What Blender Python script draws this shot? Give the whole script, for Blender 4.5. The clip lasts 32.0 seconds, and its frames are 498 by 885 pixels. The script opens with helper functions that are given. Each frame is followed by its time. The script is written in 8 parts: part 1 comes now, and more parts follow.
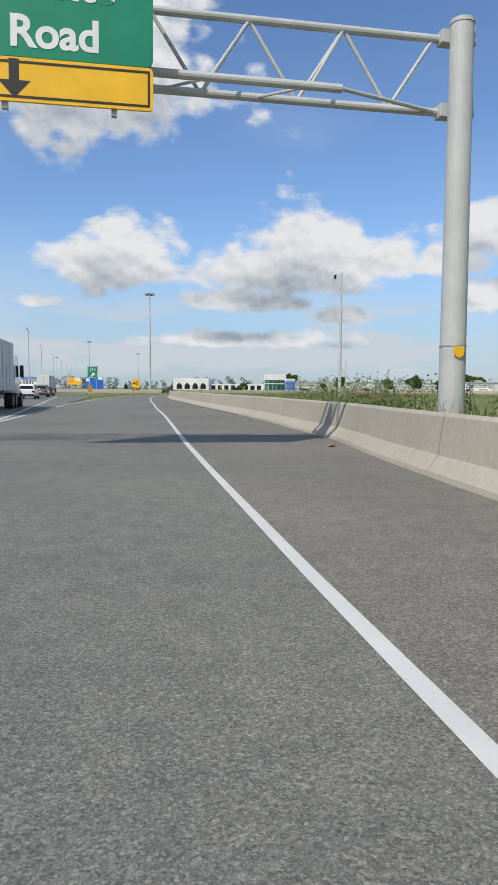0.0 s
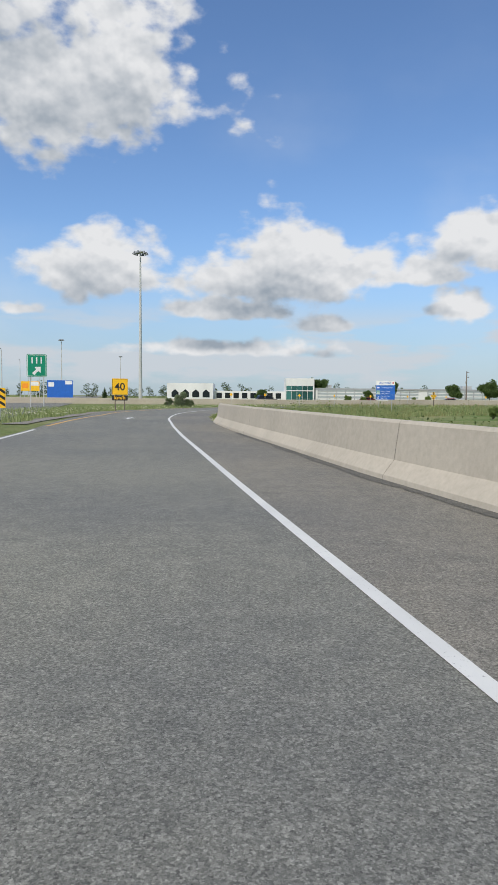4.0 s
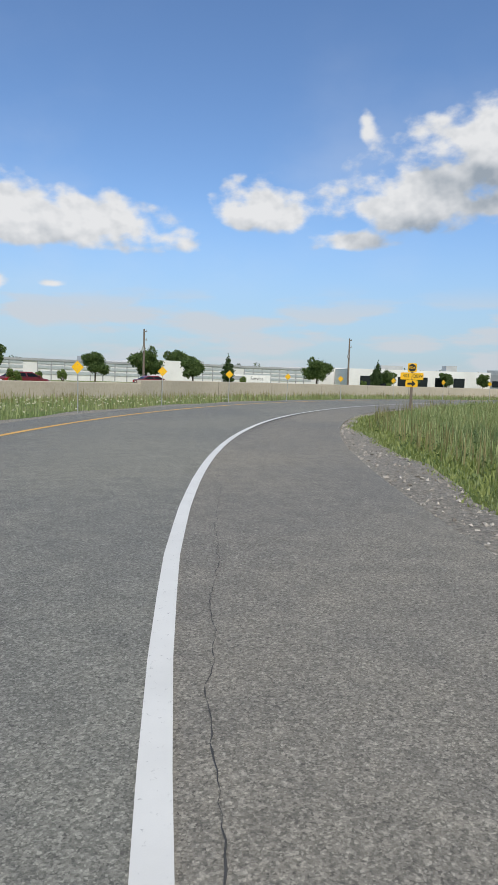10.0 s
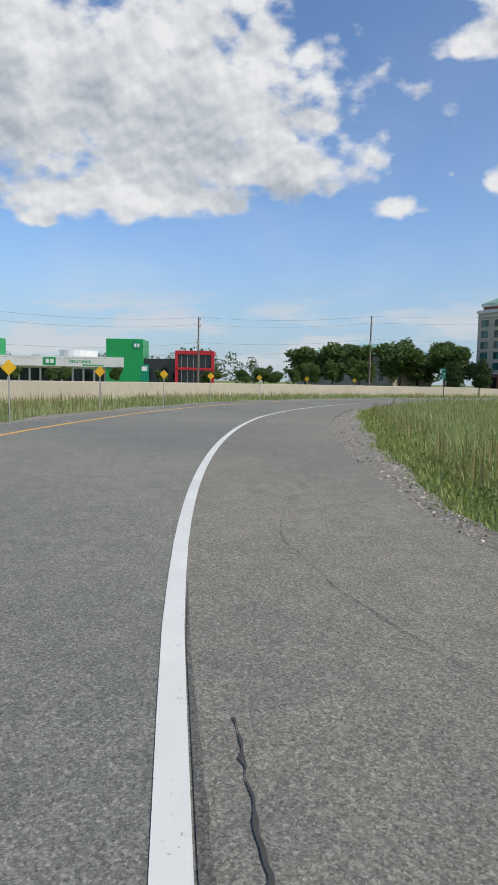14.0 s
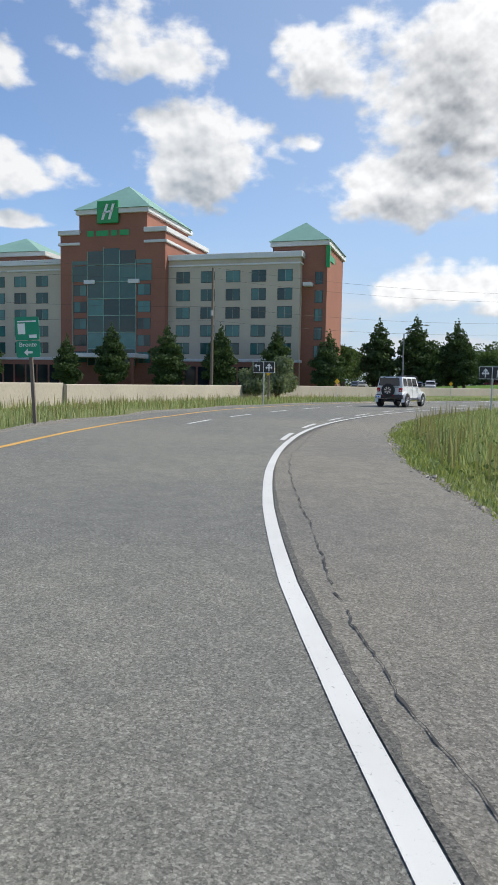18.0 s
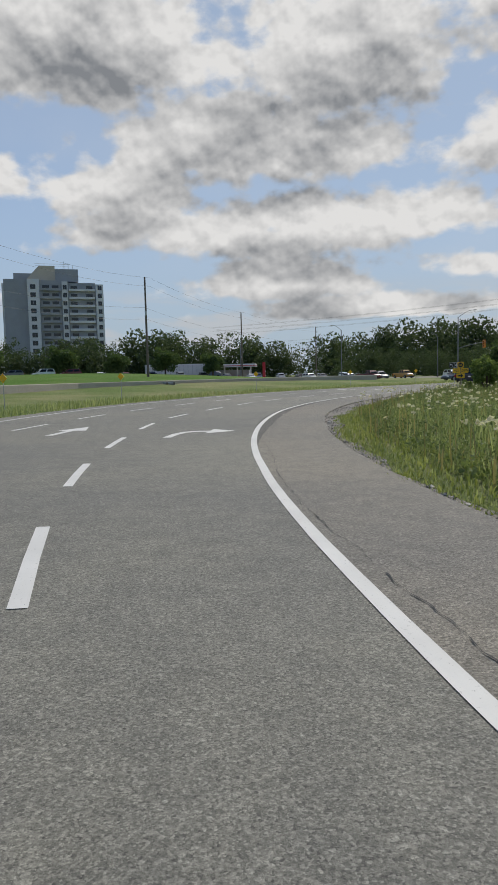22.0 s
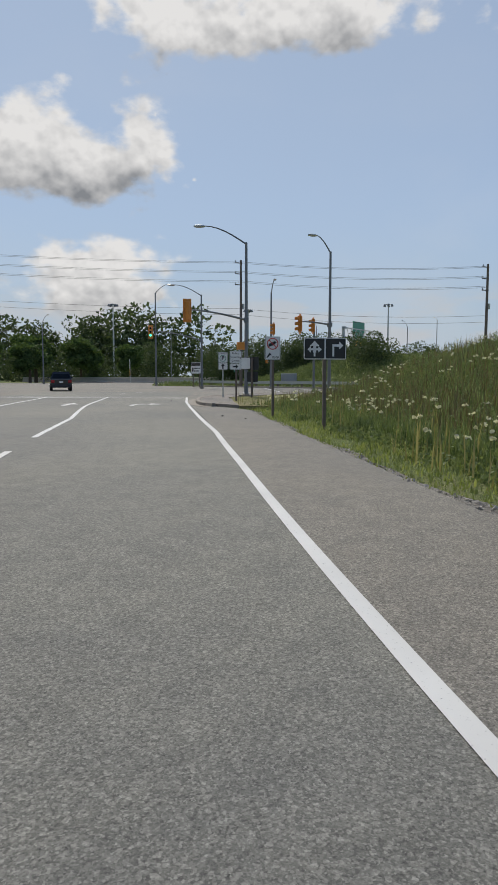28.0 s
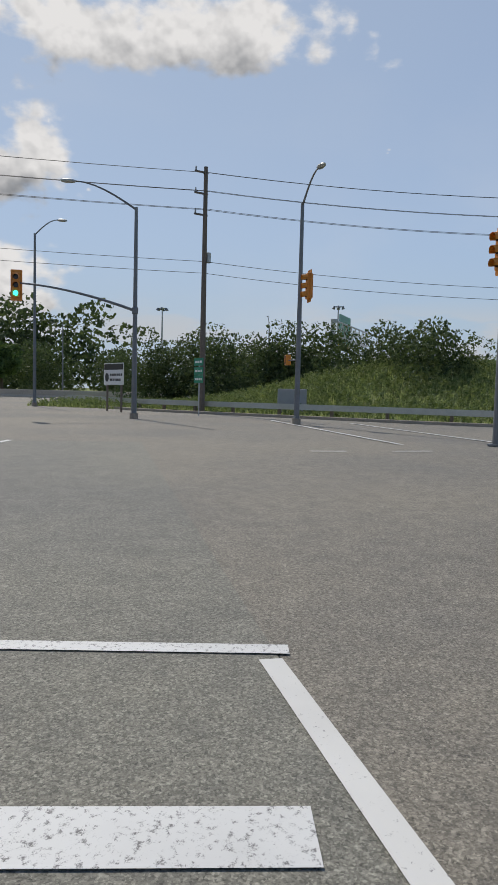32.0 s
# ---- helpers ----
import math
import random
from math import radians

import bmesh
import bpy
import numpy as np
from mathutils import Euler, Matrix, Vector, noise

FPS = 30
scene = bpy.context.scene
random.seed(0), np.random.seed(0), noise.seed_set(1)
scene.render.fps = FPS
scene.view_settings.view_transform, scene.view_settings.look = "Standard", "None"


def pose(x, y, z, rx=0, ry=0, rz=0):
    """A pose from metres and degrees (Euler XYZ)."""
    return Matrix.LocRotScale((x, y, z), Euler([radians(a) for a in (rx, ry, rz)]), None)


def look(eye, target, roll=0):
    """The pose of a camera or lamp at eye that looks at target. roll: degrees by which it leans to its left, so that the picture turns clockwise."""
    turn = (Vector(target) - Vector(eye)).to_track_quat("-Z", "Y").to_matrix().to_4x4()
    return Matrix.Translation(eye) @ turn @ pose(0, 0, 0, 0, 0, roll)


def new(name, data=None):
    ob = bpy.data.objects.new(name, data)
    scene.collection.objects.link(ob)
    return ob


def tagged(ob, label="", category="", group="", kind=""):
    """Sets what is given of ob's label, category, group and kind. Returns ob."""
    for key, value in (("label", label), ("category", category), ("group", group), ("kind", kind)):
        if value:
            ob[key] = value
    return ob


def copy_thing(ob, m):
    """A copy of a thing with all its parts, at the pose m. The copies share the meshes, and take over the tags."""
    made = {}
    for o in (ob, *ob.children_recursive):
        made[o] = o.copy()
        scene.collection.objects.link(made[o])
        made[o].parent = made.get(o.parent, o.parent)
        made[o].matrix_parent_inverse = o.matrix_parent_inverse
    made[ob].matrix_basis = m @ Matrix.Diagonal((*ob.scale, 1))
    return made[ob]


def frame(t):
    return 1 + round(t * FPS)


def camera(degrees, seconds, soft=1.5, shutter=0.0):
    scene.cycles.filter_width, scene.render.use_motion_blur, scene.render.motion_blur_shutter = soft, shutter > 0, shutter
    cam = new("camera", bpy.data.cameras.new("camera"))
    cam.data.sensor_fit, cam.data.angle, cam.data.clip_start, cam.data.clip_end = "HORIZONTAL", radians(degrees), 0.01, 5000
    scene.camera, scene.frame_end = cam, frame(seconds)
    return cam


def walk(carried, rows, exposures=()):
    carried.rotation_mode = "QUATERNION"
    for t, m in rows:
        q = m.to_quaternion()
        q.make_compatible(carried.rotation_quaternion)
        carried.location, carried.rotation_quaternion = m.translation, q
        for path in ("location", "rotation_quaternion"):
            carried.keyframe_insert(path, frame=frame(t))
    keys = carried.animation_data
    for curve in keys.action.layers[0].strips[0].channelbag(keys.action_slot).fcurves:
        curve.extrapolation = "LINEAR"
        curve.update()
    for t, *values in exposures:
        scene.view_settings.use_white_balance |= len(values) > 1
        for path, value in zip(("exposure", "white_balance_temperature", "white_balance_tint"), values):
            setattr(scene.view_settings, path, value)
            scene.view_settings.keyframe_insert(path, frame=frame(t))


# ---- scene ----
LENS = 39.36
EYE = 1.375
# seconds, x, y, turn, tilt, lean of the drive
DRIVE = (
    (0, -0.14, 1.53, -4.76, -4.44, 0.43), (0.5, -0.91, 10.32, -5.00, -4.40, 0.47), (1, -1.66, 19.10, -5.19, -4.25, 0.43),
    (1.5, -2.36, 27.88, -5.42, -4.02, 0.48), (2, -3.05, 36.64, -5.54, -3.75, 0.61), (2.5, -3.74, 45.38, -5.36, -3.57, 0.66),
    (3, -4.46, 54.07, -5.17, -3.57, 0.54), (3.5, -5.20, 62.65, -5.06, -3.59, 0.67), (4, -5.81, 71.06, -6.23, -3.77, 0.56),
    (4.5, -6.25, 79.26, -7.07, -3.96, 0.53), (5, -6.66, 87.17, -6.96, -4.14, 0.59), (5.5, -7.05, 94.78, -7.10, -4.29, 0.75),
    (6, -7.28, 102.12, -8.69, -4.29, 1.34), (6.5, -7.27, 109.23, -10.63, -4.31, 1.59), (7, -7.00, 116.19, -12.92, -4.67, 1.51),
    (7.5, -6.40, 123.07, -15.85, -4.82, 1.49), (8, -5.33, 129.94, -20.08, -4.68, 1.43), (8.5, -3.59, 136.81, -25.84, -4.51, 1.66),
    (9, -1.11, 143.57, -31.89, -4.60, 1.64), (9.5, 2.14, 150.08, -38.34, -5.17, 1.41), (10, 6.09, 156.19, -44.58, -5.19, 1.75),
    (10.5, 10.60, 161.80, -50.48, -4.72, 1.76), (11, 15.58, 166.82, -56.41, -4.31, 1.77), (11.5, 20.94, 171.24, -62.06, -4.66, 1.87),
    (12, 26.64, 175.04, -67.82, -4.92, 1.88), (12.5, 32.64, 178.21, -73.78, -4.72, 1.64), (13, 38.95, 180.74, -79.77, -4.88, 1.49),
    (13.5, 45.57, 182.61, -85.86, -5.00, 1.77), (14, 52.49, 183.73, -92.72, -5.06, 1.24), (14.5, 59.70, 184.06, -99.12, -5.13, 0.91),
    (15, 67.14, 183.70, -104.08, -5.20, 0.73), (15.5, 74.72, 182.78, -107.95, -5.27, 0.67), (16, 82.28, 181.33, -112.23, -5.41, 0.45),
    (16.5, 89.56, 179.20, -118.01, -5.07, 0.37), (17, 96.30, 176.48, -123.66, -5.07, 0.78), (17.5, 102.35, 173.28, -129.49, -5.05, 1.12),
    (18, 107.67, 169.70, -135.46, -5.00, 1.11), (18.5, 112.35, 165.81, -141.04, -5.28, 1.03), (19, 116.48, 161.63, -146.67, -5.04, 0.78),
    (19.5, 120.10, 157.16, -152.36, -4.98, 0.20), (20, 123.13, 152.43, -158.83, -4.92, 0.15), (20.5, 125.56, 147.46, -165.33, -4.98, 0.09),
    (21, 127.43, 142.20, -171.85, -5.06, 0.13), (21.5, 128.74, 136.67, -177.97, -5.45, -0.76), (22, 129.53, 130.92, -183.29, -5.47, -1.35),
    (22.5, 129.83, 125.05, -188.21, -5.93, -1.82), (23, 129.62, 119.17, -193.17, -6.13, -2.01), (23.5, 128.89, 113.38, -198.45, -6.63, -1.75),
    (24, 127.70, 107.76, -202.90, -6.51, -1.48), (24.5, 126.17, 102.38, -206.61, -6.61, -1.57), (25, 124.34, 97.19, -210.16, -6.60, -1.82),
    (25.5, 122.16, 92.08, -213.92, -6.18, -2.00), (26, 119.52, 87.02, -218.64, -5.92, -1.26), (26.5, 116.35, 82.03, -223.55, -5.82, -0.85),
    (27, 112.72, 77.19, -227.87, -5.61, -0.52), (27.5, 108.70, 72.59, -232.08, -5.56, -0.22), (28, 104.43, 68.20, -234.69, -5.50, 0.05),
    (28.5, 100.10, 63.95, -235.72, -5.44, 0.33), (29, 95.80, 59.89, -236.83, -5.33, 0.49), (29.5, 91.65, 56.08, -237.58, -5.23, -0.21),
    (30, 87.76, 52.59, -238.14, -4.93, -0.14), (30.5, 84.17, 49.40, -238.38, -5.06, 0.21), (31, 80.83, 46.44, -238.51, -5.10, 0.28),
    (31.5, 77.57, 43.71, -240.42, -4.63, 0.78), (32, 74.31, 41.26, -243.47, -4.16, 1.39),
)
LINE = ((-0.1, 1.5), (-1.7, 19.1), (-3.0, 36.6), (-4.5, 54.1), (-5.8, 71.1), (-6.7, 87.2), (-7.3, 102.1), (-7.0, 116.2), (-5.3, 129.9), (-1.1, 143.6), (6.1, 156.2), (15.6, 166.8), (26.6, 175.0), (39.0, 180.7), (52.5, 183.7), (67.1, 183.7), (82.3, 181.3), (96.3, 176.5), (107.7, 169.7), (116.5, 161.6), (123.1, 152.4), (127.4, 142.2), (129.5, 130.9), (129.6, 119.2), (127.7, 107.8), (124.3, 97.2), (119.5, 87.0), (112.7, 77.2), (104.4, 68.2), (95.8, 59.9), (87.8, 52.6), (80.8, 46.4), (74.3, 41.3),)
EXPO = ((0, -0.06, 6500, 10), (8, -0.06, 6500, 10), (13, -0.05, 6500, 10), (18, 0.15, 6500, 10), (20, -0.14, 6520, 10), (22, -0.34, 6650, 10), (25, -0.32, 6650, 10), (32, -0.29, 6680, 11))
cam = camera(LENS, 32.0)


def drive_pose(x, y, turn, tilt, lean):
    return pose(x, y, EYE, 0, 0, turn) @ pose(0, 0, 0, 90 + tilt, 0, 0) @ pose(0, 0, 0, 0, 0, lean)


walk(cam, [(t, drive_pose(x, y, a, b, c)) for t, x, y, a, b, c in DRIVE], EXPO)

# ---- sky and sun ----
SUN_TURN, SUN_UP = radians(235), radians(48)
SUN_WAY = Vector((math.cos(SUN_TURN) * math.cos(SUN_UP), math.sin(SUN_TURN) * math.cos(SUN_UP), math.sin(SUN_UP)))
sun = new("sun", bpy.data.lights.new("sun", "SUN"))
sun.data.energy, sun.data.angle, sun.data.color = 3.6, radians(0.6), (1.0, 0.95, 0.87)
sun.matrix_world = look(SUN_WAY * 300, (0, 0, 0))
world = bpy.data.worlds.new("sky")
scene.world = world
world.use_nodes = True
# clouds: bearing, height, half width, half height in degrees
CLOUDS_NORTH = (
    (102.1, 6.7, 2.8, 1.0), (99.0, 23.9, 13.7, 7.9), (96.0, 10.4, 5.9, 3.5), (86.0, 3.9, 10.7, 1.1), (85.6, 6.9, 6.1, 1.1), (79.7, 10.3, 9.9, 4.2),
    (77.8, 5.8, 3.5, 0.8), (69.5, 9.6, 5.7, 1.3), (67.6, 7.7, 3.3, 1.7), (67.5, 7.2, 3.5, 1.8), (66.7, 13.2, 2.9, 1.0), (62.7, 11.1, 12.3, 2.6),
    (61.5, 7.0, 2.8, 0.7), (44.5, 13.1, 4.3, 2.0), (44.4, 13.0, 4.5, 1.9), (37.5, 11.1, 3.6, 1.1), (36.9, 19.4, 1.5, 3.3), (32.8, 13.9, 9.6, 3.3),
    (27.1, 17.6, 5.9, 3.5), (26.8, 16.9, 6.1, 4.0), (24.9, 13.6, 4.8, 1.7), (15.8, 21.3, 6.0, 10.7),
)
CLOUDS_EAST = (
    (13.9, 12.0, 2.9, 1.2), (7.1, 14.0, 11.5, 2.9), (5.6, 20.9, 18.4, 9.3), (-3.6, 17.5, 9.3, 4.4), (-13.8, 13.6, 3.1, 1.8), (-18.1, 15.8, 1.4, 0.9),
    (-19.4, 24.0, 3.8, 1.4), (-24.2, 26.8, 5.7, 2.1), (-25.8, 22.5, 3.1, 2.6), (-26.4, 21.8, 3.0, 2.8), (-26.4, 15.1, 6.7, 2.1), (-26.7, 11.7, 4.3, 0.7),
    (-36.2, 24.3, 6.4, 3.5), (-41.5, 16.6, 7.0, 4.4), (-49.7, 18.4, 3.2, 1.6), (-50.6, 23.3, 4.8, 3.5), (-58.4, 14.7, 10.6, 3.3), (-59.1, 7.4, 7.0, 2.3),
    (-60.6, 21.0, 8.5, 7.0), (-69.1, 6.4, 7.9, 1.9), (-72.1, 14.7, 5.3, 2.1), (-72.2, 15.0, 4.8, 2.0), (-80.0, 23.6, 24.3, 6.0),
)
CLOUDS_SOUTH = (
    (-83.6, 14.7, 8.2, 2.6), (-89.9, 11.3, 14.2, 2.9), (-91.1, 18.0, 12.7, 5.3), (-94.4, 7.3, 9.8, 2.0), (-97.3, 16.8, 14.1, 3.3), (-98.6, 7.4, 8.0, 2.0),
    (-102.9, 12.0, 17.6, 3.0), (-103.4, 24.3, 18.4, 6.0), (-106.3, 5.2, 19.6, 1.2), (-110.9, 8.1, 5.6, 1.6), (-116.2, 16.7, 10.2, 3.5), (-117.9, 7.4, 2.6, 0.7),
    (-121.3, 10.6, 8.5, 2.4), (-124.6, 16.0, 16.9, 4.2), (-130.7, 7.4, 7.3, 1.8), (-131.5, 7.3, 7.0, 4.0), (-136.2, 16.8, 4.1, 3.5), (-137.3, 19.6, 0.5, 0.7),
    (-140.2, 25.2, 8.5, 2.1), (-140.3, 15.2, 0.9, 0.7), (-146.9, 25.6, 16.5, 2.9), (-163.9, 18.4, 1.0, 0.5), (-164.0, 18.6, 1.0, 0.4),
)
CLOUDS = CLOUDS_NORTH + CLOUDS_EAST + CLOUDS_SOUTH
wn, wl = world.node_tree.nodes, world.node_tree.links


def wmath(op, *ins, clamp=False):
    n = wn.new("ShaderNodeMath")
    n.operation, n.use_clamp = op, clamp
    for k, v in enumerate(ins):
        if isinstance(v, (int, float)):
            n.inputs[k].default_value = v
        else:
            wl.new(v, n.inputs[k])
    return n.outputs[0]


def wvec(op, *ins):
    n = wn.new("ShaderNodeVectorMath")
    n.operation = op
    for k, v in enumerate(ins):
        if isinstance(v, tuple):
            n.inputs[k].default_value = v
        else:
            wl.new(v, n.inputs[k])
    return n.outputs["Value"] if op == "LENGTH" else n.outputs["Vector"]


def wmix(fac, a, b):
    m = wn.new("ShaderNodeMix")
    m.data_type = "RGBA"
    for sock, v in ((m.inputs[0], fac), (m.inputs[6], a), (m.inputs[7], b)):
        if isinstance(v, tuple):
            sock.default_value = (*v, 1)
        elif isinstance(v, float):
            sock.default_value = v
        else:
            wl.new(v, sock)
    return m.outputs[2]


def wstep(v, a, b):
    n = wn.new("ShaderNodeMapRange")
    n.interpolation_type = "SMOOTHSTEP"
    n.inputs["From Min"].default_value, n.inputs["From Max"].default_value = a, b
    wl.new(v, n.inputs["Value"])
    return n.outputs["Result"]


sky = wn.new("ShaderNodeTexSky")
sky.sky_type, sky.sun_disc, sky.sun_elevation, sky.sun_rotation = "NISHITA", False, SUN_UP, math.atan2(SUN_WAY.x, SUN_WAY.y)
sky.air_density, sky.dust_density, sky.ozone_density = 1.0, 0.25, 1.5
way = wn.new("ShaderNodeTexCoord").outputs["Generated"]
sep = wn.new("ShaderNodeSeparateXYZ")
# bearing with its seam at 140 degrees, where nothing is seen
turned = wn.new("ShaderNodeVectorRotate")
turned.rotation_type = "Z_AXIS"
turned.inputs["Angle"].default_value = radians(40)
wl.new(way, turned.inputs["Vector"])
wl.new(turned.outputs[0], sep.inputs[0])
bearing = wmath("SUBTRACT", wmath("MULTIPLY", wmath("ARCTAN2", sep.outputs["Y"], sep.outputs["X"]), 57.29578), 40.0)
height = wmath("MULTIPLY", wmath("ARCSINE", sep.outputs["Z"]), 57.29578)
comb = wn.new("ShaderNodeCombineXYZ")
wl.new(bearing, comb.inputs[0])
wl.new(height, comb.inputs[1])
spot = comb.outputs[0]


def cloud_gap(where):
    """How far a spot lies from the nearest cloud's heart, in cloud sizes; the undersides are flatter."""
    near = None
    for az, el, w, h in CLOUDS:
        el -= 0.12 * h
        w, h = w * 1.08, h * 1.5
        q = wvec("MULTIPLY_ADD", where, (1 / w, 1 / h, 0), (-az / w, -el / h, 0))
        q = wvec("LENGTH", wvec("MAXIMUM", q, wvec("MULTIPLY", q, (-1.0, -1.9, 0.0))))
        if w < 3.6:
            # scraps of cloud are thin and torn
            q = wmath("ADD", q, 0.55 if w < 2 else 0.3)
        near = q if near is None else wmath("SMOOTH_MIN", near, q, 0.25)
    return near


def puffs(where, shift, scale, detail, squash=0.62):
    n = wn.new("ShaderNodeTexNoise")
    n.inputs["Scale"].default_value, n.inputs["Detail"].default_value, n.inputs["Roughness"].default_value = scale, detail, 0.52
    wl.new(wvec("MULTIPLY_ADD", where, (squash, 1.0, 1.0), shift), n.inputs["Vector"])
    return n.outputs["Fac"]


def billows(where, scale, detail):
    n = wn.new("ShaderNodeTexVoronoi")
    n.feature = "SMOOTH_F1"
    n.inputs["Scale"].default_value, n.inputs["Detail"].default_value, n.inputs["Roughness"].default_value, n.inputs["Smoothness"].default_value = scale, detail, 0.6, 0.35
    wl.new(wvec("MULTIPLY_ADD", where, (0.8, 1.0, 1.0), (3, 5, 0)), n.inputs["Vector"])
    return n.outputs["Distance"]


def cloud_depth(where, gap):
    """How deep inside a cloud a spot lies: above 0 is cloud."""
    d = wmath("ADD", wmath("SUBTRACT", 1.08, gap), wmath("MULTIPLY", wmath("SUBTRACT", puffs(where, (0, 0, 0), 0.17, 3.0), 0.5), 1.25))
    return wmath("ADD", d, wmath("MULTIPLY", wmath("SUBTRACT", 0.42, billows(where, 0.3, 1.5)), 0.5))


gap_here = cloud_gap(spot)
depth = cloud_depth(spot, gap_here)
grain = puffs(spot, (4, 7, 0), 0.85, 7.0)
wisps = wmath("MULTIPLY", wmath("SUBTRACT", grain, 0.5), 0.75)
cover = wstep(wmath("ADD", depth, wisps), -0.02, 0.34)
veil = wmath("MULTIPLY", wstep(puffs(spot, (9, 3, 0), 0.07, 6.0), 0.46, 0.8), wmath("MULTIPLY", wstep(height, 34, 3), 0.4))
low = wmath("MULTIPLY", wstep(puffs(spot, (2, 1, 0), 0.42, 6.0, 0.24), 0.45, 0.58), wmath("MULTIPLY", wstep(height, 8.0, 4.5), wmath("MULTIPLY", wstep(height, 0.3, 1.6), 0.85)))
to_sun = wstep(wmath("ABSOLUTE", wmath("ADD", bearing, 118.0)), 95, 45)
# undersides and hearts lie in shade, the small billows are lit from above
higher = wvec("ADD", spot, (-0.5, 2.6, 0.0))
swell = wmath("MULTIPLY", wmath("SUBTRACT", puffs(higher, (0, 0, 0), 0.17, 2.0), 0.5), 1.1)
above = wmath("ADD", wmath("SUBTRACT", 1.08, cloud_gap(higher)), swell)
bulges = billows(wvec("ADD", spot, (0.0, 0.9, 0.0)), 0.24, 1.0)
under = wstep(wmath("ADD", wmath("SUBTRACT", above, wmath("MULTIPLY", wmath("SUBTRACT", 1.0, gap_here), 0.35)), wmath("MULTIPLY", wmath("SUBTRACT", 0.45, bulges), 0.45)), -0.25, 0.75)
relief = wmath("MULTIPLY", wmath("SUBTRACT", billows(spot, 0.55, 2.5), billows(wvec("ADD", spot, (-0.25, 0.55, 0.0)), 0.55, 2.5)), 0.4)
relief = wmath("ADD", relief, wmath("MULTIPLY", wmath("SUBTRACT", puffs(spot, (1, 2, 0), 0.4, 4.0), puffs(wvec("ADD", spot, (-0.3, 0.7, 0.0)), (1, 2, 0), 0.4, 4.0)), 0.5))
heart = wstep(depth, 0.0, 1.0)
broad = wmath("MULTIPLY", wmath("SUBTRACT", puffs(spot, (6, 2, 0), 0.09, 2.0), 0.5), 1.2)
weight = wmath("ADD", wmath("ADD", 0.66, broad), wmath("MULTIPLY", heart, 0.26))
shade = wmath("ADD", wmath("MULTIPLY", under, weight), relief, clamp=True)
lit = wmix(to_sun, (0.82, 0.83, 0.845), (0.93, 0.935, 0.94))
cloud = wmix(shade, lit, wmix(to_sun, (0.335, 0.39, 0.455), (0.28, 0.3, 0.33)))
clear = wn.new("ShaderNodeVectorMath")
clear.operation = "MULTIPLY"
clear.inputs[1].default_value = (0.105, 0.125, 0.15)
wl.new(sky.outputs[0], clear.inputs[0])
haze = wmath("MULTIPLY", wstep(height, 14, -1), 0.75)
air = wmix(haze, clear.outputs[0], (0.33, 0.43, 0.555))
air = wmix(wmath("MULTIPLY", wstep(wmath("ABSOLUTE", wmath("ADD", bearing, 125.0)), 130, 20), 0.72), air, (0.5, 0.6, 0.72))
air = wmix(veil, air, (0.72, 0.77, 0.84))
air = wmix(low, air, (0.62, 0.66, 0.71))
wl.new(wmix(cover, air, cloud), wn["Background"].inputs["Color"])
wn["Background"].inputs["Strength"].default_value = 1.0


# ---- materials ----
def shader(name):
    m = bpy.data.materials.new(name)
    m.use_nodes = True
    return m, m.node_tree.nodes, m.node_tree.links, m.node_tree.nodes["Principled BSDF"]


def coords(n, l, scale=1.0, object_space=True):
    c = n.new("ShaderNodeTexCoord")
    return c.outputs["Object" if object_space else "Generated"]


def noise_of(n, l, vec, scale, detail=5.0, rough=0.6):
    t = n.new("ShaderNodeTexNoise")
    t.inputs["Scale"].default_value, t.inputs["Detail"].default_value, t.inputs["Roughness"].default_value = scale, detail, rough
    l.new(vec, t.inputs["Vector"])
    return t.outputs["Fac"]


def ramp_of(n, l, fac, stops):
    r = n.new("ShaderNodeValToRGB")
    e = r.color_ramp.elements
    while len(e) < len(stops):
        e.new(0.5)
    for k, (p, c) in zip(e, stops):
        k.position, k.color = p, (*c, 1)
    l.new(fac, r.inputs["Fac"])
    return r.outputs["Color"]


def mix_of(n, l, fac, a, b, kind="MIX"):
    m = n.new("ShaderNodeMix")
    m.data_type, m.blend_type = "RGBA", kind
    if isinstance(fac, float):
        m.inputs[0].default_value = fac
    else:
        l.new(fac, m.inputs[0])
    for sock, v in ((m.inputs[6], a), (m.inputs[7], b)):
        if isinstance(v, tuple):
            sock.default_value = (*v, 1)
        else:
            l.new(v, sock)
    return m.outputs[2]


def bump_of(n, l, bs, height, strength, dist):
    b = n.new("ShaderNodeBump")
    b.inputs["Strength"].default_value, b.inputs["Distance"].default_value = strength, dist
    l.new(height, b.inputs["Height"])
    l.new(b.outputs[0], bs.inputs["Normal"])


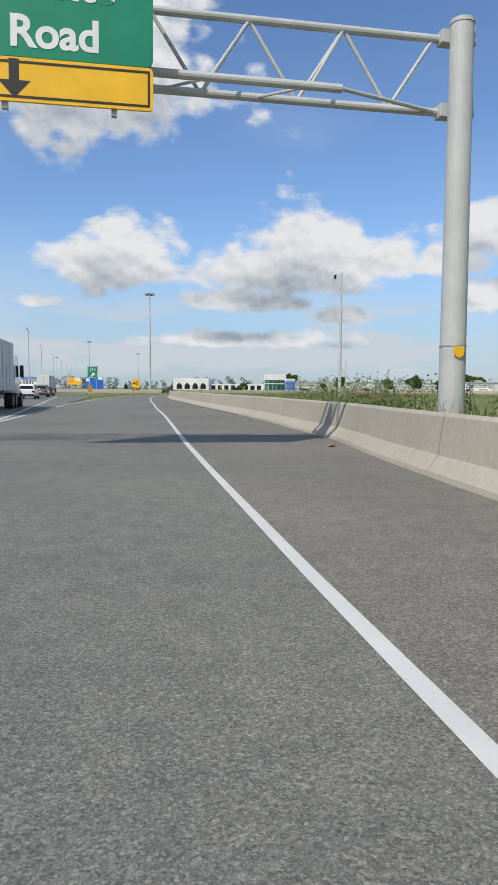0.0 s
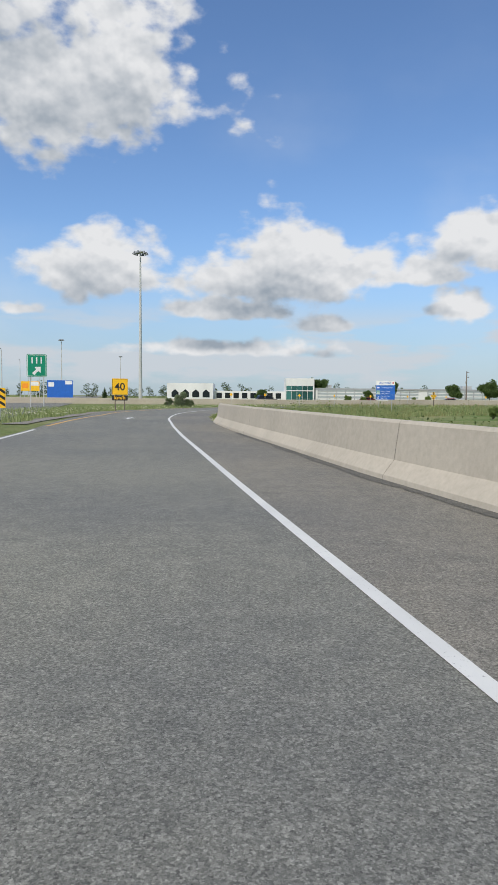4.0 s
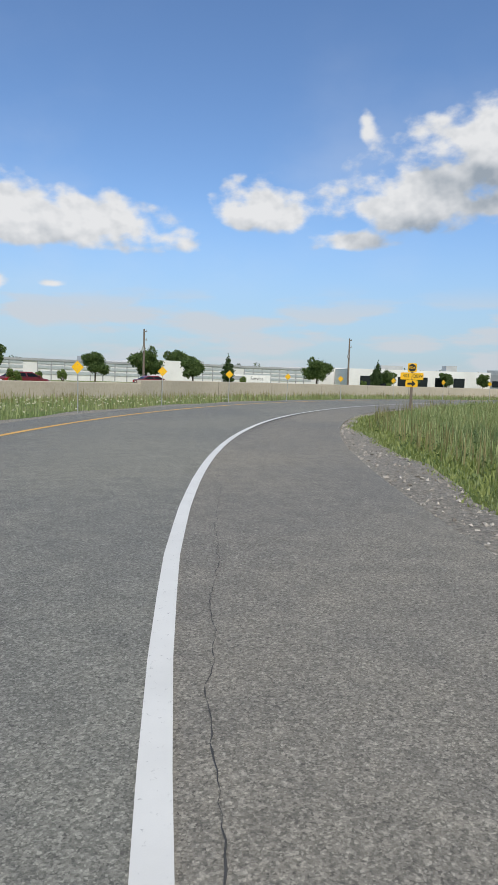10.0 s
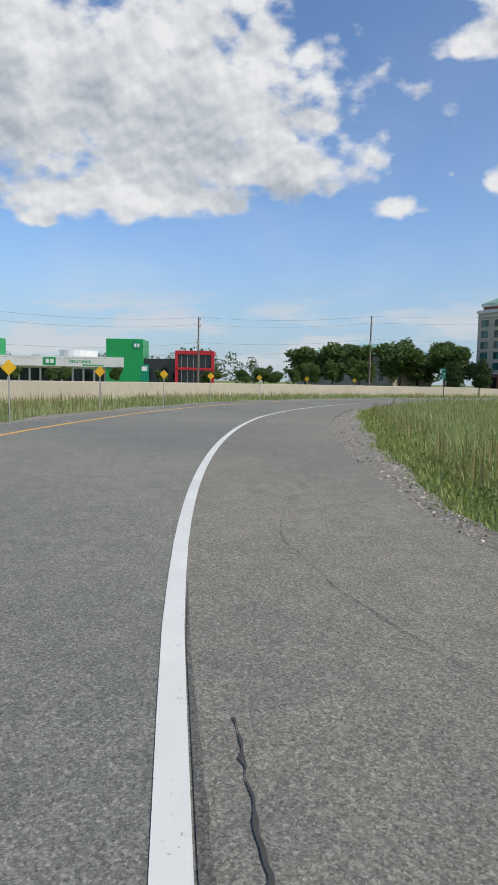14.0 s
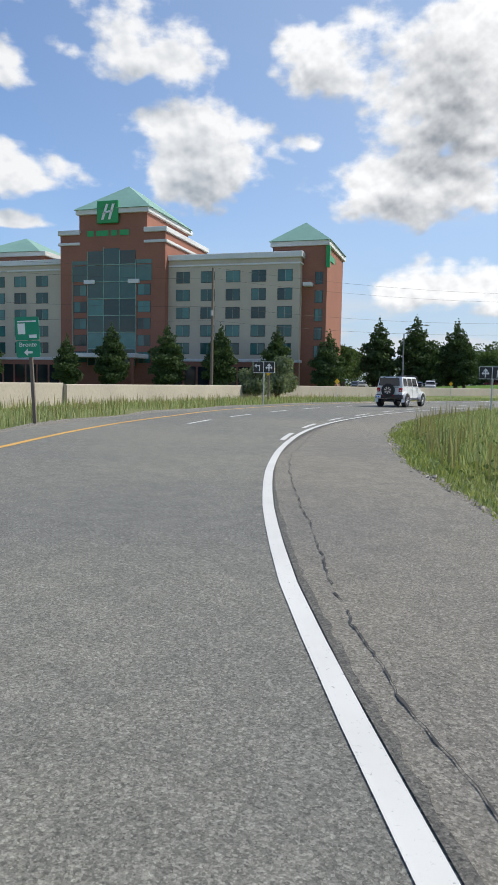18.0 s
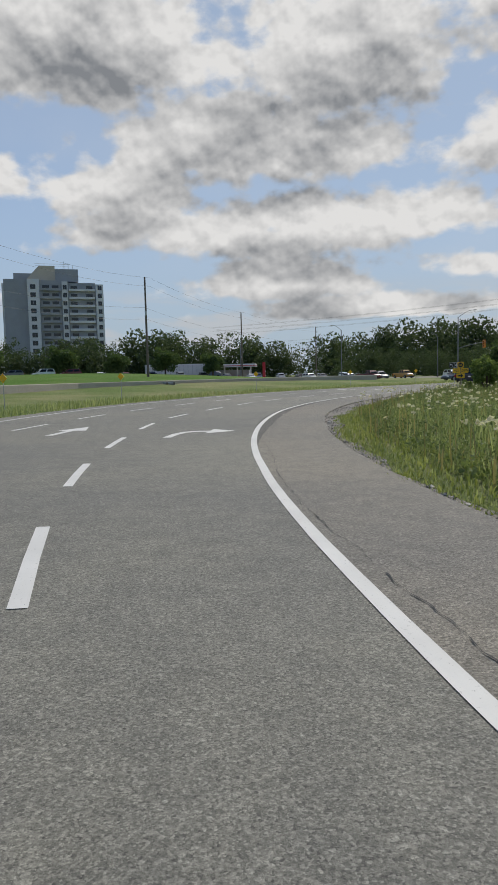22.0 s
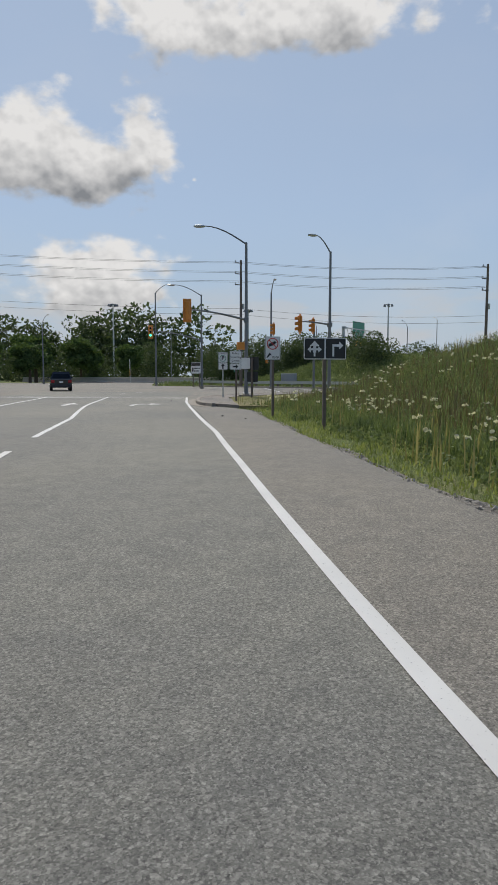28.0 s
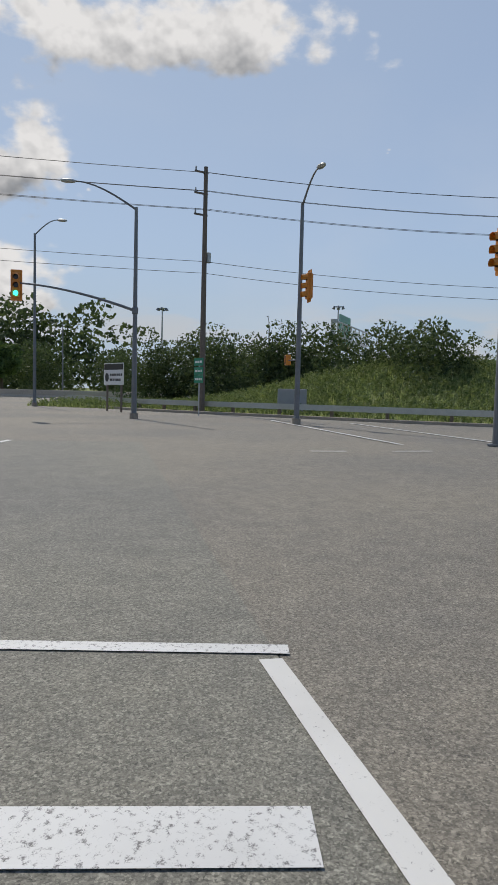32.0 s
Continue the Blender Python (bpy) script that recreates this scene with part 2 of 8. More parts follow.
def surface(name, dark, light, fine=20.0, coarse=0.6, rough=0.8, metal=0.0, bump=0.3, deep=0.01, speck=0.5, spec=0.5):
    """A surface with grain at a fine size and stains at a coarse one."""
    m, n, l, bs = shader(name)
    v = coords(n, l)
    a = noise_of(n, l, v, fine, 6.0, 0.7)
    b = noise_of(n, l, v, coarse, 4.0, 0.6)
    grain = ramp_of(n, l, a, ((0.3, dark), (0.7, light)))
    mid = tuple((p + q) / 2 for p, q in zip(dark, light))
    stain = ramp_of(n, l, b, ((0.3, tuple(c * 0.8 for c in mid)), (0.7, tuple(min(1, c * 1.15) for c in mid))))
    l.new(mix_of(n, l, speck, stain, grain), bs.inputs["Base Color"])
    bs.inputs["Roughness"].default_value, bs.inputs["Metallic"].default_value = rough, metal
    bs.inputs["Specular IOR Level"].default_value = spec
    if bump:
        bump_of(n, l, bs, a, bump, deep)
    return m


def plain(name, col, rough=0.5, metal=0.0, spec=0.5):
    return surface(name, tuple(c * 0.93 for c in col), tuple(min(1, c * 1.07) for c in col), 9.0, 1.3, rough, metal, 0.05, 0.002, 0.4, spec)


def asphalt_mat(name, dark, light, warm):
    """Worn asphalt: pale and dark chippings of two sizes, wheel polish and broad stains."""
    m, n, l, bs = shader(name)
    v = coords(n, l)
    fine = noise_of(n, l, v, 55.0, 4.0, 0.8)
    mid = noise_of(n, l, v, 3.0, 5.0, 0.65)
    wide = noise_of(n, l, v, 0.16, 4.0, 0.55)
    tones = []
    for size in (125.0, 62.0):
        vor = n.new("ShaderNodeTexVoronoi")
        vor.inputs["Scale"].default_value = size
        l.new(v, vor.inputs["Vector"])
        split = n.new("ShaderNodeSeparateColor")
        l.new(vor.outputs["Color"], split.inputs[0])
        tones.append(ramp_of(n, l, split.outputs[0], ((0.1, tuple(c * 0.55 for c in dark)), (0.5, tuple((p + q) / 2 for p, q in zip(dark, light))), (0.8, light), (0.97, tuple(c * 1.9 for c in light)))))
    grain = ramp_of(n, l, fine, ((0.32, tuple(c * 0.45 for c in dark)), (0.62, tuple(c * 1.08 for c in light))))
    c = mix_of(n, l, 0.4, mix_of(n, l, 0.42, tones[0], tones[1]), grain)
    tone = ramp_of(n, l, wide, ((0.35, (0.88, 0.88, 0.88)), (0.65, warm)))
    c = mix_of(n, l, 1.0, c, tone, "MULTIPLY")
    patch = ramp_of(n, l, mid, ((0.35, (0.88, 0.88, 0.88)), (0.66, (1.1, 1.09, 1.07))))
    c = mix_of(n, l, 1.0, c, patch, "MULTIPLY")
    l.new(c, bs.inputs["Base Color"])
    bs.inputs["Roughness"].default_value, bs.inputs["Specular IOR Level"].default_value = 0.82, 0.4
    bump_of(n, l, bs, fine, 0.7, 0.008)
    return m


def paint_mat(name, col, wear):
    """Road paint, worn through in spots to the asphalt."""
    m, n, l, bs = shader(name)
    v = coords(n, l)
    a = noise_of(n, l, v, 34.0, 7.0, 0.8)
    b = noise_of(n, l, v, 1.1, 4.0, 0.6)
    tone = ramp_of(n, l, b, ((0.3, tuple(c * 0.86 for c in col)), (0.7, col)))
    worn = ramp_of(n, l, a, ((wear - 0.03, (0, 0, 0)), (wear + 0.04, (1, 1, 1))))
    l.new(mix_of(n, l, worn, (0.16, 0.155, 0.15), tone), bs.inputs["Base Color"])
    bs.inputs["Roughness"].default_value = 0.65
    bump_of(n, l, bs, a, 0.25, 0.004)
    return m


def grass_mat(name, c0, c1, c2):
    m, n, l, bs = shader(name)
    v = coords(n, l)
    a = noise_of(n, l, v, 6.0, 8.0, 0.75)
    b = noise_of(n, l, v, 0.09, 5.0, 0.6)
    g = ramp_of(n, l, a, ((0.28, tuple(c * 0.55 for c in c0)), (0.5, c0), (0.72, c1)))
    d = ramp_of(n, l, b, ((0.4, (0, 0, 0)), (0.62, (1, 1, 1))))
    dry = mix_of(n, l, 0.65, g, c2)
    l.new(mix_of(n, l, d, g, dry), bs.inputs["Base Color"])
    bs.inputs["Roughness"].default_value, bs.inputs["Specular IOR Level"].default_value = 0.95, 0.15
    bump_of(n, l, bs, a, 0.9, 0.12)
    return m


def leaf_mat(name, c0, c1, thin=0.4):
    m, n, l, bs = shader(name)
    g = n.new("ShaderNodeNewGeometry")
    c = ramp_of(n, l, g.outputs["Random Per Island"], ((0.0, c0), (1.0, c1)))
    l.new(c, bs.inputs["Base Color"])
    bs.inputs["Roughness"].default_value, bs.inputs["Specular IOR Level"].default_value = 0.65, 0.25
    if thin:
        # leaves let part of the light through, a little yellower
        tr, mx = n.new("ShaderNodeBsdfTranslucent"), n.new("ShaderNodeMixShader")
        l.new(mix_of(n, l, 1.0, c, (1.15, 1.15, 0.75), "MULTIPLY"), tr.inputs["Color"])
        mx.inputs[0].default_value = thin
        l.new(bs.outputs[0], mx.inputs[1])
        l.new(tr.outputs[0], mx.inputs[2])
        l.new(mx.outputs[0], n["Material Output"].inputs["Surface"])
    return m


ASPHALT = asphalt_mat("asphalt", (0.088, 0.087, 0.078), (0.262, 0.258, 0.229), (1.12, 1.1, 1.02))
SHOULDER = asphalt_mat("shoulder asphalt", (0.1, 0.094, 0.081), (0.275, 0.26, 0.226), (1.12, 1.08, 1.0))
WHITE_LINE = paint_mat("white road paint", (0.7, 0.69, 0.645), 0.355)
OLD_WHITE = paint_mat("old white road paint", (0.7, 0.7, 0.67), 0.42)
YELLOW_LINE = paint_mat("yellow road paint", (0.75, 0.42, 0.08), 0.37)
CONCRETE = surface("barrier concrete", (0.36, 0.315, 0.25), (0.54, 0.485, 0.395), 7.0, 0.35, 0.9, 0, 0.35, 0.02, 0.5)
KERB_STONE = surface("kerb concrete", (0.2, 0.172, 0.135), (0.42, 0.37, 0.3), 9.0, 0.9, 0.9, 0, 0.5, 0.02, 0.55)
PAVING = asphalt_mat("path asphalt", (0.115, 0.104, 0.09), (0.3, 0.272, 0.236), (1.1, 1.05, 1.0))
GRASS = grass_mat("meadow", (0.13, 0.185, 0.05), (0.24, 0.3, 0.1), (0.32, 0.29, 0.15))
MOWN = grass_mat("mown dry grass", (0.17, 0.175, 0.06), (0.3, 0.28, 0.12), (0.37, 0.3, 0.17))
LAWN = grass_mat("lawn", (0.08, 0.17, 0.02), (0.12, 0.24, 0.035), (0.14, 0.2, 0.05))
GRAVEL = surface("gravel", (0.075, 0.066, 0.053), (0.5, 0.455, 0.375), 20.0, 1.6, 0.95, 0, 1.0, 0.07, 0.85)
STEEL = surface("galvanised steel", (0.4, 0.41, 0.4), (0.56, 0.57, 0.55), 15.0, 1.0, 0.5, 0.6, 0.1, 0.003, 0.4)
GREY_PAINT = plain("pale grey painted steel", (0.5, 0.51, 0.49), 0.5)
DARK_POLE = surface("weathered lamp pole", (0.14, 0.15, 0.16), (0.24, 0.25, 0.26), 12.0, 1.0, 0.55, 0.3, 0.1, 0.003, 0.4)
WOOD_POLE = surface("weathered wood", (0.12, 0.095, 0.075), (0.22, 0.18, 0.15), 9.0, 0.8, 0.9, 0, 0.3, 0.01, 0.6)
SIGN_GREEN = plain("sign green", (0.0, 0.24, 0.13), 0.4)
SIGN_YELLOW = plain("sign yellow", (0.9, 0.5, 0.015), 0.4)
SIGN_ORANGE = plain("sign orange", (0.9, 0.3, 0.02), 0.45)
SIGN_WHITE = plain("sign white", (0.78, 0.78, 0.76), 0.4)
SIGN_BLACK = plain("sign black", (0.02, 0.02, 0.02), 0.45)
SIGN_BLUE = plain("sign blue", (0.02, 0.13, 0.5), 0.4)
SIGN_RED = plain("sign red", (0.55, 0.03, 0.03), 0.4)
SIGNAL_YELLOW = plain("signal housing yellow", (0.66, 0.24, 0.03), 0.45)
CABLE = plain("cable black", (0.03, 0.03, 0.03), 0.6)
WHITE_WALL = surface("white cladding", (0.62, 0.62, 0.6), (0.78, 0.78, 0.76), 2.0, 0.12, 0.7, 0, 0.05, 0.01, 0.4)
GREY_WALL = surface("grey cladding", (0.3, 0.31, 0.32), (0.4, 0.41, 0.42), 2.0, 0.12, 0.7, 0, 0.05, 0.01, 0.4)
BEIGE_WALL = surface("beige stucco", (0.5, 0.43, 0.33), (0.6, 0.53, 0.42), 3.0, 0.15, 0.85, 0, 0.1, 0.01, 0.4)
BRICK_WALL = surface("red brick", (0.25, 0.1, 0.065), (0.37, 0.165, 0.11), 6.0, 0.2, 0.85, 0, 0.15, 0.01, 0.5)
COPPER_ROOF = surface("green metal roof", (0.2, 0.37, 0.29), (0.28, 0.46, 0.37), 1.5, 0.2, 0.5, 0, 0.05, 0.01, 0.4)
BANK_GREEN = plain("bank green cladding", (0.01, 0.3, 0.08), 0.35)
RED_CLAD = plain("red cladding", (0.5, 0.02, 0.03), 0.35)
GLASS_DARK = plain("dark window glass", (0.02, 0.025, 0.028), 0.08)
def pane_mat(name, dark, light, rough):
    """Window glass whose panes differ, as blinds and rooms behind them do."""
    m, n, l, bs = shader(name)
    each = n.new("ShaderNodeObjectInfo")
    c = ramp_of(n, l, each.outputs["Random"], ((0.15, dark), (0.85, light)))
    smear = noise_of(n, l, coords(n, l), 0.7, 3.0, 0.6)
    l.new(mix_of(n, l, 0.5, c, mix_of(n, l, smear, c, tuple(q * 0.4 for q in dark))), bs.inputs["Base Color"])
    bs.inputs["Roughness"].default_value = rough
    return m


GLASS_TEAL = pane_mat("teal window glass", (0.018, 0.055, 0.053), (0.08, 0.26, 0.24), 0.1)
LOUVRE = plain("pale grey louvre", (0.4, 0.44, 0.45), 0.6)
ROOF_GREY = surface("flat roof", (0.25, 0.25, 0.25), (0.35, 0.35, 0.34), 3.0, 0.2, 0.9)
BARK = surface("bark", (0.06, 0.045, 0.03), (0.14, 0.11, 0.08), 8.0, 1.0, 0.95, 0, 0.5, 0.03, 0.6)
LEAF = leaf_mat("leaves", (0.05, 0.09, 0.028), (0.14, 0.205, 0.065), 0.35)
LEAF_DARK = leaf_mat("dark leaves", (0.032, 0.06, 0.022), (0.085, 0.135, 0.045), 0.25)
LEAF_FAR = leaf_mat("woodland leaves", (0.042, 0.068, 0.03), (0.125, 0.165, 0.07), 0.3)
LEAF_GREY = leaf_mat("silvery leaves", (0.12, 0.16, 0.09), (0.24, 0.28, 0.17))
BLADE = leaf_mat("grass blades", (0.18, 0.235, 0.085), (0.45, 0.49, 0.255), 0.42)
SHORT = leaf_mat("short grass blades", (0.17, 0.215, 0.06), (0.37, 0.4, 0.15), 0.4)
WEED = leaf_mat("weed leaves", (0.1, 0.145, 0.05), (0.255, 0.305, 0.13), 0.35)
LEAF_BUSH = leaf_mat("bush leaves", (0.09, 0.14, 0.035), (0.25, 0.33, 0.1), 0.4)
BLADE_DRY = leaf_mat("dry grass blades", (0.2, 0.19, 0.08), (0.36, 0.32, 0.16))
STALK = leaf_mat("brown dead stalks", (0.1, 0.085, 0.045), (0.25, 0.215, 0.11), 0.25)
FLOWER = leaf_mat("white flowers", (0.6, 0.57, 0.44), (0.82, 0.79, 0.66), 0.4)


# ---- geometry helpers ----
def part(name, bm, material, parent=None, label=""):
    me = bpy.data.meshes.new(name)
    bm.to_mesh(me)
    bm.free()
    for m in material if isinstance(material, (list, tuple)) else (material,):
        me.materials.append(m)
    ob = new(name, me)
    ob.parent = parent
    if label:
        tagged(ob, label)
    return ob


def thing(name, x, y, z=0.0, turn=0.0, label="", category="", group="", kind=""):
    ob = new(name)
    ob.empty_display_size = 0.2
    ob.matrix_world = pose(x, y, z, 0, 0, turn)
    return tagged(ob, label, category, group, kind)


def box(bm, x0, y0, z0, x1, y1, z1, bevel=0.0, index=0):
    m = Matrix.Translation(((x0 + x1) / 2, (y0 + y1) / 2, (z0 + z1) / 2)) @ Matrix.Diagonal((abs(x1 - x0), abs(y1 - y0), abs(z1 - z0), 1))
    vs = bmesh.ops.create_cube(bm, size=1.0, matrix=m)["verts"]
    fs = {f for v in vs for f in v.link_faces}
    for f in fs:
        f.material_index = index
    if bevel:
        es = list({e for v in vs for e in v.link_edges})
        bmesh.ops.bevel(bm, geom=es, offset=bevel, segments=1, affect="EDGES")
    return vs


def boxes(*dims, bevel=0.0):
    bm = bmesh.new()
    for d in dims:
        box(bm, *d, bevel=bevel)
    return bm


def tube(bm, a, b, r0, r1=None, sides=8, caps=True):
    a, b = Vector(a), Vector(b)
    r1 = r0 if r1 is None else r1
    d = (b - a)
    m = Matrix.Translation((a + b) / 2) @ d.to_track_quat("Z", "Y").to_matrix().to_4x4()
    return bmesh.ops.create_cone(bm, cap_ends=caps, segments=sides, radius1=r0, radius2=r1, depth=d.length, matrix=m)["verts"]


def bar(a, b, r0, r1=None, sides=8):
    bm = bmesh.new()
    tube(bm, a, b, r0, r1, sides)
    return bm


def pipe(points, r, sides=8, r1=None):
    """A round bar through points."""
    bm = bmesh.new()
    n = len(points)
    rings = []
    for i, p in enumerate(points):
        p = Vector(p)
        d = (Vector(points[min(i + 1, n - 1)]) - Vector(points[max(i - 1, 0)])).normalized()
        q = d.to_track_quat("Z", "Y").to_matrix()
        rr = r if r1 is None else r + (r1 - r) * i / (n - 1)
        rings.append([bm.verts.new(p + q @ Vector((rr * math.cos(2 * math.pi * k / sides), rr * math.sin(2 * math.pi * k / sides), 0))) for k in range(sides)])
    for u, v in zip(rings, rings[1:]):
        for k in range(sides):
            bm.faces.new((u[k], u[(k + 1) % sides], v[(k + 1) % sides], v[k]))
    bm.faces.new(rings[0][::-1])
    bm.faces.new(rings[-1])
    return bm


def plate(outline, y0, y1):
    """A flat plate in the x-z plane with that outline, from y0 to y1."""
    bm = bmesh.new()
    f = [bm.verts.new((x, y0, z)) for x, z in outline]
    b = [bm.verts.new((x, y1, z)) for x, z in outline]
    n = len(f)
    bm.faces.new(f)
    bm.faces.new(b[::-1])
    for i in range(n):
        bm.faces.new((f[i], b[i], b[(i + 1) % n], f[(i + 1) % n]))
    bmesh.ops.recalc_face_normals(bm, faces=bm.faces[:])
    return bm


def words(text, size, material, parent, x, y, z, name="lettering", align="CENTER", bold=0.0):
    """Letters that face -y, in the built-in font, their middle at x, z."""
    cu = bpy.data.curves.new(name, "FONT")
    cu.body, cu.size, cu.align_x, cu.align_y, cu.extrude, cu.offset = text, size, align, "CENTER", 0.004, bold
    tmp = bpy.data.objects.new(name, cu)
    me = bpy.data.meshes.new_from_object(tmp)
    bpy.data.objects.remove(tmp)
    bpy.data.curves.remove(cu)
    me.transform(pose(x, y, z, 90, 0, 0))
    me.materials.append(material)
    ob = new(name, me)
    ob.parent = parent
    return ob


# ---- the line of the drive ----
PTS = [Vector(p) for p in LINE]
BACK, AHEAD = (PTS[0] - PTS[1]).normalized(), (PTS[-1] - PTS[-2]).normalized()
PTS = [PTS[0] + BACK * 17.6 * k for k in range(12, 0, -1)] + PTS + [PTS[-1] + AHEAD * 8 * k for k in range(1, 6)]
_dense = []
for i in range(1, len(PTS) - 2):
    for k in range(8):
        u = k / 8
        p0, p1, p2, p3 = PTS[i - 1:i + 3]
        _dense.append(p1 + 0.5 * u * (p2 - p0 + u * (2 * p0 - 5 * p1 + 4 * p2 - p3 + u * (3 * (p1 - p2) + p3 - p0))))
_dense.append(PTS[-2])
DENSE = np.array([tuple(p) for p in _dense])
ARC = np.concatenate([[0], np.cumsum(np.linalg.norm(np.diff(DENSE, axis=0), axis=1))])
ARC -= ARC[np.argmin(np.linalg.norm(DENSE - np.array(LINE[0]), axis=1))]


def at(s, off=0.0):
    """The place s metres along the drive and off metres to its right, and the heading in degrees."""
    x, y = np.interp(s, ARC, DENSE[:, 0]), np.interp(s, ARC, DENSE[:, 1])
    x0, y0 = np.interp(s - 2, ARC, DENSE[:, 0]), np.interp(s - 2, ARC, DENSE[:, 1])
    x1, y1 = np.interp(s + 2, ARC, DENSE[:, 0]), np.interp(s + 2, ARC, DENSE[:, 1])
    d = math.hypot(x1 - x0, y1 - y0)
    tx, ty = (x1 - x0) / d, (y1 - y0) / d
    return float(x + ty * off), float(y - tx * off), math.degrees(math.atan2(ty, tx))


def curve_of(*knots):
    ks, vs = zip(*knots)
    return lambda s: float(np.interp(s, ks, vs))


def strip(s0, s1, left, right, z, step=1.5, across=1):
    """A sheet along the drive between two offsets, each a function of s."""
    bm = bmesh.new()
    n = max(2, int((s1 - s0) / step))
    last = None
    for i in range(n + 1):
        s = s0 + (s1 - s0) * i / n
        a, b = left(s), right(s)
        row = []
        for k in range(across + 1):
            x, y, _ = at(s, a + (b - a) * k / across)
            row.append(bm.verts.new((x, y, z)))
        if last:
            for k in range(across):
                bm.faces.new((last[k], last[k + 1], row[k + 1], row[k]))
        last = row
    return bm


def profile_run(s0, s1, centre, prof, step=1.5, close=True):
    """A cross-section (offset, height) drawn along the drive."""
    bm = bmesh.new()
    n = max(1, int((s1 - s0) / step))
    last = first = None
    for i in range(n + 1):
        s = s0 + (s1 - s0) * i / n
        row = []
        for o, h in prof:
            x, y, _ = at(s, centre(s) + o)
            row.append(bm.verts.new((x, y, h)))
        if last:
            for k in range(len(row) - 1):
                bm.faces.new((last[k], last[k + 1], row[k + 1], row[k]))
        first, last = first or row, row
    if close:
        bm.faces.new(first)
        bm.faces.new(last[::-1])
    bmesh.ops.recalc_face_normals(bm, faces=bm.faces[:])
    return bm


def slab(points, z, thick=0.0):
    bm = bmesh.new()
    f = [bm.verts.new((x, y, z)) for x, y in points]
    face = bm.faces.new(f)
    if face.normal.z < 0:
        face.normal_flip()
    if thick:
        r = bmesh.ops.extrude_face_region(bm, geom=[face])
        for v in r["geom"]:
            if isinstance(v, bmesh.types.BMVert):
                v.co.z -= thick
        bmesh.ops.recalc_face_normals(bm, faces=bm.faces[:])
    return bm


EDGE_LINE = curve_of((-200, 1.3), (5, 1.31), (23, 1.47), (41, 1.53), (47, 1.56), (53, 1.65), (58, 1.75), (64, 1.73), (75, 1.68), (98, 1.58), (106, 1.4), (113, 1.07), (120, 0.84), (134, 0.41), (141, 0.21), (148, 0.08), (155, 0.0), (163, 0.02),
                     (177, 0.18), (191, 0.23), (204, 0.16), (211, 0.04), (240, -0.04), (248, 0.18), (256, 0.48), (263, 0.71), (276, 0.84), (282, 0.98), (288, 1.16), (294, 1.28), (300, 1.45), (305, 1.5), (311, 1.47),
                     (316, 1.41), (322, 1.2), (328, 0.94), (334, 0.59), (338, 0.36), (345, -0.03), (351, -0.2), (356, -0.12), (362, 0.05), (368, 0.46), (374, 0.85), (398, 1.51), (404, 1.63), (410, 1.52), (415, 1.48), (420, 1.36), (424, 1.1), (431, 0.8))
PAVE_EDGE = curve_of((-200, 4.8), (8, 4.8), (18, 5.9), (32, 6.0), (52, 5.4), (70, 5.0), (84, 4.4), (108, 3.7), (123, 3.3), (136, 2.85), (150, 2.36), (158, 2.6), (170, 2.75), (195, 2.6), (208, 2.52), (244, 2.75), (252, 2.78), (260, 3.15), (280, 3.28), (293, 3.55), (306, 3.5), (316, 3.3), (334, 2.38), (342, 1.98), (350, 1.92), (358, 2.25), (368, 2.65), (381, 3.25),
                       (400, 3.55), (415, 3.75), (421, 1.9), (434, 1.2))
LEFT_LINE = curve_of((-200, -5.0), (60, -5.2), (96, -4.0), (119, -4.0), (126, -4.6), (157, -4.8), (163, -4.7), (187, -4.8), (215, -5.4), (252, -4.7), (285, -4.35), (297, -5.0), (303, -5.8),
                     (320, -7.6), (335, -9.0), (350, -10.2), (375, -10.6), (403, -10.6), (434, -11.0))


def smooth(a, b, v):
    u = np.clip((v - a) / (b - a), 0, 1)
    return u * u * (3 - 2 * u)


def axis_steps(lo, a, b, hi, fine):
    left = [a - (a - lo) * (k / 14) ** 2.2 for k in range(14, 0, -1)]
    right = [b + (hi - b) * (k / 14) ** 2.2 for k in range(1, 15)]
    return np.array(left + list(np.arange(a, b + 0.01, fine)) + right)


def ground_height(x, y):
    """Height of the natural ground: verges just below the asphalt, banks beside the crossing."""
    x, y = np.asarray(x, float), np.asarray(y, float)
    sel = DENSE[::3]
    sarc = ARC[::3]
    d2 = (x[..., None] - sel[:, 0]) ** 2 + (y[..., None] - sel[:, 1]) ** 2
    k = np.argmin(d2, -1)
    s = sarc[k]
    k1 = np.clip(k + 1, 0, len(sel) - 1)
    k0 = np.clip(k - 1, 0, len(sel) - 1)
    t = sel[k1] - sel[k0]
    t = t / np.linalg.norm(t, axis=-1, keepdims=True)
    w = np.stack([x, y], -1) - sel[k]
    off = -(t[..., 0] * w[..., 1] - t[..., 1] * w[..., 0])
    h = np.full(x.shape, -0.07)
    bank = smooth(4.5, 17, off) * smooth(352, 388, s) * (1 - smooth(-9, 0, (74.3 - x) * 0.79 + (41.3 - y) * 0.61)) * (1 - smooth(60, 90, off))
    h = h + 3.0 * bank
    h = h - 0.9 * smooth(4.5, 13, off) * smooth(112, 140, s) * (1 - smooth(326, 350, s)) * (1 - smooth(40, 70, off))
    far = smooth(0, 11, 35.5 - x) * smooth(16, 22, x) * smooth(9, 30, y) * (1 - smooth(39, 47, y))
    h = h + 3.6 * far
    h = h + 2.6 * np.exp(-((x - 158) / 42) ** 2 - ((y + 4) / 52) ** 2) * smooth(14, 30, np.abs(off))
    return h


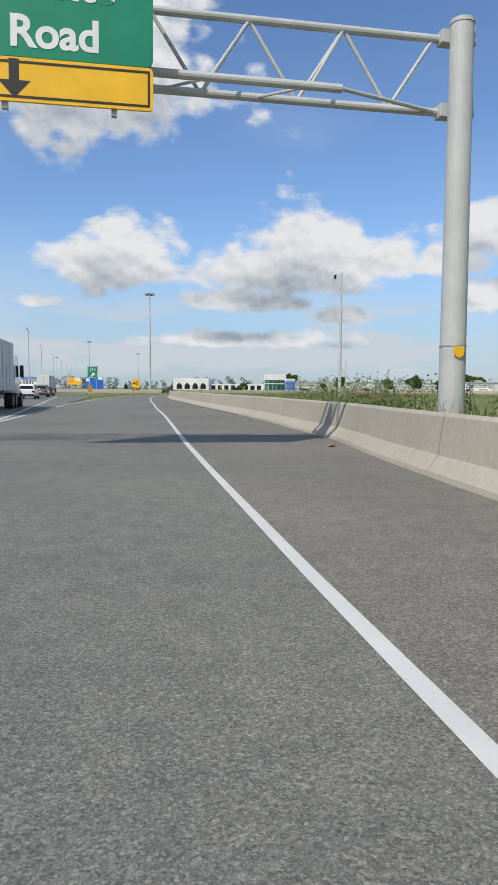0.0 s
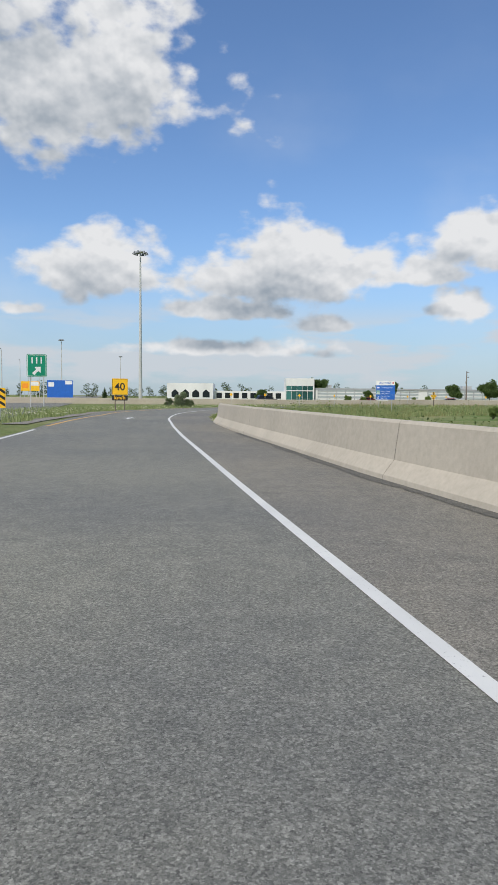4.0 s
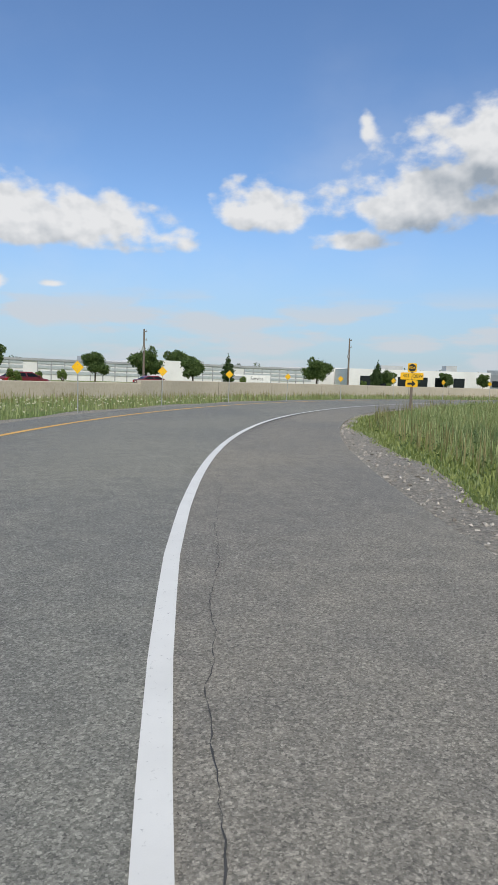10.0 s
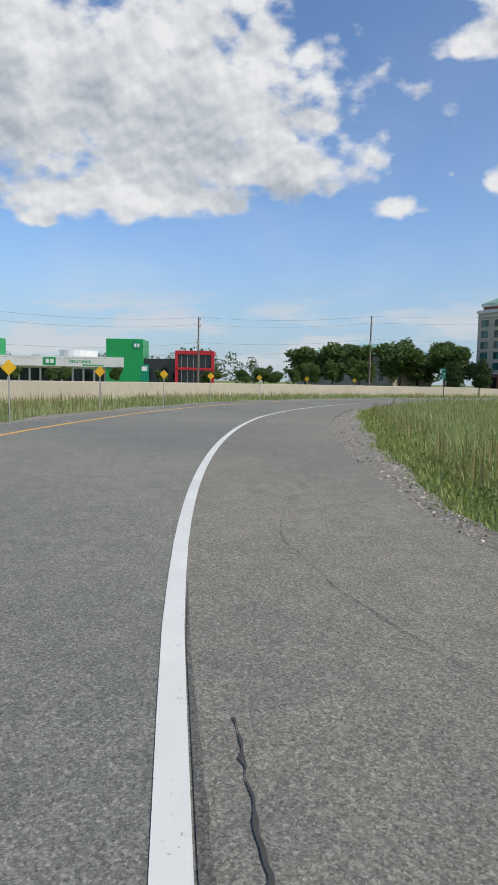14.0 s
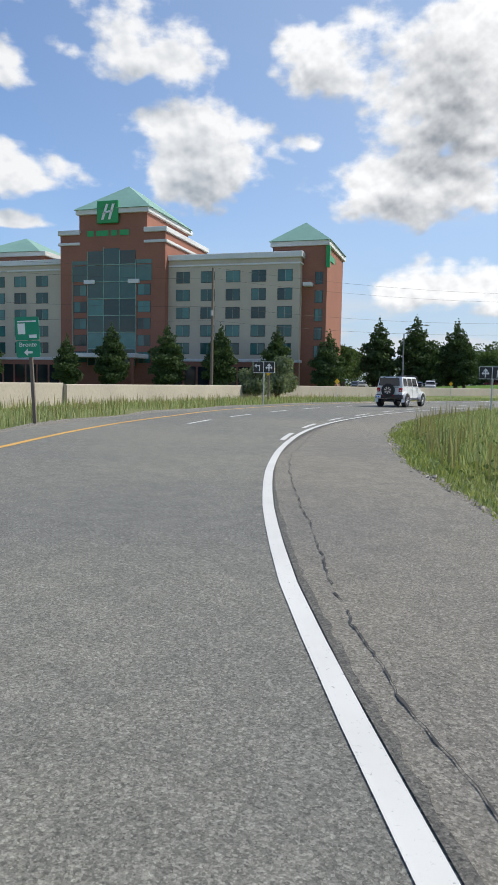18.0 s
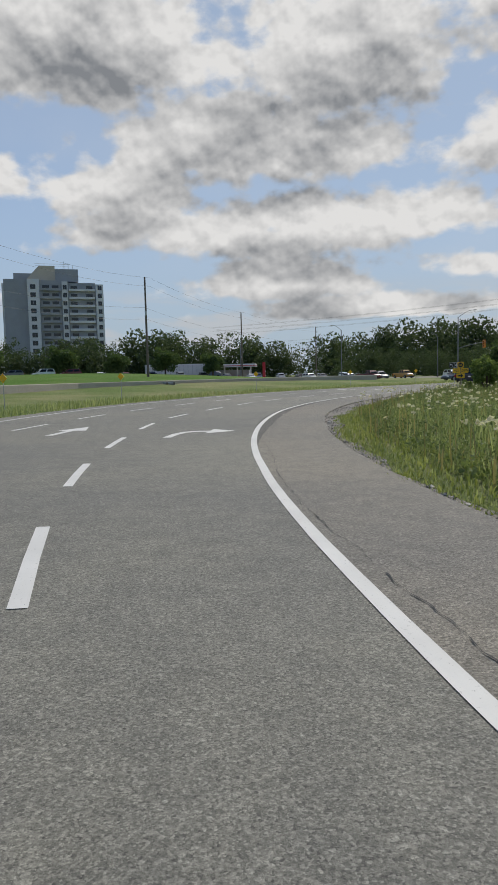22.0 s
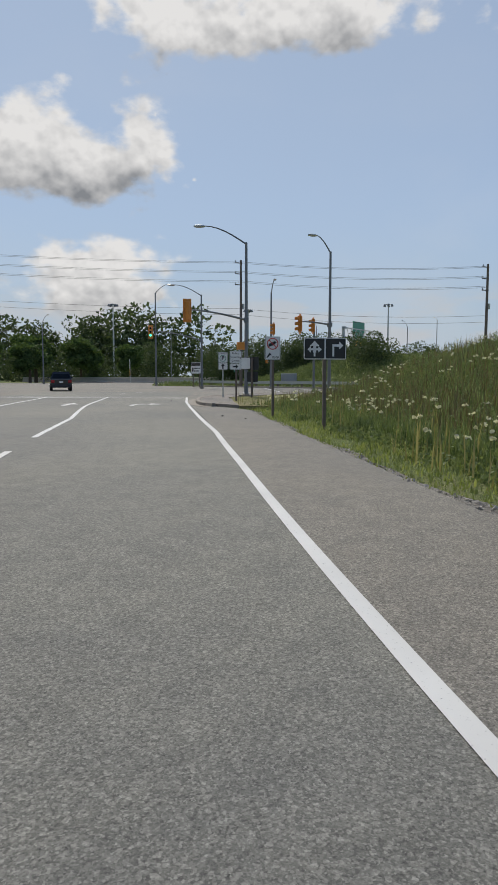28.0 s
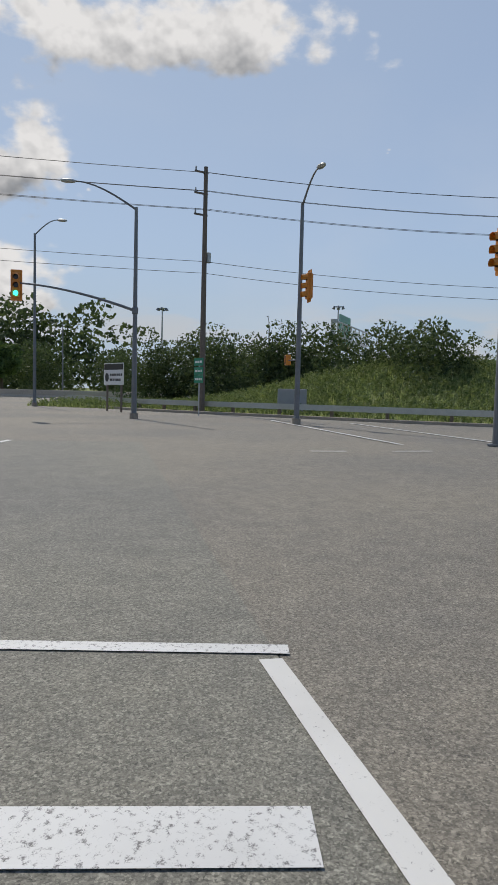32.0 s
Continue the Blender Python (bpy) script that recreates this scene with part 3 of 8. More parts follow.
def build_ground():
    xs, ys = axis_steps(-3500, -60, 260, 3500, 3.0), axis_steps(-3500, -140, 330, 3500, 3.0)
    gx, gy = np.meshgrid(xs, ys, indexing="ij")
    h = ground_height(gx, gy)
    nx, ny = gx.shape
    verts = np.stack([gx, gy, h], -1).reshape(-1, 3)
    idx = np.arange(nx * ny).reshape(nx, ny)
    faces = np.stack([idx[:-1, :-1], idx[1:, :-1], idx[1:, 1:], idx[:-1, 1:]], -1).reshape(-1, 4)
    me = bpy.data.meshes.new("ground")
    me.from_pydata(verts.tolist(), [], faces.tolist())
    me.polygons.foreach_set("use_smooth", [True] * len(me.polygons))
    me.materials.append(GRASS)
    return tagged(new("ground", me), "rough green meadow with dry patches reaching the horizon", "ground", kind="structure")


build_ground()


def setting(name, bm, material, label, category):
    return tagged(part(name, bm, material), label, category, kind="structure")


# ramp, shoulders, highway, crossing
setting("road_ramp", strip(-14, 446, lambda s: LEFT_LINE(s) - curve_of((-200, 0.2), (100, 0.2), (130, 1.5), (300, 1.5), (330, 0.8), (443, 0.6))(s), lambda s: EDGE_LINE(s) + 0.05, 0.0, 1.5, 4), ASPHALT,
        "grey worn asphalt of the curving exit ramp", "road")
setting("road_shoulder", strip(-14, 436, lambda s: EDGE_LINE(s) + 0.05, PAVE_EDGE, -0.004, 1.5, 3), SHOULDER, "paler brownish asphalt of the paved shoulder", "road")
HEAD = math.degrees(math.atan2(-BACK.y, -BACK.x))
HX, HY = -BACK.x, -BACK.y


def hw(along, off):
    """A place on the straight highway: metres along and to the right."""
    return LINE[0][0] + HX * along + HY * off, LINE[0][1] + HY * along - HX * off


setting("road_highway", slab([hw(-14, -5.1), hw(105, -5.1), hw(1500, -5.6), hw(1500, -32), hw(-14, -32)], -0.008), ASPHALT, "wide grey asphalt highway beside the exit lane", "road")
CROSS = [(86, 46), (92, 22), (112, -20), (150, -110), (100, -125), (60, -60), (10, -34), (2, -24), (23.5, -5), (30, 3), (37.3, 14), (38.6, 24), (39.8, 36), (38, 50), (50, 49), (54.4, 44.2), (59.7, 41.2), (63.5, 40.7), (66, 40.7), (68.2, 40.9), (70.8, 41.45), (72.6, 42.15), (74.3, 43.2), (76.6, 45.1), (79.3, 47.6)]
setting("road_crossing", slab(CROSS, -0.014), SHOULDER, "broad grey asphalt of the signalled crossing", "road")


def line_part(name, s0, s1, off, width, material, label, step=1.0, z=0.006):
    o = off if callable(off) else (lambda s: off)
    return setting(name, strip(s0, s1, lambda s: o(s) - width / 2, lambda s: o(s) + width / 2, z, step), material, label, "road marking")


line_part("line_edge_white", -14, 431, EDGE_LINE, 0.125, WHITE_LINE, "solid white edge line with worn rim")
line_part("line_left_yellow", 101, 330, LEFT_LINE, 0.16, YELLOW_LINE, "solid yellow left edge line of the ramp")
line_part("line_left_white", -14, 98, LEFT_LINE, 0.16, WHITE_LINE, "solid white line between highway and exit lane")

line_part("line_gore", 28, 99, curve_of((28, -5.35), (62, -7.6), (99, -11.2)), 0.16, WHITE_LINE, "solid white line along the highway edge")

# concrete barrier beside the exit lane
BAR_BASE = curve_of((-60, 4.4), (8, 4.5), (13, 4.9), (18, 5.5), (30, 5.6), (50, 5.1), (70, 4.75), (82, 4.1), (96, 3.85), (106, 3.6))
NJ = ((0.0, -0.07), (0.03, 0.08), (0.22, 0.33), (0.3, 0.95), (0.34, 1.0), (0.5, 1.0), (0.54, 0.95), (0.6, 0.33), (0.8, 0.08), (0.82, -0.07))
setting("barrier_wall", profile_run(-60, 107, BAR_BASE, NJ, 1.5), CONCRETE, "stained pale concrete traffic barrier along the shoulder", "barrier")

# tan concrete wall round the outside of the loop
WALL_OFF = curve_of((196, -14.2), (240, -14.8), (300, -14.6), (312, -18))
WALLP = ((0.0, -0.07), (0.02, 1.08), (-0.02, 1.12), (-0.22, 1.12), (-0.26, 1.08), (-0.24, -0.07))
setting("wall_loop", profile_run(198, 303, WALL_OFF, WALLP, 2.0), CONCRETE, "long tan concrete wall round the loop ramp", "wall")



# dashed and solid lane lines of the widening approach
LANE_A = curve_of((286, 0.97), (301, 0.97), (304, 0.9), (308, 0.66), (312, 0.32), (315, 0.02), (319.3, -0.62), (324, -1.34), (328.9, -1.95), (333, -2.4), (340, -3.25), (346, -3.35), (355, -3.55), (360, -3.25), (368, -2.75), (378, -2.35), (390, -2.3), (410, -2.6), (432, -4.2))
LANE_B = curve_of((292, -2.7), (300, -3.0), (304, -3.3), (310, -3.9), (330, -6.2), (345, -6.8), (382, -6.5), (390, -6.0), (410, -6.4), (432, -8.0))
for s in np.arange(288.1, 402, 4.77):
    line_part("lane_dash", s, s + 2.35, LANE_A, 0.13, WHITE_LINE, "short white dash between the approach lanes", 0.8)
for s in np.arange(293.0, 402, 4.77):
    line_part("lane_dash", s, s + 2.35, LANE_B, 0.13, WHITE_LINE, "short white dash between the approach lanes", 0.8)
line_part("lane_line", 403, 432, LANE_A, 0.14, OLD_WHITE, "worn solid white lane line before the stop line")
line_part("lane_line", 403, 432, LANE_B, 0.14, OLD_WHITE, "worn solid white lane line before the stop line")
line_part("line_left_far", 318, 430, lambda s: LEFT_LINE(s) + 0.3, 0.13, OLD_WHITE, "pale line along the left rim of the approach")


def quad_line(name, a, b, width, material, label, z=0.008):
    a, b = Vector(a), Vector(b)
    d = (b - a).normalized()
    o = Vector((-d.y, d.x)) * width / 2
    return setting(name, slab([tuple(p) for p in (a + o, b + o, b - o, a - o)], z), material, label, "road marking")


quad_line("stop_line", (72.35, 40.55), (79.2, 28.2), 0.3, OLD_WHITE, "worn white stop line across the approach")
quad_line("crosswalk_line", (70.95, 39.85), (77.4, 27.6), 0.13, OLD_WHITE, "thin worn white crosswalk line")
for a, b in (((43.2, 26.9), (55.0, 36.4)), ((42.5, 30.7), (51.9, 38.6))):
    quad_line("crosswalk_line", a, b, 0.15, OLD_WHITE, "thin worn white crosswalk line")
for a, b in (((58.9, 35.2), (58.3, 35.9)), ((57.5, 36.8), (56.7, 37.6)), ((68.4, 31.1), (67.2, 30.5)), ((65.4, 29.8), (64.2, 29.2)), ((62.4, 28.5), (61.2, 27.9))):
    quad_line("guide_dash", a, b, 0.14, OLD_WHITE, "short white guide dash in the crossing")


def road_arrow(s, off, shape, label):
    """Outline in metres, across and along, laid on the lane."""
    x0, y0, h = at(s, off)
    c, d = math.cos(radians(h - 90)), math.sin(radians(h - 90))
    return setting("lane_arrow", slab([(x0 + c * a - d * b, y0 + d * a + c * b) for a, b in shape], 0.007), WHITE_LINE, label, "road marking")


RIGHT = ((-0.72, -1.5), (-0.52, -1.5), (-0.5, -0.6), (-0.4, -0.15), (-0.15, 0.05), (0.1, 0.05), (0.1, -0.45), (0.75, 0.22), (0.1, 0.9), (0.1, 0.38), (-0.25, 0.36), (-0.55, 0.12), (-0.7, -0.5))
LEFT = tuple((-a, b) for a, b in RIGHT)[::-1]
AHEAD_ARROW = ((-0.1, -1.4), (0.1, -1.4), (0.1, 0.1), (0.42, 0.1), (0.0, 1.5), (-0.42, 0.1), (-0.1, 0.1))
road_arrow(112.3, -1.3, AHEAD_ARROW, "white straight-on arrow painted on the ramp")
for s, off in ((334.6, -0.75), (375.2, -0.7), (420.6, -0.6)):
    road_arrow(s, off, RIGHT, "white right-turn arrow painted on the lane")
for s, off in ((335.5, -4.6), (376, -4.3), (420.6, -4.3)):
    road_arrow(s, off, AHEAD_ARROW, "white straight-on arrow painted on the lane")
for s, off in ((336.5, -8.2), (377, -8.4)):
    road_arrow(s, off, LEFT, "white left-turn arrow painted on the lane")


def crack(points, width, seed):
    """A broken hairline with ragged sides along a line."""
    rng = random.Random(seed)
    bm = bmesh.new()
    last, wob, skip = None, 0.0, 0
    for (x0, y0), (x1, y1) in zip(points, points[1:]):
        d = math.hypot(x1 - x0, y1 - y0)
        ux, uy = (x1 - x0) / d, (y1 - y0) / d
        for k in range(max(2, int(d / 0.06))):
            u = k / max(2, int(d / 0.06))
            wob = 0.9 * wob + rng.uniform(-0.014, 0.014)
            w = width * (0.04 + 0.36 * rng.random() ** 2)
            x, y = x0 + (x1 - x0) * u - uy * wob, y0 + (y1 - y0) * u + ux * wob
            row = (bm.verts.new((x - uy * w, y + ux * w, 0.004)), bm.verts.new((x + uy * w, y - ux * w, 0.004)))
            if not skip and rng.random() < 0.02:
                skip = rng.randint(1, 5)
            if last and not skip:
                bm.faces.new((last[0], last[1], row[1], row[0]))
            skip = max(0, skip - 1)
            last = row
    loose = [v for v in bm.verts if not v.link_faces]
    bmesh.ops.delete(bm, geom=loose, context="VERTS")
    return bm


TAR = surface("crack filler", (0.035, 0.034, 0.032), (0.075, 0.072, 0.068), 18.0, 2.0, 0.9)
for k, (s0, s1, o, w) in enumerate(((176, 216, 0.26, 0.035), (246, 296, 0.32, 0.03), (212, 246, 1.25, 0.012), (296, 332, 0.2, 0.02), (364, 380, 0.25, 0.03), (113, 128, 0.55, 0.014), (150, 168, 0.3, 0.012))):
    pts = []
    for i in range(25):
        s = s0 + (s1 - s0) * i / 24
        pts.append(at(s, EDGE_LINE(s) + o + 0.12 * math.sin(s * 0.7 + k) * (3 if o > 1 else 0.5))[:2])
    setting("road_crack", crack(pts, w, k), TAR, "dark ragged crack beside the edge line", "road crack")
for k, (s0, o0, s1, o1, w) in enumerate(((286, -3.4, 299, -1.2, 0.02), (289, -3.9, 294, -2.4, 0.014), (404, 0.05, 413, -0.15, 0.022), (300, -3.6, 316, -4.6, 0.014), (20, 3.0, 90, 3.3, 0.008))):
    pts = [at(s0 + (s1 - s0) * i / 16, o0 + (o1 - o0) * i / 16 + 0.05 * math.sin(i * 2.1 + k))[:2] for i in range(17)]
    setting("road_crack", crack(pts, w, 40 + k), TAR, "thin branching crack in the asphalt", "road crack")
for s in (24.5, 61, 79, 187.5):
    x0, y0, h = at(s, -4.5)
    x1, y1, h = at(s + 0.6, 3.2)
    setting("road_joint", crack([(x0, y0), (x1, y1)], 0.025, int(s)), TAR, "dark sealed joint across the asphalt", "road crack")
for s in (429.5, 423.2):
    x0, y0, h = at(s, -3.4)
    x1, y1, h = at(s, -0.2)
    setting("road_joint", crack([(x0, y0), (x1, y1)], 0.03, int(s)), TAR, "dark sealed joint across the asphalt", "road crack")
x0, y0, h = at(425.4, 0.2)
setting("pothole", crack([(x0 + 0.5, y0 + 0.35), (x0 + 0.1, y0 + 0.15), (x0 - 0.3, y0 - 0.3), (x0 - 0.8, y0 - 0.55)], 0.22, 77), TAR, "ragged broken patch in the asphalt", "road crack")
# rough broken asphalt along the edge line on the bend
ROUGH = asphalt_mat("broken asphalt", (0.04, 0.04, 0.037), (0.175, 0.168, 0.15), (1.0, 0.98, 0.94))


def frayed(a, b, seed):
    return lambda s: a + b * (0.6 * noise.noise((s * 1.3, seed, 0.0)) + noise.noise((s * 6.1, seed, 4.0)))


def fray_strip(s0, s1, a0, a1, k):
    """Between a clean edge at the paint and a ragged one away from it."""
    rag = frayed(a1 if a0 > 0 else a0, 0.07 if abs(a1 - a0) > 0.15 else 0.035, k)
    ends = lambda s: max(0.02, min(1.0, (s - s0) / 6, (s1 - s) / 6))
    if a0 > 0:
        return strip(s0, s1, lambda s: EDGE_LINE(s) + a0, lambda s: EDGE_LINE(s) + a0 + max(0.01, rag(s) - a0) * ends(s), 0.003, 0.08)
    return strip(s0, s1, lambda s: EDGE_LINE(s) + a1 - max(0.01, a1 - rag(s)) * ends(s), lambda s: EDGE_LINE(s) + a1, 0.003, 0.08)


for s0, s1, a0, a1, k in ((334, 372, -0.15, -0.075, 1), (331, 380, 0.075, 0.34, 2), (176, 218, 0.075, 0.17, 3), (284, 316, 0.075, 0.2, 4), (246, 284, 0.075, 0.13, 5), (405, 428, 0.075, 0.13, 7)):
    setting("broken_asphalt", fray_strip(s0, s1, a0, a1, k), ROUGH, "dark broken asphalt along the edge line", "road crack")
setting("barrier_dirt", strip(36, 96, lambda s: BAR_BASE(s) - max(0.02, 0.2 + 0.25 * noise.noise((s * 0.35, 3.0, 0.0)) + 0.06 * noise.noise((s * 3, 7.0, 0.0))), lambda s: BAR_BASE(s) + 0.02, 0.003, 0.3), ROUGH, "dark dirt washed against the barrier foot", "dirt")


def gravel_width(s):
    """Breadth of the bare stony strip between shoulder and grass."""
    bare = 0.16 + 0.1 * math.sin(s * 0.9) + 0.06 * math.sin(s * 2.3)
    for mid, w, d in ((147, 15, 1.25), (171, 8, 0.8), (199, 10, 0.6), (236, 14, 1.0), (352, 13, 0.85), (384, 9, 0.5)):
        bare += d * math.exp(-((s - mid) / w) ** 2)
    return bare


# gravel fringe between shoulder and grass
setting("gravel_fringe", strip(107, 416, PAVE_EDGE, lambda s: PAVE_EDGE(s) + gravel_width(s), -0.03, 1.0, 2), GRAVEL,
        "loose gravel fringe beside the shoulder", "gravel")
setting("gravel_fringe", strip(104, 330, lambda s: LEFT_LINE(s) - 2.4 - 0.3 * math.sin(s * 0.8), lambda s: LEFT_LINE(s) - 1.45, -0.03, 1.0, 2), GRAVEL, "loose gravel fringe left of the ramp", "gravel")


def polyline_run(points, prof, z=0.0):
    """A cross-section (offset to the right, height) along a polyline."""
    bm = bmesh.new()
    last = first = None
    n = len(points)
    for i, p in enumerate(points):
        a, b = Vector(points[max(i - 1, 0)]), Vector(points[min(i + 1, n - 1)])
        d = (b - a).normalized()
        row = [bm.verts.new((p[0] + d.y * o, p[1] - d.x * o, z + h)) for o, h in prof]
        if last:
            for k in range(len(row) - 1):
                bm.faces.new((last[k], last[k + 1], row[k + 1], row[k]))
        first, last = first or row, row
    bm.faces.new(first)
    bm.faces.new(last[::-1])
    bmesh.ops.recalc_face_normals(bm, faces=bm.faces[:])
    return bm


def bend(points, n=4):
    """A smooth line through points."""
    q = [Vector(p) for p in points]
    q = [q[0] * 2 - q[1]] + q + [q[-1] * 2 - q[-2]]
    out = []
    for i in range(1, len(q) - 2):
        for k in range(n):
            u = k / n
            p0, p1, p2, p3 = q[i - 1:i + 3]
            out.append(tuple(p1 + 0.5 * u * (p2 - p0 + u * (2 * p0 - 5 * p1 + 4 * p2 - p3 + u * (3 * (p1 - p2) + p3 - p0)))))
    out.append(tuple(q[-2]))
    return out


NEAR_KERB = bend([(80.2, 49.0), (79.0, 47.3), (76.6, 45.1), (74.3, 43.3), (72.6, 42.25), (70.8, 41.55), (68.2, 41.0), (66.0, 40.8), (63.5, 40.8), (59.8, 41.35), (54.5, 44.3), (50.0, 49.6)])
setting("kerb_near", polyline_run(NEAR_KERB, ((0.0, -0.07), (0.02, 0.13), (0.05, 0.155), (0.17, 0.155), (0.2, 0.13), (0.2, -0.07))), KERB_STONE, "worn pale concrete kerb round the corner", "kerb")
setting("gutter_near", polyline_run(NEAR_KERB, ((-0.42, -0.07), (-0.4, 0.01), (0.0, 0.004), (0.0, -0.07))), KERB_STONE, "pale concrete gutter along the kerb", "kerb")
walk_out = [(p[0] + 0.0, p[1]) for p in NEAR_KERB[2:38]]
side = bend([(80.6, 50.8), (77.6, 48.3), (74.8, 46.1), (72.2, 44.0), (69.4, 43.2), (65.6, 43.0), (60.6, 43.4), (56.0, 46.2)])
setting("pavement_corner", slab(walk_out + side[::-1], 0.13, 0.2), PAVING, "worn grey asphalt pavement behind the kerb", "pavement")
setting("ground_corner", slab(side + [(56, 50), (66, 50), (75, 50), (80, 52)][::1], 0.1, 0.2), MOWN, "mown half-dry grass behind the corner pavement", "grass")
FAR_KERB = bend([(2, -23.5), (14, -13.5), (23.6, -5.2), (25.8, -2.6), (30, 3), (35.0, 10.2), (37.5, 15.5), (38.8, 24), (40.0, 36), (38.2, 50)])
setting("kerb_far", polyline_run(FAR_KERB[::-1], ((0.0, -0.07), (0.02, 0.13), (0.05, 0.15), (0.2, 0.15), (0.22, -0.07))), KERB_STONE, "pale concrete kerb on the far side of the crossing", "kerb")
setting("kerb_left", polyline_run(bend([(-6, -42), (6, -33), (14, -29), (24, -25), (32, -20)]), ((0.0, -0.07), (0.02, 0.14), (0.3, 0.15), (0.32, -0.07))), KERB_STONE, "pale concrete island kerb beside the on-ramp", "kerb")

# joints and stains of the barrier stand as thin recessed gaps
for s in (10.5, 33, 57, 66.5, 81, 95):
    bm = profile_run(s, s + 0.009, lambda q: BAR_BASE(q) - 0.004, NJ[:6], 0.009, False)
    setting("barrier_joint", bm, TAR, "thin dark joint in the concrete barrier", "barrier")
for s in np.arange(200, 303, 6.1):
    bm = profile_run(s, s + 0.03, lambda q: WALL_OFF(q) + 0.004, WALLP[:3], 0.03, False)
    setting("wall_joint", bm, TAR, "thin dark joint between the wall panels", "wall")
x, y, h = at(198, WALL_OFF(198) - 0.01)
setting("wall_outer", polyline_run([(-36, 189), (-18, 188.2), (4.5, 188.6), (x, y)], ((0, -0.1), (0.02, 0.88), (-0.02, 0.92), (-0.2, 0.92), (-0.24, 0.88), (-0.24, -0.1))), CONCRETE, "low tan concrete wall beyond the start of the loop", "wall")
# straight run of the wall beside the hotel grounds, down to the crossing
x, y, h = at(303, WALL_OFF(303))
setting("wall_straight", polyline_run([(x, y), (154, 118), (153, 92), (150, 74), (143, 58), (128, 40), (112, 28), (103, 22)], ((0, -0.1), (0.02, 1.0), (0.06, 1.05), (0.2, 1.05), (0.24, 1.0), (0.26, -0.1))), CONCRETE,
        "low tan concrete wall beside the lawn", "wall")
LAWN_BED = bend([(150, 70), (142, 55), (126, 36), (110, 22), (112, 0), (118, -22), (140, -30), (175, -18), (190, 30), (172, 66)], 3)


def draped(points, lift, material, name, label, category, rings=10):
    """A patch that follows the ground, inside an outline."""
    cx, cy = sum(p[0] for p in points) / len(points), sum(p[1] for p in points) / len(points)
    bm = bmesh.new()
    rows = []
    for k in range(1, rings + 1):
        u = k / rings
        xs = np.array([cx + (p[0] - cx) * u for p in points])
        ys = np.array([cy + (p[1] - cy) * u for p in points])
        zs = ground_height(xs, ys) + lift
        rows.append([bm.verts.new(v) for v in zip(xs.tolist(), ys.tolist(), zs.tolist())])
    c = bm.verts.new((cx, cy, float(ground_height(np.array([cx]), np.array([cy]))[0]) + lift))
    n = len(points)
    for i in range(n):
        bm.faces.new((c, rows[0][i], rows[0][(i + 1) % n]))
    for u, v in zip(rows, rows[1:]):
        for i in range(n):
            bm.faces.new((u[i], v[i], v[(i + 1) % n], u[(i + 1) % n]))
    bmesh.ops.recalc_face_normals(bm, faces=bm.faces[:])
    if sum(f.normal.z for f in bm.faces) < 0:
        bmesh.ops.reverse_faces(bm, faces=bm.faces[:])
    return setting(name, bm, material, label, category)


draped(LAWN_BED, 0.06, LAWN, "lawn", "bright mown lawn on a gentle rise beside the crossing", "grass")
draped(bend([(112, -62), (108, -44), (122, -34), (145, -40), (178, -26), (196, -30), (180, -70), (140, -80)], 3), 0.06, SHOULDER, "car_park", "pale asphalt car park beyond the lawn", "car park")
draped(bend([(158, 60), (160, 76), (176, 78), (215, 62), (210, 30), (186, 28)], 3), 0.05, SHOULDER, "car_park", "asphalt car park beside the hotel", "car park")


# ---- signs, posts, lamps ----
def rounded(x0, z0, x1, z1, r=0.05):
    pts = []
    for cx, cz, a in ((x1 - r, z1 - r, 0), (x0 + r, z1 - r, 90), (x0 + r, z0 + r, 180), (x1 - r, z0 + r, 270)):
        pts += [(cx + r * math.cos(radians(a + k * 45)), cz + r * math.sin(radians(a + k * 45))) for k in range(3)]
    return pts


def panel(parent, name, x0, z0, x1, z1, mat, y=0.0, thick=0.02, r=0.05, label=""):
    return part(name, plate(rounded(x0, z0, x1, z1, min(r, (x1 - x0) / 3, (z1 - z0) / 3)), y, y + thick), mat, parent, label)


def diamond(parent, name, x, z, half, mat, y=0.0, thick=0.015, label=""):
    return part(name, plate([(x, z - half), (x + half, z), (x, z + half), (x - half, z)], y, y + thick), mat, parent, label)


def bars_of_text(parent, x0, x1, z, h, mat, y, n=5, seed=1):
    """Plain bars that stand for writing."""
    rng = random.Random(seed)
    bm = bmesh.new()
    x = x0
    while x < x1 - 0.04:
        w = min(rng.uniform(1.0, 2.6) * h, x1 - x)
        box(bm, x, y - 0.004, z - h / 2, x + w, y, z + h / 2)
        x += w + h * 0.5
    return part("lettering_bars", bm, mat, parent)


def arrow_plate(parent, mat, x, z, size, turn, y, name="arrow"):
    c, s = math.cos(radians(turn)), math.sin(radians(turn))
    shape = ((-0.13, -0.5), (0.13, -0.5), (0.13, 0.05), (0.42, 0.05), (0.0, 0.5), (-0.42, 0.05), (-0.13, 0.05))
    return part(name, plate([(x + size * (c * a - s * b), z + size * (s * a + c * b)) for a, b in shape], y - 0.006, y), mat, parent)


def post_part(parent, x, z1, r=0.035, mat=None, y=0.04, z0=-1.0, square=False):
    if square:
        return part("post", boxes((x - r, y - r, z0, x + r, y + r, z1), bevel=0.006), mat or STEEL, parent)
    return part("post", bar((x, y, z0), (x, y, z1), r, sides=8), mat or STEEL, parent)


def facing(s):
    return at(s)[2] - 90


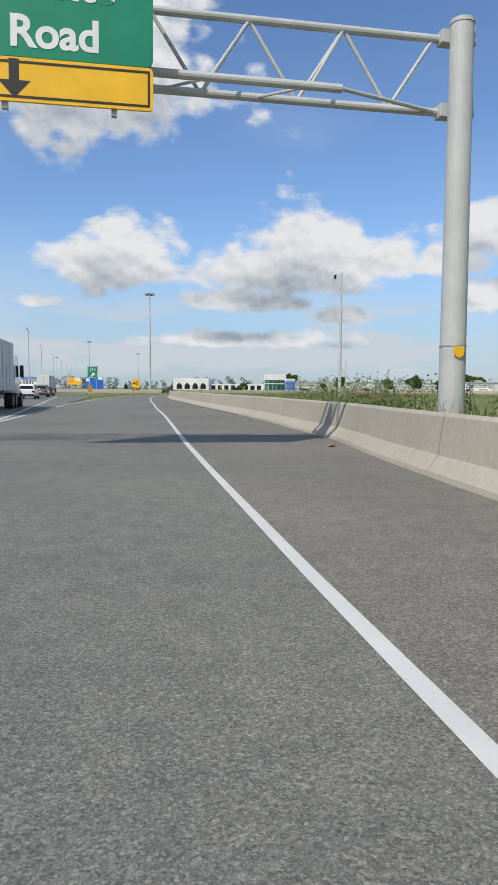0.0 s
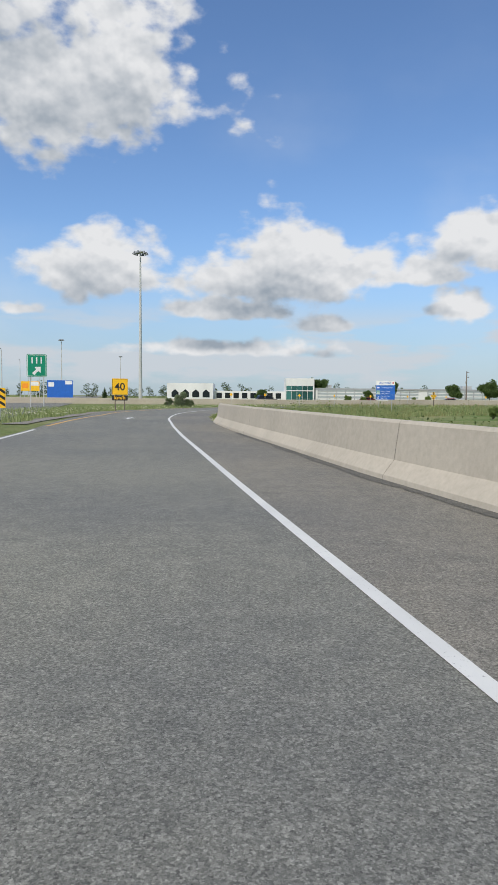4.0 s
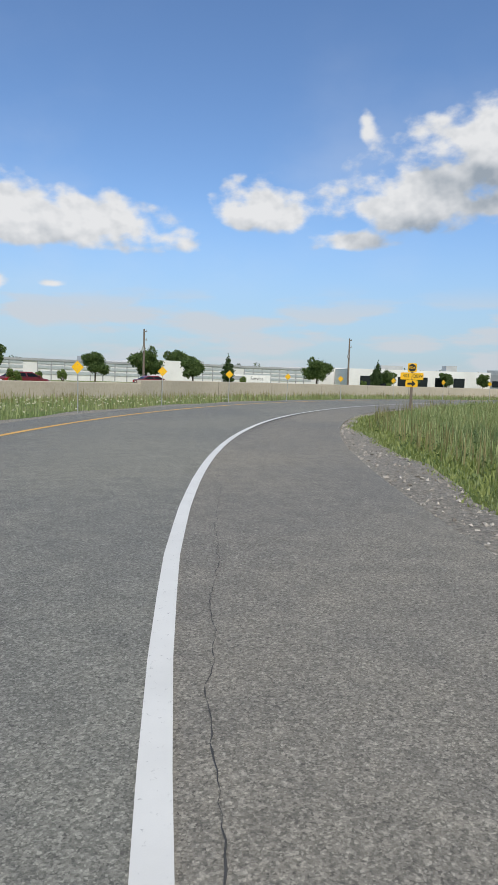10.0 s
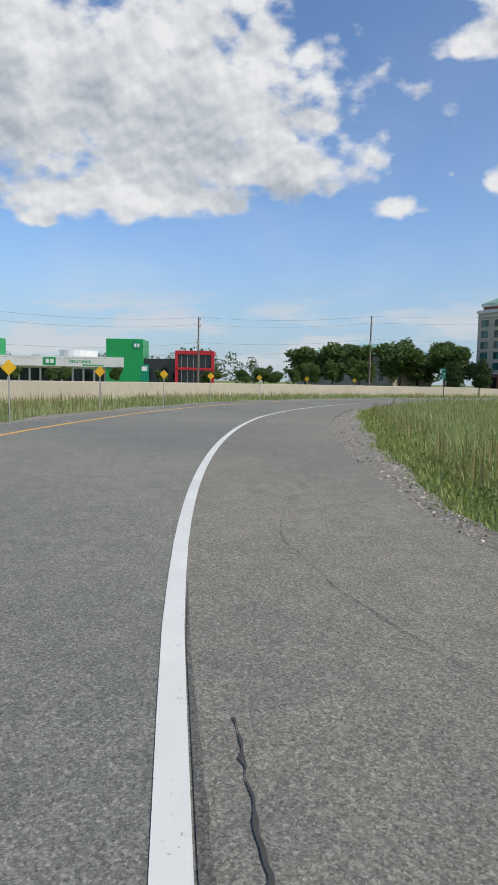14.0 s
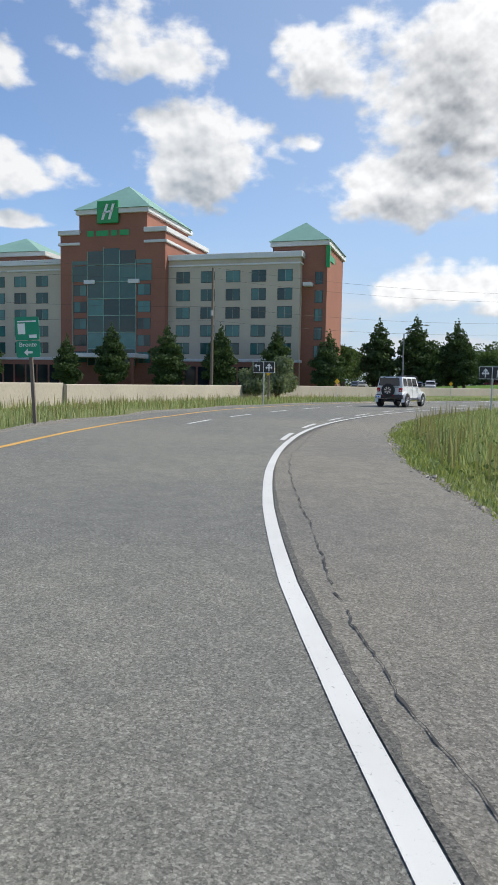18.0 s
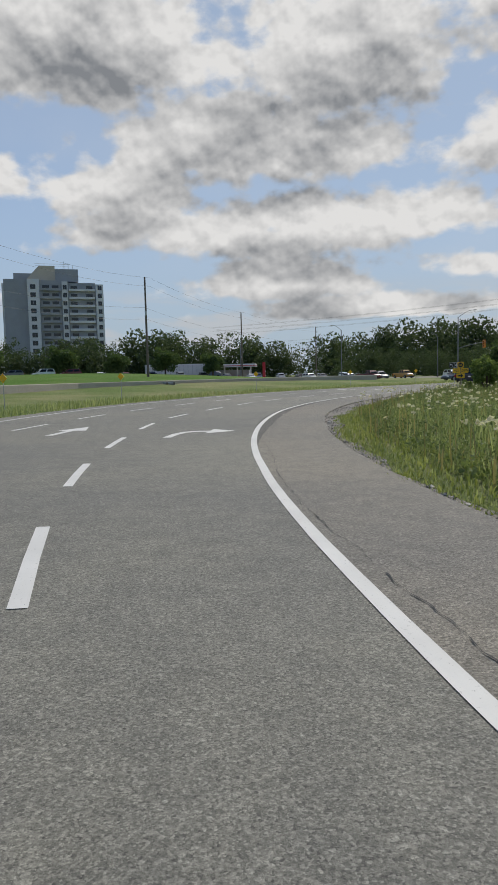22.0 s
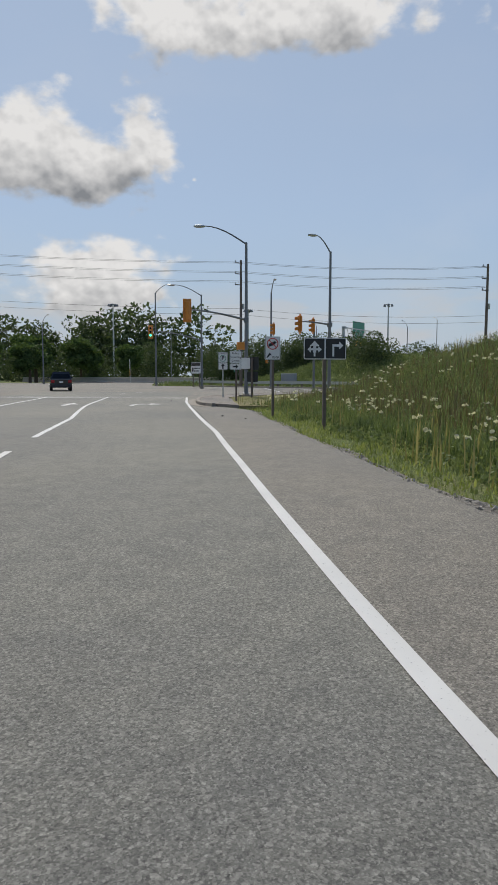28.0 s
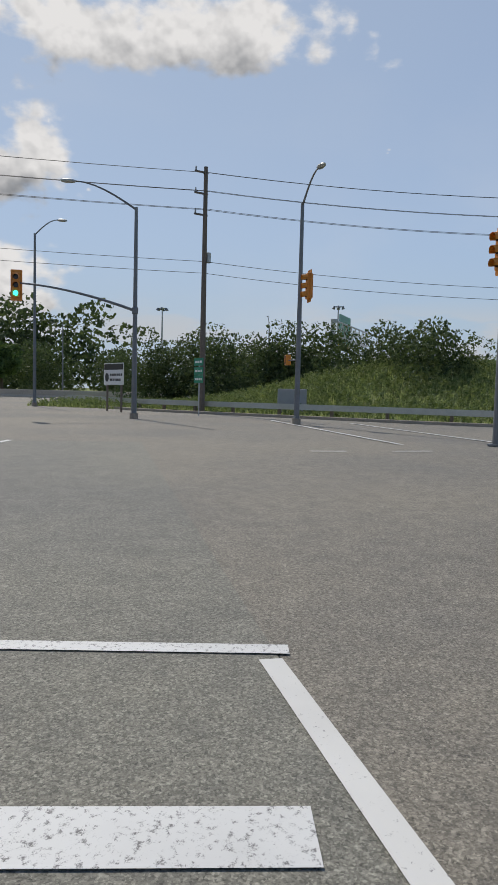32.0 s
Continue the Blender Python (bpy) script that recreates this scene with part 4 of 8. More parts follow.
# delineator diamonds round the loop
def delineator(x, y, turn):
    t = thing("delineator", x, y, 0, turn, "small yellow diamond delineator on a thin steel post in the verge", "delineator", "delineators round the loop")
    post_part(t, 0, 1.72, 0.022, STEEL, 0.02, -0.6)
    diamond(t, "diamond", 0, 1.62, 0.235, SIGN_YELLOW, -0.01)
    for z in (1.52, 1.72):
        part("bolt", bar((0, -0.018, z), (0, 0.0, z), 0.012, sides=6), STEEL, t)
    return t


first_marker = None
for k in range(17):
    s = 159.5 + 7.4 * k
    x, y, h = at(s, -6.9 - (0.4 if k > 12 else 0))
    turn = h - 90 + (k * 37 % 11 - 5) * 1.2 + 6
    if first_marker is None:
        first_marker = delineator(x, y, turn)
    else:
        copy_thing(first_marker, pose(x, y, 0, (k * 53 % 7 - 3) * 0.5, (k * 29 % 7 - 3) * 0.6, turn))
for s, off in ((322, -11), (330, -12.5), (338, -13.5), (347, -14), (357, -14), (372, -13.6), (386, -13.4), (399, -13.5)):
    x, y, h = at(s, off)
    copy_thing(first_marker, pose(x, y, -0.1, 0, (s % 5 - 2) * 0.7, h - 90))


# speed sign of the ramp
t = thing("speed_sign", -10.7, 136.2, 0, HEAD - 92, "yellow ramp speed sign reading 40 km/h on two posts", "road sign")
panel(t, "panel", -0.72, 1.42, 0.72, 2.92, SIGN_YELLOW, 0, 0.02, 0.06)
panel(t, "tab", -0.72, 0.9, 0.72, 1.38, SIGN_BLACK, 0, 0.02, 0.05, "black tab")
for z0, z1, x0, x1 in ((1.47, 1.49, -0.67, 0.67), (2.85, 2.87, -0.67, 0.67)):
    part("border", boxes((x0, -0.006, z0, x1, 0.0, z1)), SIGN_BLACK, t)
for x in (-0.67, 0.65):
    part("border", boxes((x, -0.006, 1.49, x + 0.02, 0.0, 2.85)), SIGN_BLACK, t)
words("40", 0.95, SIGN_BLACK, t, 0, -0.006, 2.14, bold=0.012)
words("km/h", 0.5, SIGN_YELLOW, t, 0, -0.006, 1.16, bold=0.008)
for x in (-0.42, 0.42):
    post_part(t, x, 2.6, 0.05, WOOD_POLE, 0.08, -0.7, True)

# exit number sign and hazard board in the gore
t = thing("exit_sign", -20.6, 149.3, 0, HEAD - 90, "green exit sign with a white number and slanting arrow", "road sign")
panel(t, "panel", -1.05, 3.3, 1.05, 5.75, SIGN_GREEN, 0, 0.03, 0.12)
for x0, z0, x1, z1 in ((-0.99, 3.36, 0.99, 3.41), (-0.99, 5.64, 0.99, 5.69), (-0.99, 3.41, -0.94, 5.64), (0.94, 3.41, 0.99, 5.64)):
    part("border", boxes((x0, -0.006, z0, x1, 0, z1)), SIGN_WHITE, t)
words("111", 0.95, SIGN_WHITE, t, 0, -0.006, 5.05, bold=0.02)
arrow_plate(t, SIGN_WHITE, 0.02, 4.0, 1.15, -45, 0)
for x in (-0.7, 0.7):
    post_part(t, x, 5.2, 0.07, GREY_PAINT, 0.1, -0.3)
t = thing("hazard_board", -16.2, 114.5, 0, HEAD - 90, "yellow and black chevron hazard board at the gore", "road sign")
panel(t, "panel", -0.32, 0.55, 0.32, 1.75, SIGN_YELLOW, 0, 0.02, 0.03)
for k in range(3):
    z = 0.62 + k * 0.38
    part("chevron", plate([(-0.3, z), (0, z + 0.2), (0.3, z), (0.3, z + 0.17), (0, z + 0.37), (-0.3, z + 0.17)], -0.006, 0), SIGN_BLACK, t)
post_part(t, 0, 1.7, 0.04, STEEL, 0.05, -0.5)

# overhead gantry
g = thing("sign_gantry", 5.5, 16.3, 0, HEAD - 90, "pale grey steel truss gantry carrying the overhead exit sign", "gantry")
part("column", bar((0, 0, -0.1), (0, 0, 8.98), 0.29, 0.245, 24), GREY_PAINT, g)
part("column_cap", bar((0, 0, 8.98), (0, 0, 9.06), 0.26, sides=24), GREY_PAINT, g)
part("column_band", bar((0, 0, 2.3), (0, 0, 2.33), 0.288, sides=24), STEEL, g)
TOP, LOW = 8.86, 7.34
for y, z, x1 in ((0.42, TOP, 0.5), (0.42, LOW, 0.5), (-0.35, LOW, -2.7)):
    part("chord", bar((x1, y, z), (-16.5, y, z + 0.05), 0.085, sides=12), GREY_PAINT, g)
for z in (TOP, LOW):
    part("clamp", boxes((-0.34, 0.22, z - 0.14, 0.34, 0.5, z + 0.14), (0.3, 0.1, z - 0.2, 0.36, 0.56, z + 0.2), bevel=0.01), GREY_PAINT, g)
part("web", bar((-2.7, -0.35, LOW), (-0.3, 0.42, LOW), 0.045, sides=8), GREY_PAINT, g)
for k in range(8):
    x = -0.45 - k * 2.0
    part("web", bar((x, 0.42, TOP), (x - 1.0, 0.42, LOW), 0.042, sides=8), GREY_PAINT, g)
    part("web", bar((x - 1.0, 0.42, LOW), (x - 2.0, 0.42, TOP), 0.042, sides=8), GREY_PAINT, g)
    if k:
        part("web", bar((x, 0.42, TOP), (x - 0.9, -0.35, LOW), 0.035, sides=8), GREY_PAINT, g)
        part("web", bar((x - 0.9, -0.35, LOW), (x - 1.9, 0.42, LOW), 0.03, sides=8), GREY_PAINT, g)
part("marker_plate", plate([(-0.11, 2.12), (0, 2.05), (0.11, 2.12), (0.11, 2.3), (-0.11, 2.3)], -0.315, -0.295), SIGN_YELLOW, g, "small yellow marker plate")
t = thing("overhead_sign", -0.95 - 0.55 * HX, 16.0 - 0.55 * HY, 6.38, HEAD - 90, "green and yellow overhead exit sign reading Bronte Road", "road sign")
panel(t, "panel", -5.3, 0.76, 0, 4.0, SIGN_GREEN, -0.75, 0.06, 0.12)
panel(t, "tab", -5.3, 0.0, 0, 0.75, SIGN_YELLOW, -0.75, 0.06, 0.08, "yellow exit-only tab")
for x0, z0, x1, z1 in ((-5.22, 0.06, -0.06, 0.1), (-5.22, 0.65, -0.06, 0.69), (-0.1, 0.1, -0.06, 0.65)):
    part("border", boxes((x0, -0.757, z0, x1, -0.75, z1)), SIGN_BLACK, t)
words("Bronte", 0.75, SIGN_WHITE, t, -1.72, -0.756, 2.02, bold=0.02)
words("Road", 0.75, SIGN_WHITE, t, -1.72, -0.756, 1.17, bold=0.02)
arrow_plate(t, SIGN_BLACK, -2.42, 0.39, 0.66, 180, -0.75)
for x in (-0.7, -2.6, -4.5):
    part("bracket", boxes((x - 0.05, -0.69, -0.1, x + 0.05, -0.55, 2.2)), GREY_PAINT, t)


def high_mast(x, y, h, lamps=6, name="mast_light"):
    m = thing(name, x, y, 0, 10, "tall grey steel mast with a ring of floodlights", "light mast", "light masts")
    part("mast", bar((0, 0, -0.1), (0, 0, h), 0.36, 0.14, 12), GREY_PAINT, m)
    part("ring", bar((0, 0, h - 0.35), (0, 0, h - 0.2), 0.75, sides=16), STEEL, m)
    for k in range(lamps):
        a = 2 * math.pi * k / lamps
        c, s = math.cos(a), math.sin(a)
        part("floodlight", bar((c * 1.05, s * 1.05, h - 0.2), (c * 1.2, s * 1.2, h - 0.75), 0.16, 0.34, 10), DARK_POLE, m)
        part("arm", bar((0, 0, h - 0.25), (c * 1.05, s * 1.05, h - 0.25), 0.05, sides=6), STEEL, m)
    return m


mast = high_mast(-12.0, 204.7, 28.4)
for x, y, sc in ((-60, 420, 1.0), (-42, 560, 1.0), (-120, 640, 1.0)):
    copy_thing(mast, pose(x, y, 0, 0, 0, x))


def street_lamp(x, y, h, turn, reach=2.6, rise=1.2, name="street_lamp", mat=None, label="dark weathered street lamp with a curved arm and cobra head"):
    """The arm points along local -x."""
    m = thing(name, x, y, 0, turn, label, "street lamp", "street lamps")
    mat = mat or DARK_POLE
    part("pole", bar((0, 0, -0.3), (0, 0, h), 0.13, 0.075, 12), mat, m)
    part("base", bar((0, 0, -0.3), (0, 0, 0.25), 0.2, sides=12), KERB_STONE, m)
    pts = [(-reach * k / 6, 0, h - 0.1 + rise * math.sin(k / 6 * math.pi / 2)) for k in range(7)]
    part("arm", pipe(pts, 0.05, 8, 0.03), mat, m)
    bm = bmesh.new()
    bmesh.ops.create_uvsphere(bm, u_segments=10, v_segments=6, radius=0.5, matrix=pose(-reach - 0.25, 0, h - 0.12 + rise) @ Matrix.Diagonal((0.75, 0.3, 0.2, 1)))
    part("lamp_head", bm, STEEL, m)
    return m


# camera pole beside the exit lane
t = thing("camera_pole", 19.9, 94.9, 0, 0, "slim grey traffic camera pole behind the barrier", "pole")
part("pole", bar((0, 0, -0.3), (0, 0, 17.0), 0.24, 0.12, 12), GREY_PAINT, t)
part("bracket", boxes((-0.9, -0.05, 16.6, 0.0, 0.05, 16.7)), GREY_PAINT, t)
part("camera_dome", bar((-0.85, 0, 16.55), (-0.85, 0, 16.05), 0.2, 0.12, 12), SIGN_BLACK, t)
part("stay", bar((0.1, 0, 4.2), (3.2, -1.0, 0.2), 0.05), GREY_PAINT, t)
part("cabinet_post", bar((0.9, 0.5, -0.3), (0.9, 0.5, 5.3), 0.08), GREY_PAINT, t)


# ---- vehicles ----
TYRE = plain("tyre rubber", (0.02, 0.02, 0.02), 0.85)
RIM = plain("alloy rim", (0.45, 0.45, 0.46), 0.3, 0.8)
TRIM_BLACK = plain("black plastic trim", (0.025, 0.025, 0.027), 0.55)
TAIL_RED = plain("red lamp plastic", (0.35, 0.01, 0.015), 0.2)
LAMP_CLEAR = plain("clear lamp plastic", (0.65, 0.66, 0.68), 0.15)
CHROME = plain("chrome", (0.6, 0.6, 0.6), 0.15, 1.0)


def car_paint(name, col):
    m, n, l, bs = shader(name)
    bs.inputs["Base Color"].default_value = (*col, 1)
    bs.inputs["Roughness"].default_value, bs.inputs["Coat Weight"].default_value, bs.inputs["Coat Roughness"].default_value = 0.4, 0.8, 0.06
    a = noise_of(n, l, coords(n, l), 2.5, 4.0)
    l.new(ramp_of(n, l, a, ((0.3, tuple(c * 0.9 for c in col)), (0.7, tuple(min(1, c * 1.05) for c in col)))), bs.inputs["Base Color"])
    return m


PAINTS = {"white": car_paint("white car paint", (0.76, 0.77, 0.77)), "navy": car_paint("navy car paint", (0.012, 0.016, 0.03)), "black": car_paint("black car paint", (0.012, 0.012, 0.013)),
          "grey": car_paint("grey car paint", (0.16, 0.17, 0.18)), "silver": car_paint("silver car paint", (0.45, 0.46, 0.47)), "red": car_paint("dark red car paint", (0.16, 0.012, 0.016)),
          "blue": car_paint("slate blue car paint", (0.07, 0.1, 0.16)), "gold": car_paint("orange car paint", (0.5, 0.24, 0.03)), "green": car_paint("green car paint", (0.02, 0.06, 0.04))}


def wheel(parent, x, y, r, width, side, spokes=6):
    w = part("wheel", bar((x - side * width / 2, y, r), (x + side * width / 2, y, r), r * 0.62, sides=16), TRIM_BLACK, parent)
    bm = bmesh.new()
    prof = ((r * 0.6, -0.5), (r * 0.93, -0.5), (r, -0.36), (r, 0.36), (r * 0.93, 0.5), (r * 0.6, 0.5))
    rings = [[bm.verts.new((x + b * width, y + a * math.cos(2 * math.pi * k / 20), r + a * math.sin(2 * math.pi * k / 20))) for k in range(20)] for a, b in prof]
    for u, v in zip(rings, rings[1:]):
        for k in range(20):
            bm.faces.new((u[k], u[(k + 1) % 20], v[(k + 1) % 20], v[k]))
    bmesh.ops.recalc_face_normals(bm, faces=bm.faces[:])
    part("tyre", bm, TYRE, w)
    bm = bmesh.new()
    xo = x + side * width * 0.42
    tube(bm, (xo - 0.02, y, r), (xo + 0.02, y, r), r * 0.17, sides=10)
    for k in range(spokes):
        a = 2 * math.pi * k / spokes
        tube(bm, (xo, y, r), (xo, y + r * 0.58 * math.cos(a), r + r * 0.58 * math.sin(a)), r * 0.09, r * 0.13, 4)
    part("rim", bm, RIM, w)
    return w


def loft(sections, close=True):
    """A shell through cross-sections of equal length."""
    bm = bmesh.new()
    rows = [[bm.verts.new(p) for p in sec] for sec in sections]
    n = len(rows[0])
    for u, v in zip(rows, rows[1:]):
        for k in range(n):
            bm.faces.new((u[k], u[(k + 1) % n], v[(k + 1) % n], v[k]))
    if close:
        bm.faces.new(rows[0][::-1])
        bm.faces.new(rows[-1])
    bmesh.ops.recalc_face_normals(bm, faces=bm.faces[:])
    return bm


def body_section(y, w, z0, z1, r=0.1):
    return [(-w + r, y, z0), (w - r, y, z0), (w, y, z0 + r), (w, y, z1 - r), (w - r, y, z1), (-w + r, y, z1), (-w, y, z1 - r), (-w, y, z0 + r)]


def vehicle(name, x, y, heading, paint, shape="suv", label="", group=""):
    """A car with its nose along local +y."""
    t = thing(name, x, y, 0, heading - 90, label, "car", group)
    L, W, H = {"suv": (4.65, 0.93, 1.68), "sedan": (4.7, 0.9, 1.44), "pickup": (5.7, 0.98, 1.9), "van": (5.0, 0.97, 1.78)}[shape]
    r = {"suv": 0.36, "sedan": 0.33, "pickup": 0.41, "van": 0.35}[shape]
    hood = {"suv": 1.05, "sedan": 0.95, "pickup": 1.2, "van": 1.05}[shape]
    belt = hood + 0.02
    h2 = L / 2
    secs = [body_section(-h2, W * 0.88, 0.42, belt - 0.1, 0.08), body_section(-h2 + 0.12, W * 0.97, 0.3, belt, 0.1), body_section(-h2 + 0.9, W, 0.27, belt + 0.01, 0.1), body_section(0.4, W, 0.27, belt, 0.1),
            body_section(h2 - 1.35, W, 0.27, hood, 0.12), body_section(h2 - 0.3, W * 0.96, 0.28, hood - 0.14, 0.14), body_section(h2, W * 0.85, 0.36, hood - 0.3, 0.14)]
    part("body", loft(secs), paint, t)
    if shape == "pickup":
        c0, c1, c2, c3 = -0.35, -0.2, 1.05, 1.75
        part("cargo_bed", boxes((-W * 0.9, -h2 + 0.1, belt, -W * 0.84, c0, belt + 0.08), (W * 0.84, -h2 + 0.1, belt, W * 0.9, c0, belt + 0.08)), TRIM_BLACK, t)
    elif shape == "sedan":
        c0, c1, c2, c3 = -h2 + 0.55, -h2 + 1.35, 0.35, 1.3
    else:
        c0, c1, c2, c3 = -h2 + 0.12, -h2 + 0.5, 0.55, 1.35
    wb, wt = W * 0.96, W * 0.74
    cab = [[(-wb, c0, belt - 0.02), (wb, c0, belt - 0.02), (wt, c1, H), (-wt, c1, H)], [(-wb, c3, belt - 0.02), (wb, c3, belt - 0.02), (wt, c2, H), (-wt, c2, H)]]
    part("cabin", loft(cab), paint, t)

    def pane(nm, a, b, c, d, lift):
        bm = bmesh.new()
        q = [Vector(p) for p in (a, b, c, d)]
        nrm = (q[1] - q[0]).cross(q[2] - q[0]).normalized()
        mid = sum(q, Vector()) / 4
        vs = [bm.verts.new(mid + (p - mid) * 0.88 + nrm * lift) for p in q]
        bm.faces.new(vs)
        bmesh.ops.solidify(bm, geom=bm.faces[:], thickness=0.012)
        bmesh.ops.recalc_face_normals(bm, faces=bm.faces[:])
        return part(nm, bm, GLASS_DARK, t)

    lo, hi = belt + 0.03, H - 0.07
    pane("rear_window", (-wb, c0, lo), (wb, c0, lo), (wt, c1, hi), (-wt, c1, hi), 0.02)
    pane("windscreen", (wb, c3, lo), (-wb, c3, lo), (-wt, c2, hi), (wt, c2, hi), 0.02)
    for sd in (-1, 1):
        m0, m1 = (c0 + c3) / 2, (c1 + c2) / 2
        a = [(sd * wb, c0 + 0.1, lo), (sd * wb, m0, lo), (sd * wt, m1, hi), (sd * wt, c1 + 0.05, hi)]
        b = [(sd * wb, m0, lo), (sd * wb, c3 - 0.1, lo), (sd * wt, c2 - 0.05, hi), (sd * wt, m1, hi)]
        for q in (a, b):
            q = q if sd > 0 else q[::-1]
            pane("side_window", *q, 0.02)
        part("mirror", boxes((sd * W, c3 - 0.45, belt + 0.02, sd * (W + 0.2), c3 - 0.33, belt + 0.17), bevel=0.03), paint if shape != "pickup" else TRIM_BLACK, t)
        part("tail_lamp", boxes((sd * W * 0.62, -h2 - 0.02, belt - 0.35, sd * W * 0.95, -h2 + 0.2, belt - 0.1), bevel=0.02), TAIL_RED, t)
        part("headlamp", boxes((sd * W * 0.52, h2 - 0.2, hood - 0.42, sd * W * 0.88, h2 + 0.01, hood - 0.25), bevel=0.02), LAMP_CLEAR, t)
        for yy in (-h2 + 0.95, h2 - 0.92):
            wheel(t, sd * (W - 0.1), yy, r, 0.23, sd)
    part("rear_bumper", boxes((-W * 0.9, -h2 - 0.05, 0.32, W * 0.9, -h2 + 0.15, 0.58), bevel=0.03), TRIM_BLACK, t)
    part("front_bumper", boxes((-W * 0.85, h2 - 0.15, 0.28, W * 0.85, h2 + 0.05, 0.5), bevel=0.03), TRIM_BLACK, t)
    part("number_plate", boxes((-0.16, -h2 - 0.03, belt - 0.36, 0.16, -h2 + 0.05, belt - 0.22)), SIGN_WHITE, t)
    return t


def boxy_offroader(x, y, heading):
    """A white four-door off-roader with its spare wheel on the tailgate; nose along local +y."""
    t = thing("offroad_car", x, y, 0, heading - 90, "white boxy four-door off-roader with a spare wheel on its tailgate", "car")
    P = PAINTS["white"]
    W = 0.8
    part("tub", loft([body_section(-2.1, W, 0.62, 1.2, 0.05), body_section(-2.0, W, 0.5, 1.22, 0.05), body_section(0.75, W, 0.5, 1.22, 0.05)]), P, t)
    part("bonnet", loft([body_section(0.75, W * 0.97, 0.55, 1.2, 0.06), body_section(1.9, W * 0.78, 0.6, 1.12, 0.06), body_section(2.02, W * 0.72, 0.62, 1.05, 0.06)]), P, t)
    part("hardtop", loft([[(-W, -2.08, 1.2), (W, -2.08, 1.2), (W - 0.1, -1.95, 1.8), (W - 0.16, -1.93, 1.84), (-W + 0.16, -1.93, 1.84), (-W + 0.1, -1.95, 1.8)],
                          [(-W, 0.95, 1.2), (W, 0.95, 1.2), (W - 0.12, 0.62, 1.8), (W - 0.18, 0.6, 1.84), (-W + 0.18, 0.6, 1.84), (-W + 0.12, 0.62, 1.8)]]), P, t)
    part("rear_window", plate([(-0.66, 1.27), (0.66, 1.27), (0.6, 1.73), (-0.6, 1.73)], -0.02, 0.0), GLASS_DARK, t).matrix_basis = pose(0, -2.35, 0) @ Matrix(((1, 0, 0, 0), (0, 1, 0.215, 0), (0, 0, 1, 0), (0, 0, 0, 1)))
    for x0 in (-0.4, 0.4):
        part("window_hinge", boxes((x0 - 0.04, -2.06, 1.7, x0 + 0.04, -1.94, 1.8), bevel=0.008), TRIM_BLACK, t)
    part("windscreen", plate([(-0.62, 1.25), (0.62, 1.25), (0.58, 1.75), (-0.58, 1.75)], 0, 0.02), GLASS_DARK, t).matrix_basis = pose(0, 1.63, 0) @ Matrix(((1, 0, 0, 0), (0, 1, -0.55, 0), (0, 0, 1, 0), (0, 0, 0, 1)))
    for sd in (-1, 1):
        for y0, y1 in ((-1.88, -1.2), (-1.1, -0.3), (-0.2, 0.62)):
            bm = bmesh.new()
            q = [(sd * (W + 0.006), y0, 1.27), (sd * (W + 0.006), y1, 1.27), (sd * (W - 0.085), y1 - 0.08, 1.74), (sd * (W - 0.085), y0 + 0.03, 1.74)]
            bm.faces.new([bm.verts.new(p) for p in q])
            bmesh.ops.solidify(bm, geom=bm.faces[:], thickness=0.012)
            part("side_window", bm, GLASS_DARK, t)
        for y0 in (-1.15, -0.25, 0.7):
            part("door_gap", boxes((sd * (W - 0.01), y0 - 0.008, 0.55, sd * (W + 0.003), y0 + 0.008, 1.22)), TRIM_BLACK, t)
        for y0 in (-0.45, 0.5):
            part("door_handle", boxes((sd * W, y0 - 0.1, 1.05, sd * (W + 0.035), y0 + 0.06, 1.1), bevel=0.008), P, t)
        part("mirror", boxes((sd * (W + 0.02), 0.62, 1.22, sd * (W + 0.27), 0.74, 1.42), bevel=0.03), TRIM_BLACK, t)
        part("running_board", boxes((sd * 0.72, -0.95, 0.42, sd * 0.93, 0.95, 0.48), bevel=0.01), TRIM_BLACK, t)
        for yy in (-1.5, 1.5):
            wheel(t, sd * 0.79, yy, 0.41, 0.26, sd, 7)
            pts = [(sd * (W + 0.02), yy + 0.55 * math.cos(a), 0.4 + 0.56 * math.sin(a)) for a in (math.pi * k / 8 for k in range(9))]
            bm = bmesh.new()
            last = None
            for k, p in enumerate(pts):
                q = [bm.verts.new((sd * (W - 0.06), p[1], p[2])), bm.verts.new((sd * (W + 0.13), p[1], p[2] - 0.02)), bm.verts.new((sd * (W + 0.13), p[1] * 1.0, p[2] - 0.1)), bm.verts.new((sd * (W - 0.06), p[1], p[2] - 0.1))]
                if last:
                    for i in range(4):
                        bm.faces.new((last[i], last[(i + 1) % 4], q[(i + 1) % 4], q[i]))
                last = q
            bmesh.ops.recalc_face_normals(bm, faces=bm.faces[:])
            part("fender_flare", bm, P, t)
        lamp = part("tail_lamp", boxes((sd * 0.6, -2.17, 0.93, sd * 0.8, -2.08, 1.17), bevel=0.02), TAIL_RED, t)
        part("lamp_frame", boxes((sd * 0.65, -2.176, 0.99, sd * 0.75, -2.168, 1.02)), LAMP_CLEAR, lamp)
        part("headlamp", bar((sd * 0.48, 1.98, 0.92), (sd * 0.48, 2.05, 0.92), 0.12, sides=14), LAMP_CLEAR, t)
        part("reflector", boxes((sd * 0.3 - 0.04, -2.275, 0.66, sd * 0.3 + 0.04, -2.262, 0.73)), TAIL_RED, t)
        part("tow_eye", bar((sd * 0.25, -2.25, 0.5), (sd * 0.25, -2.3, 0.44), 0.03), TRIM_BLACK, t)
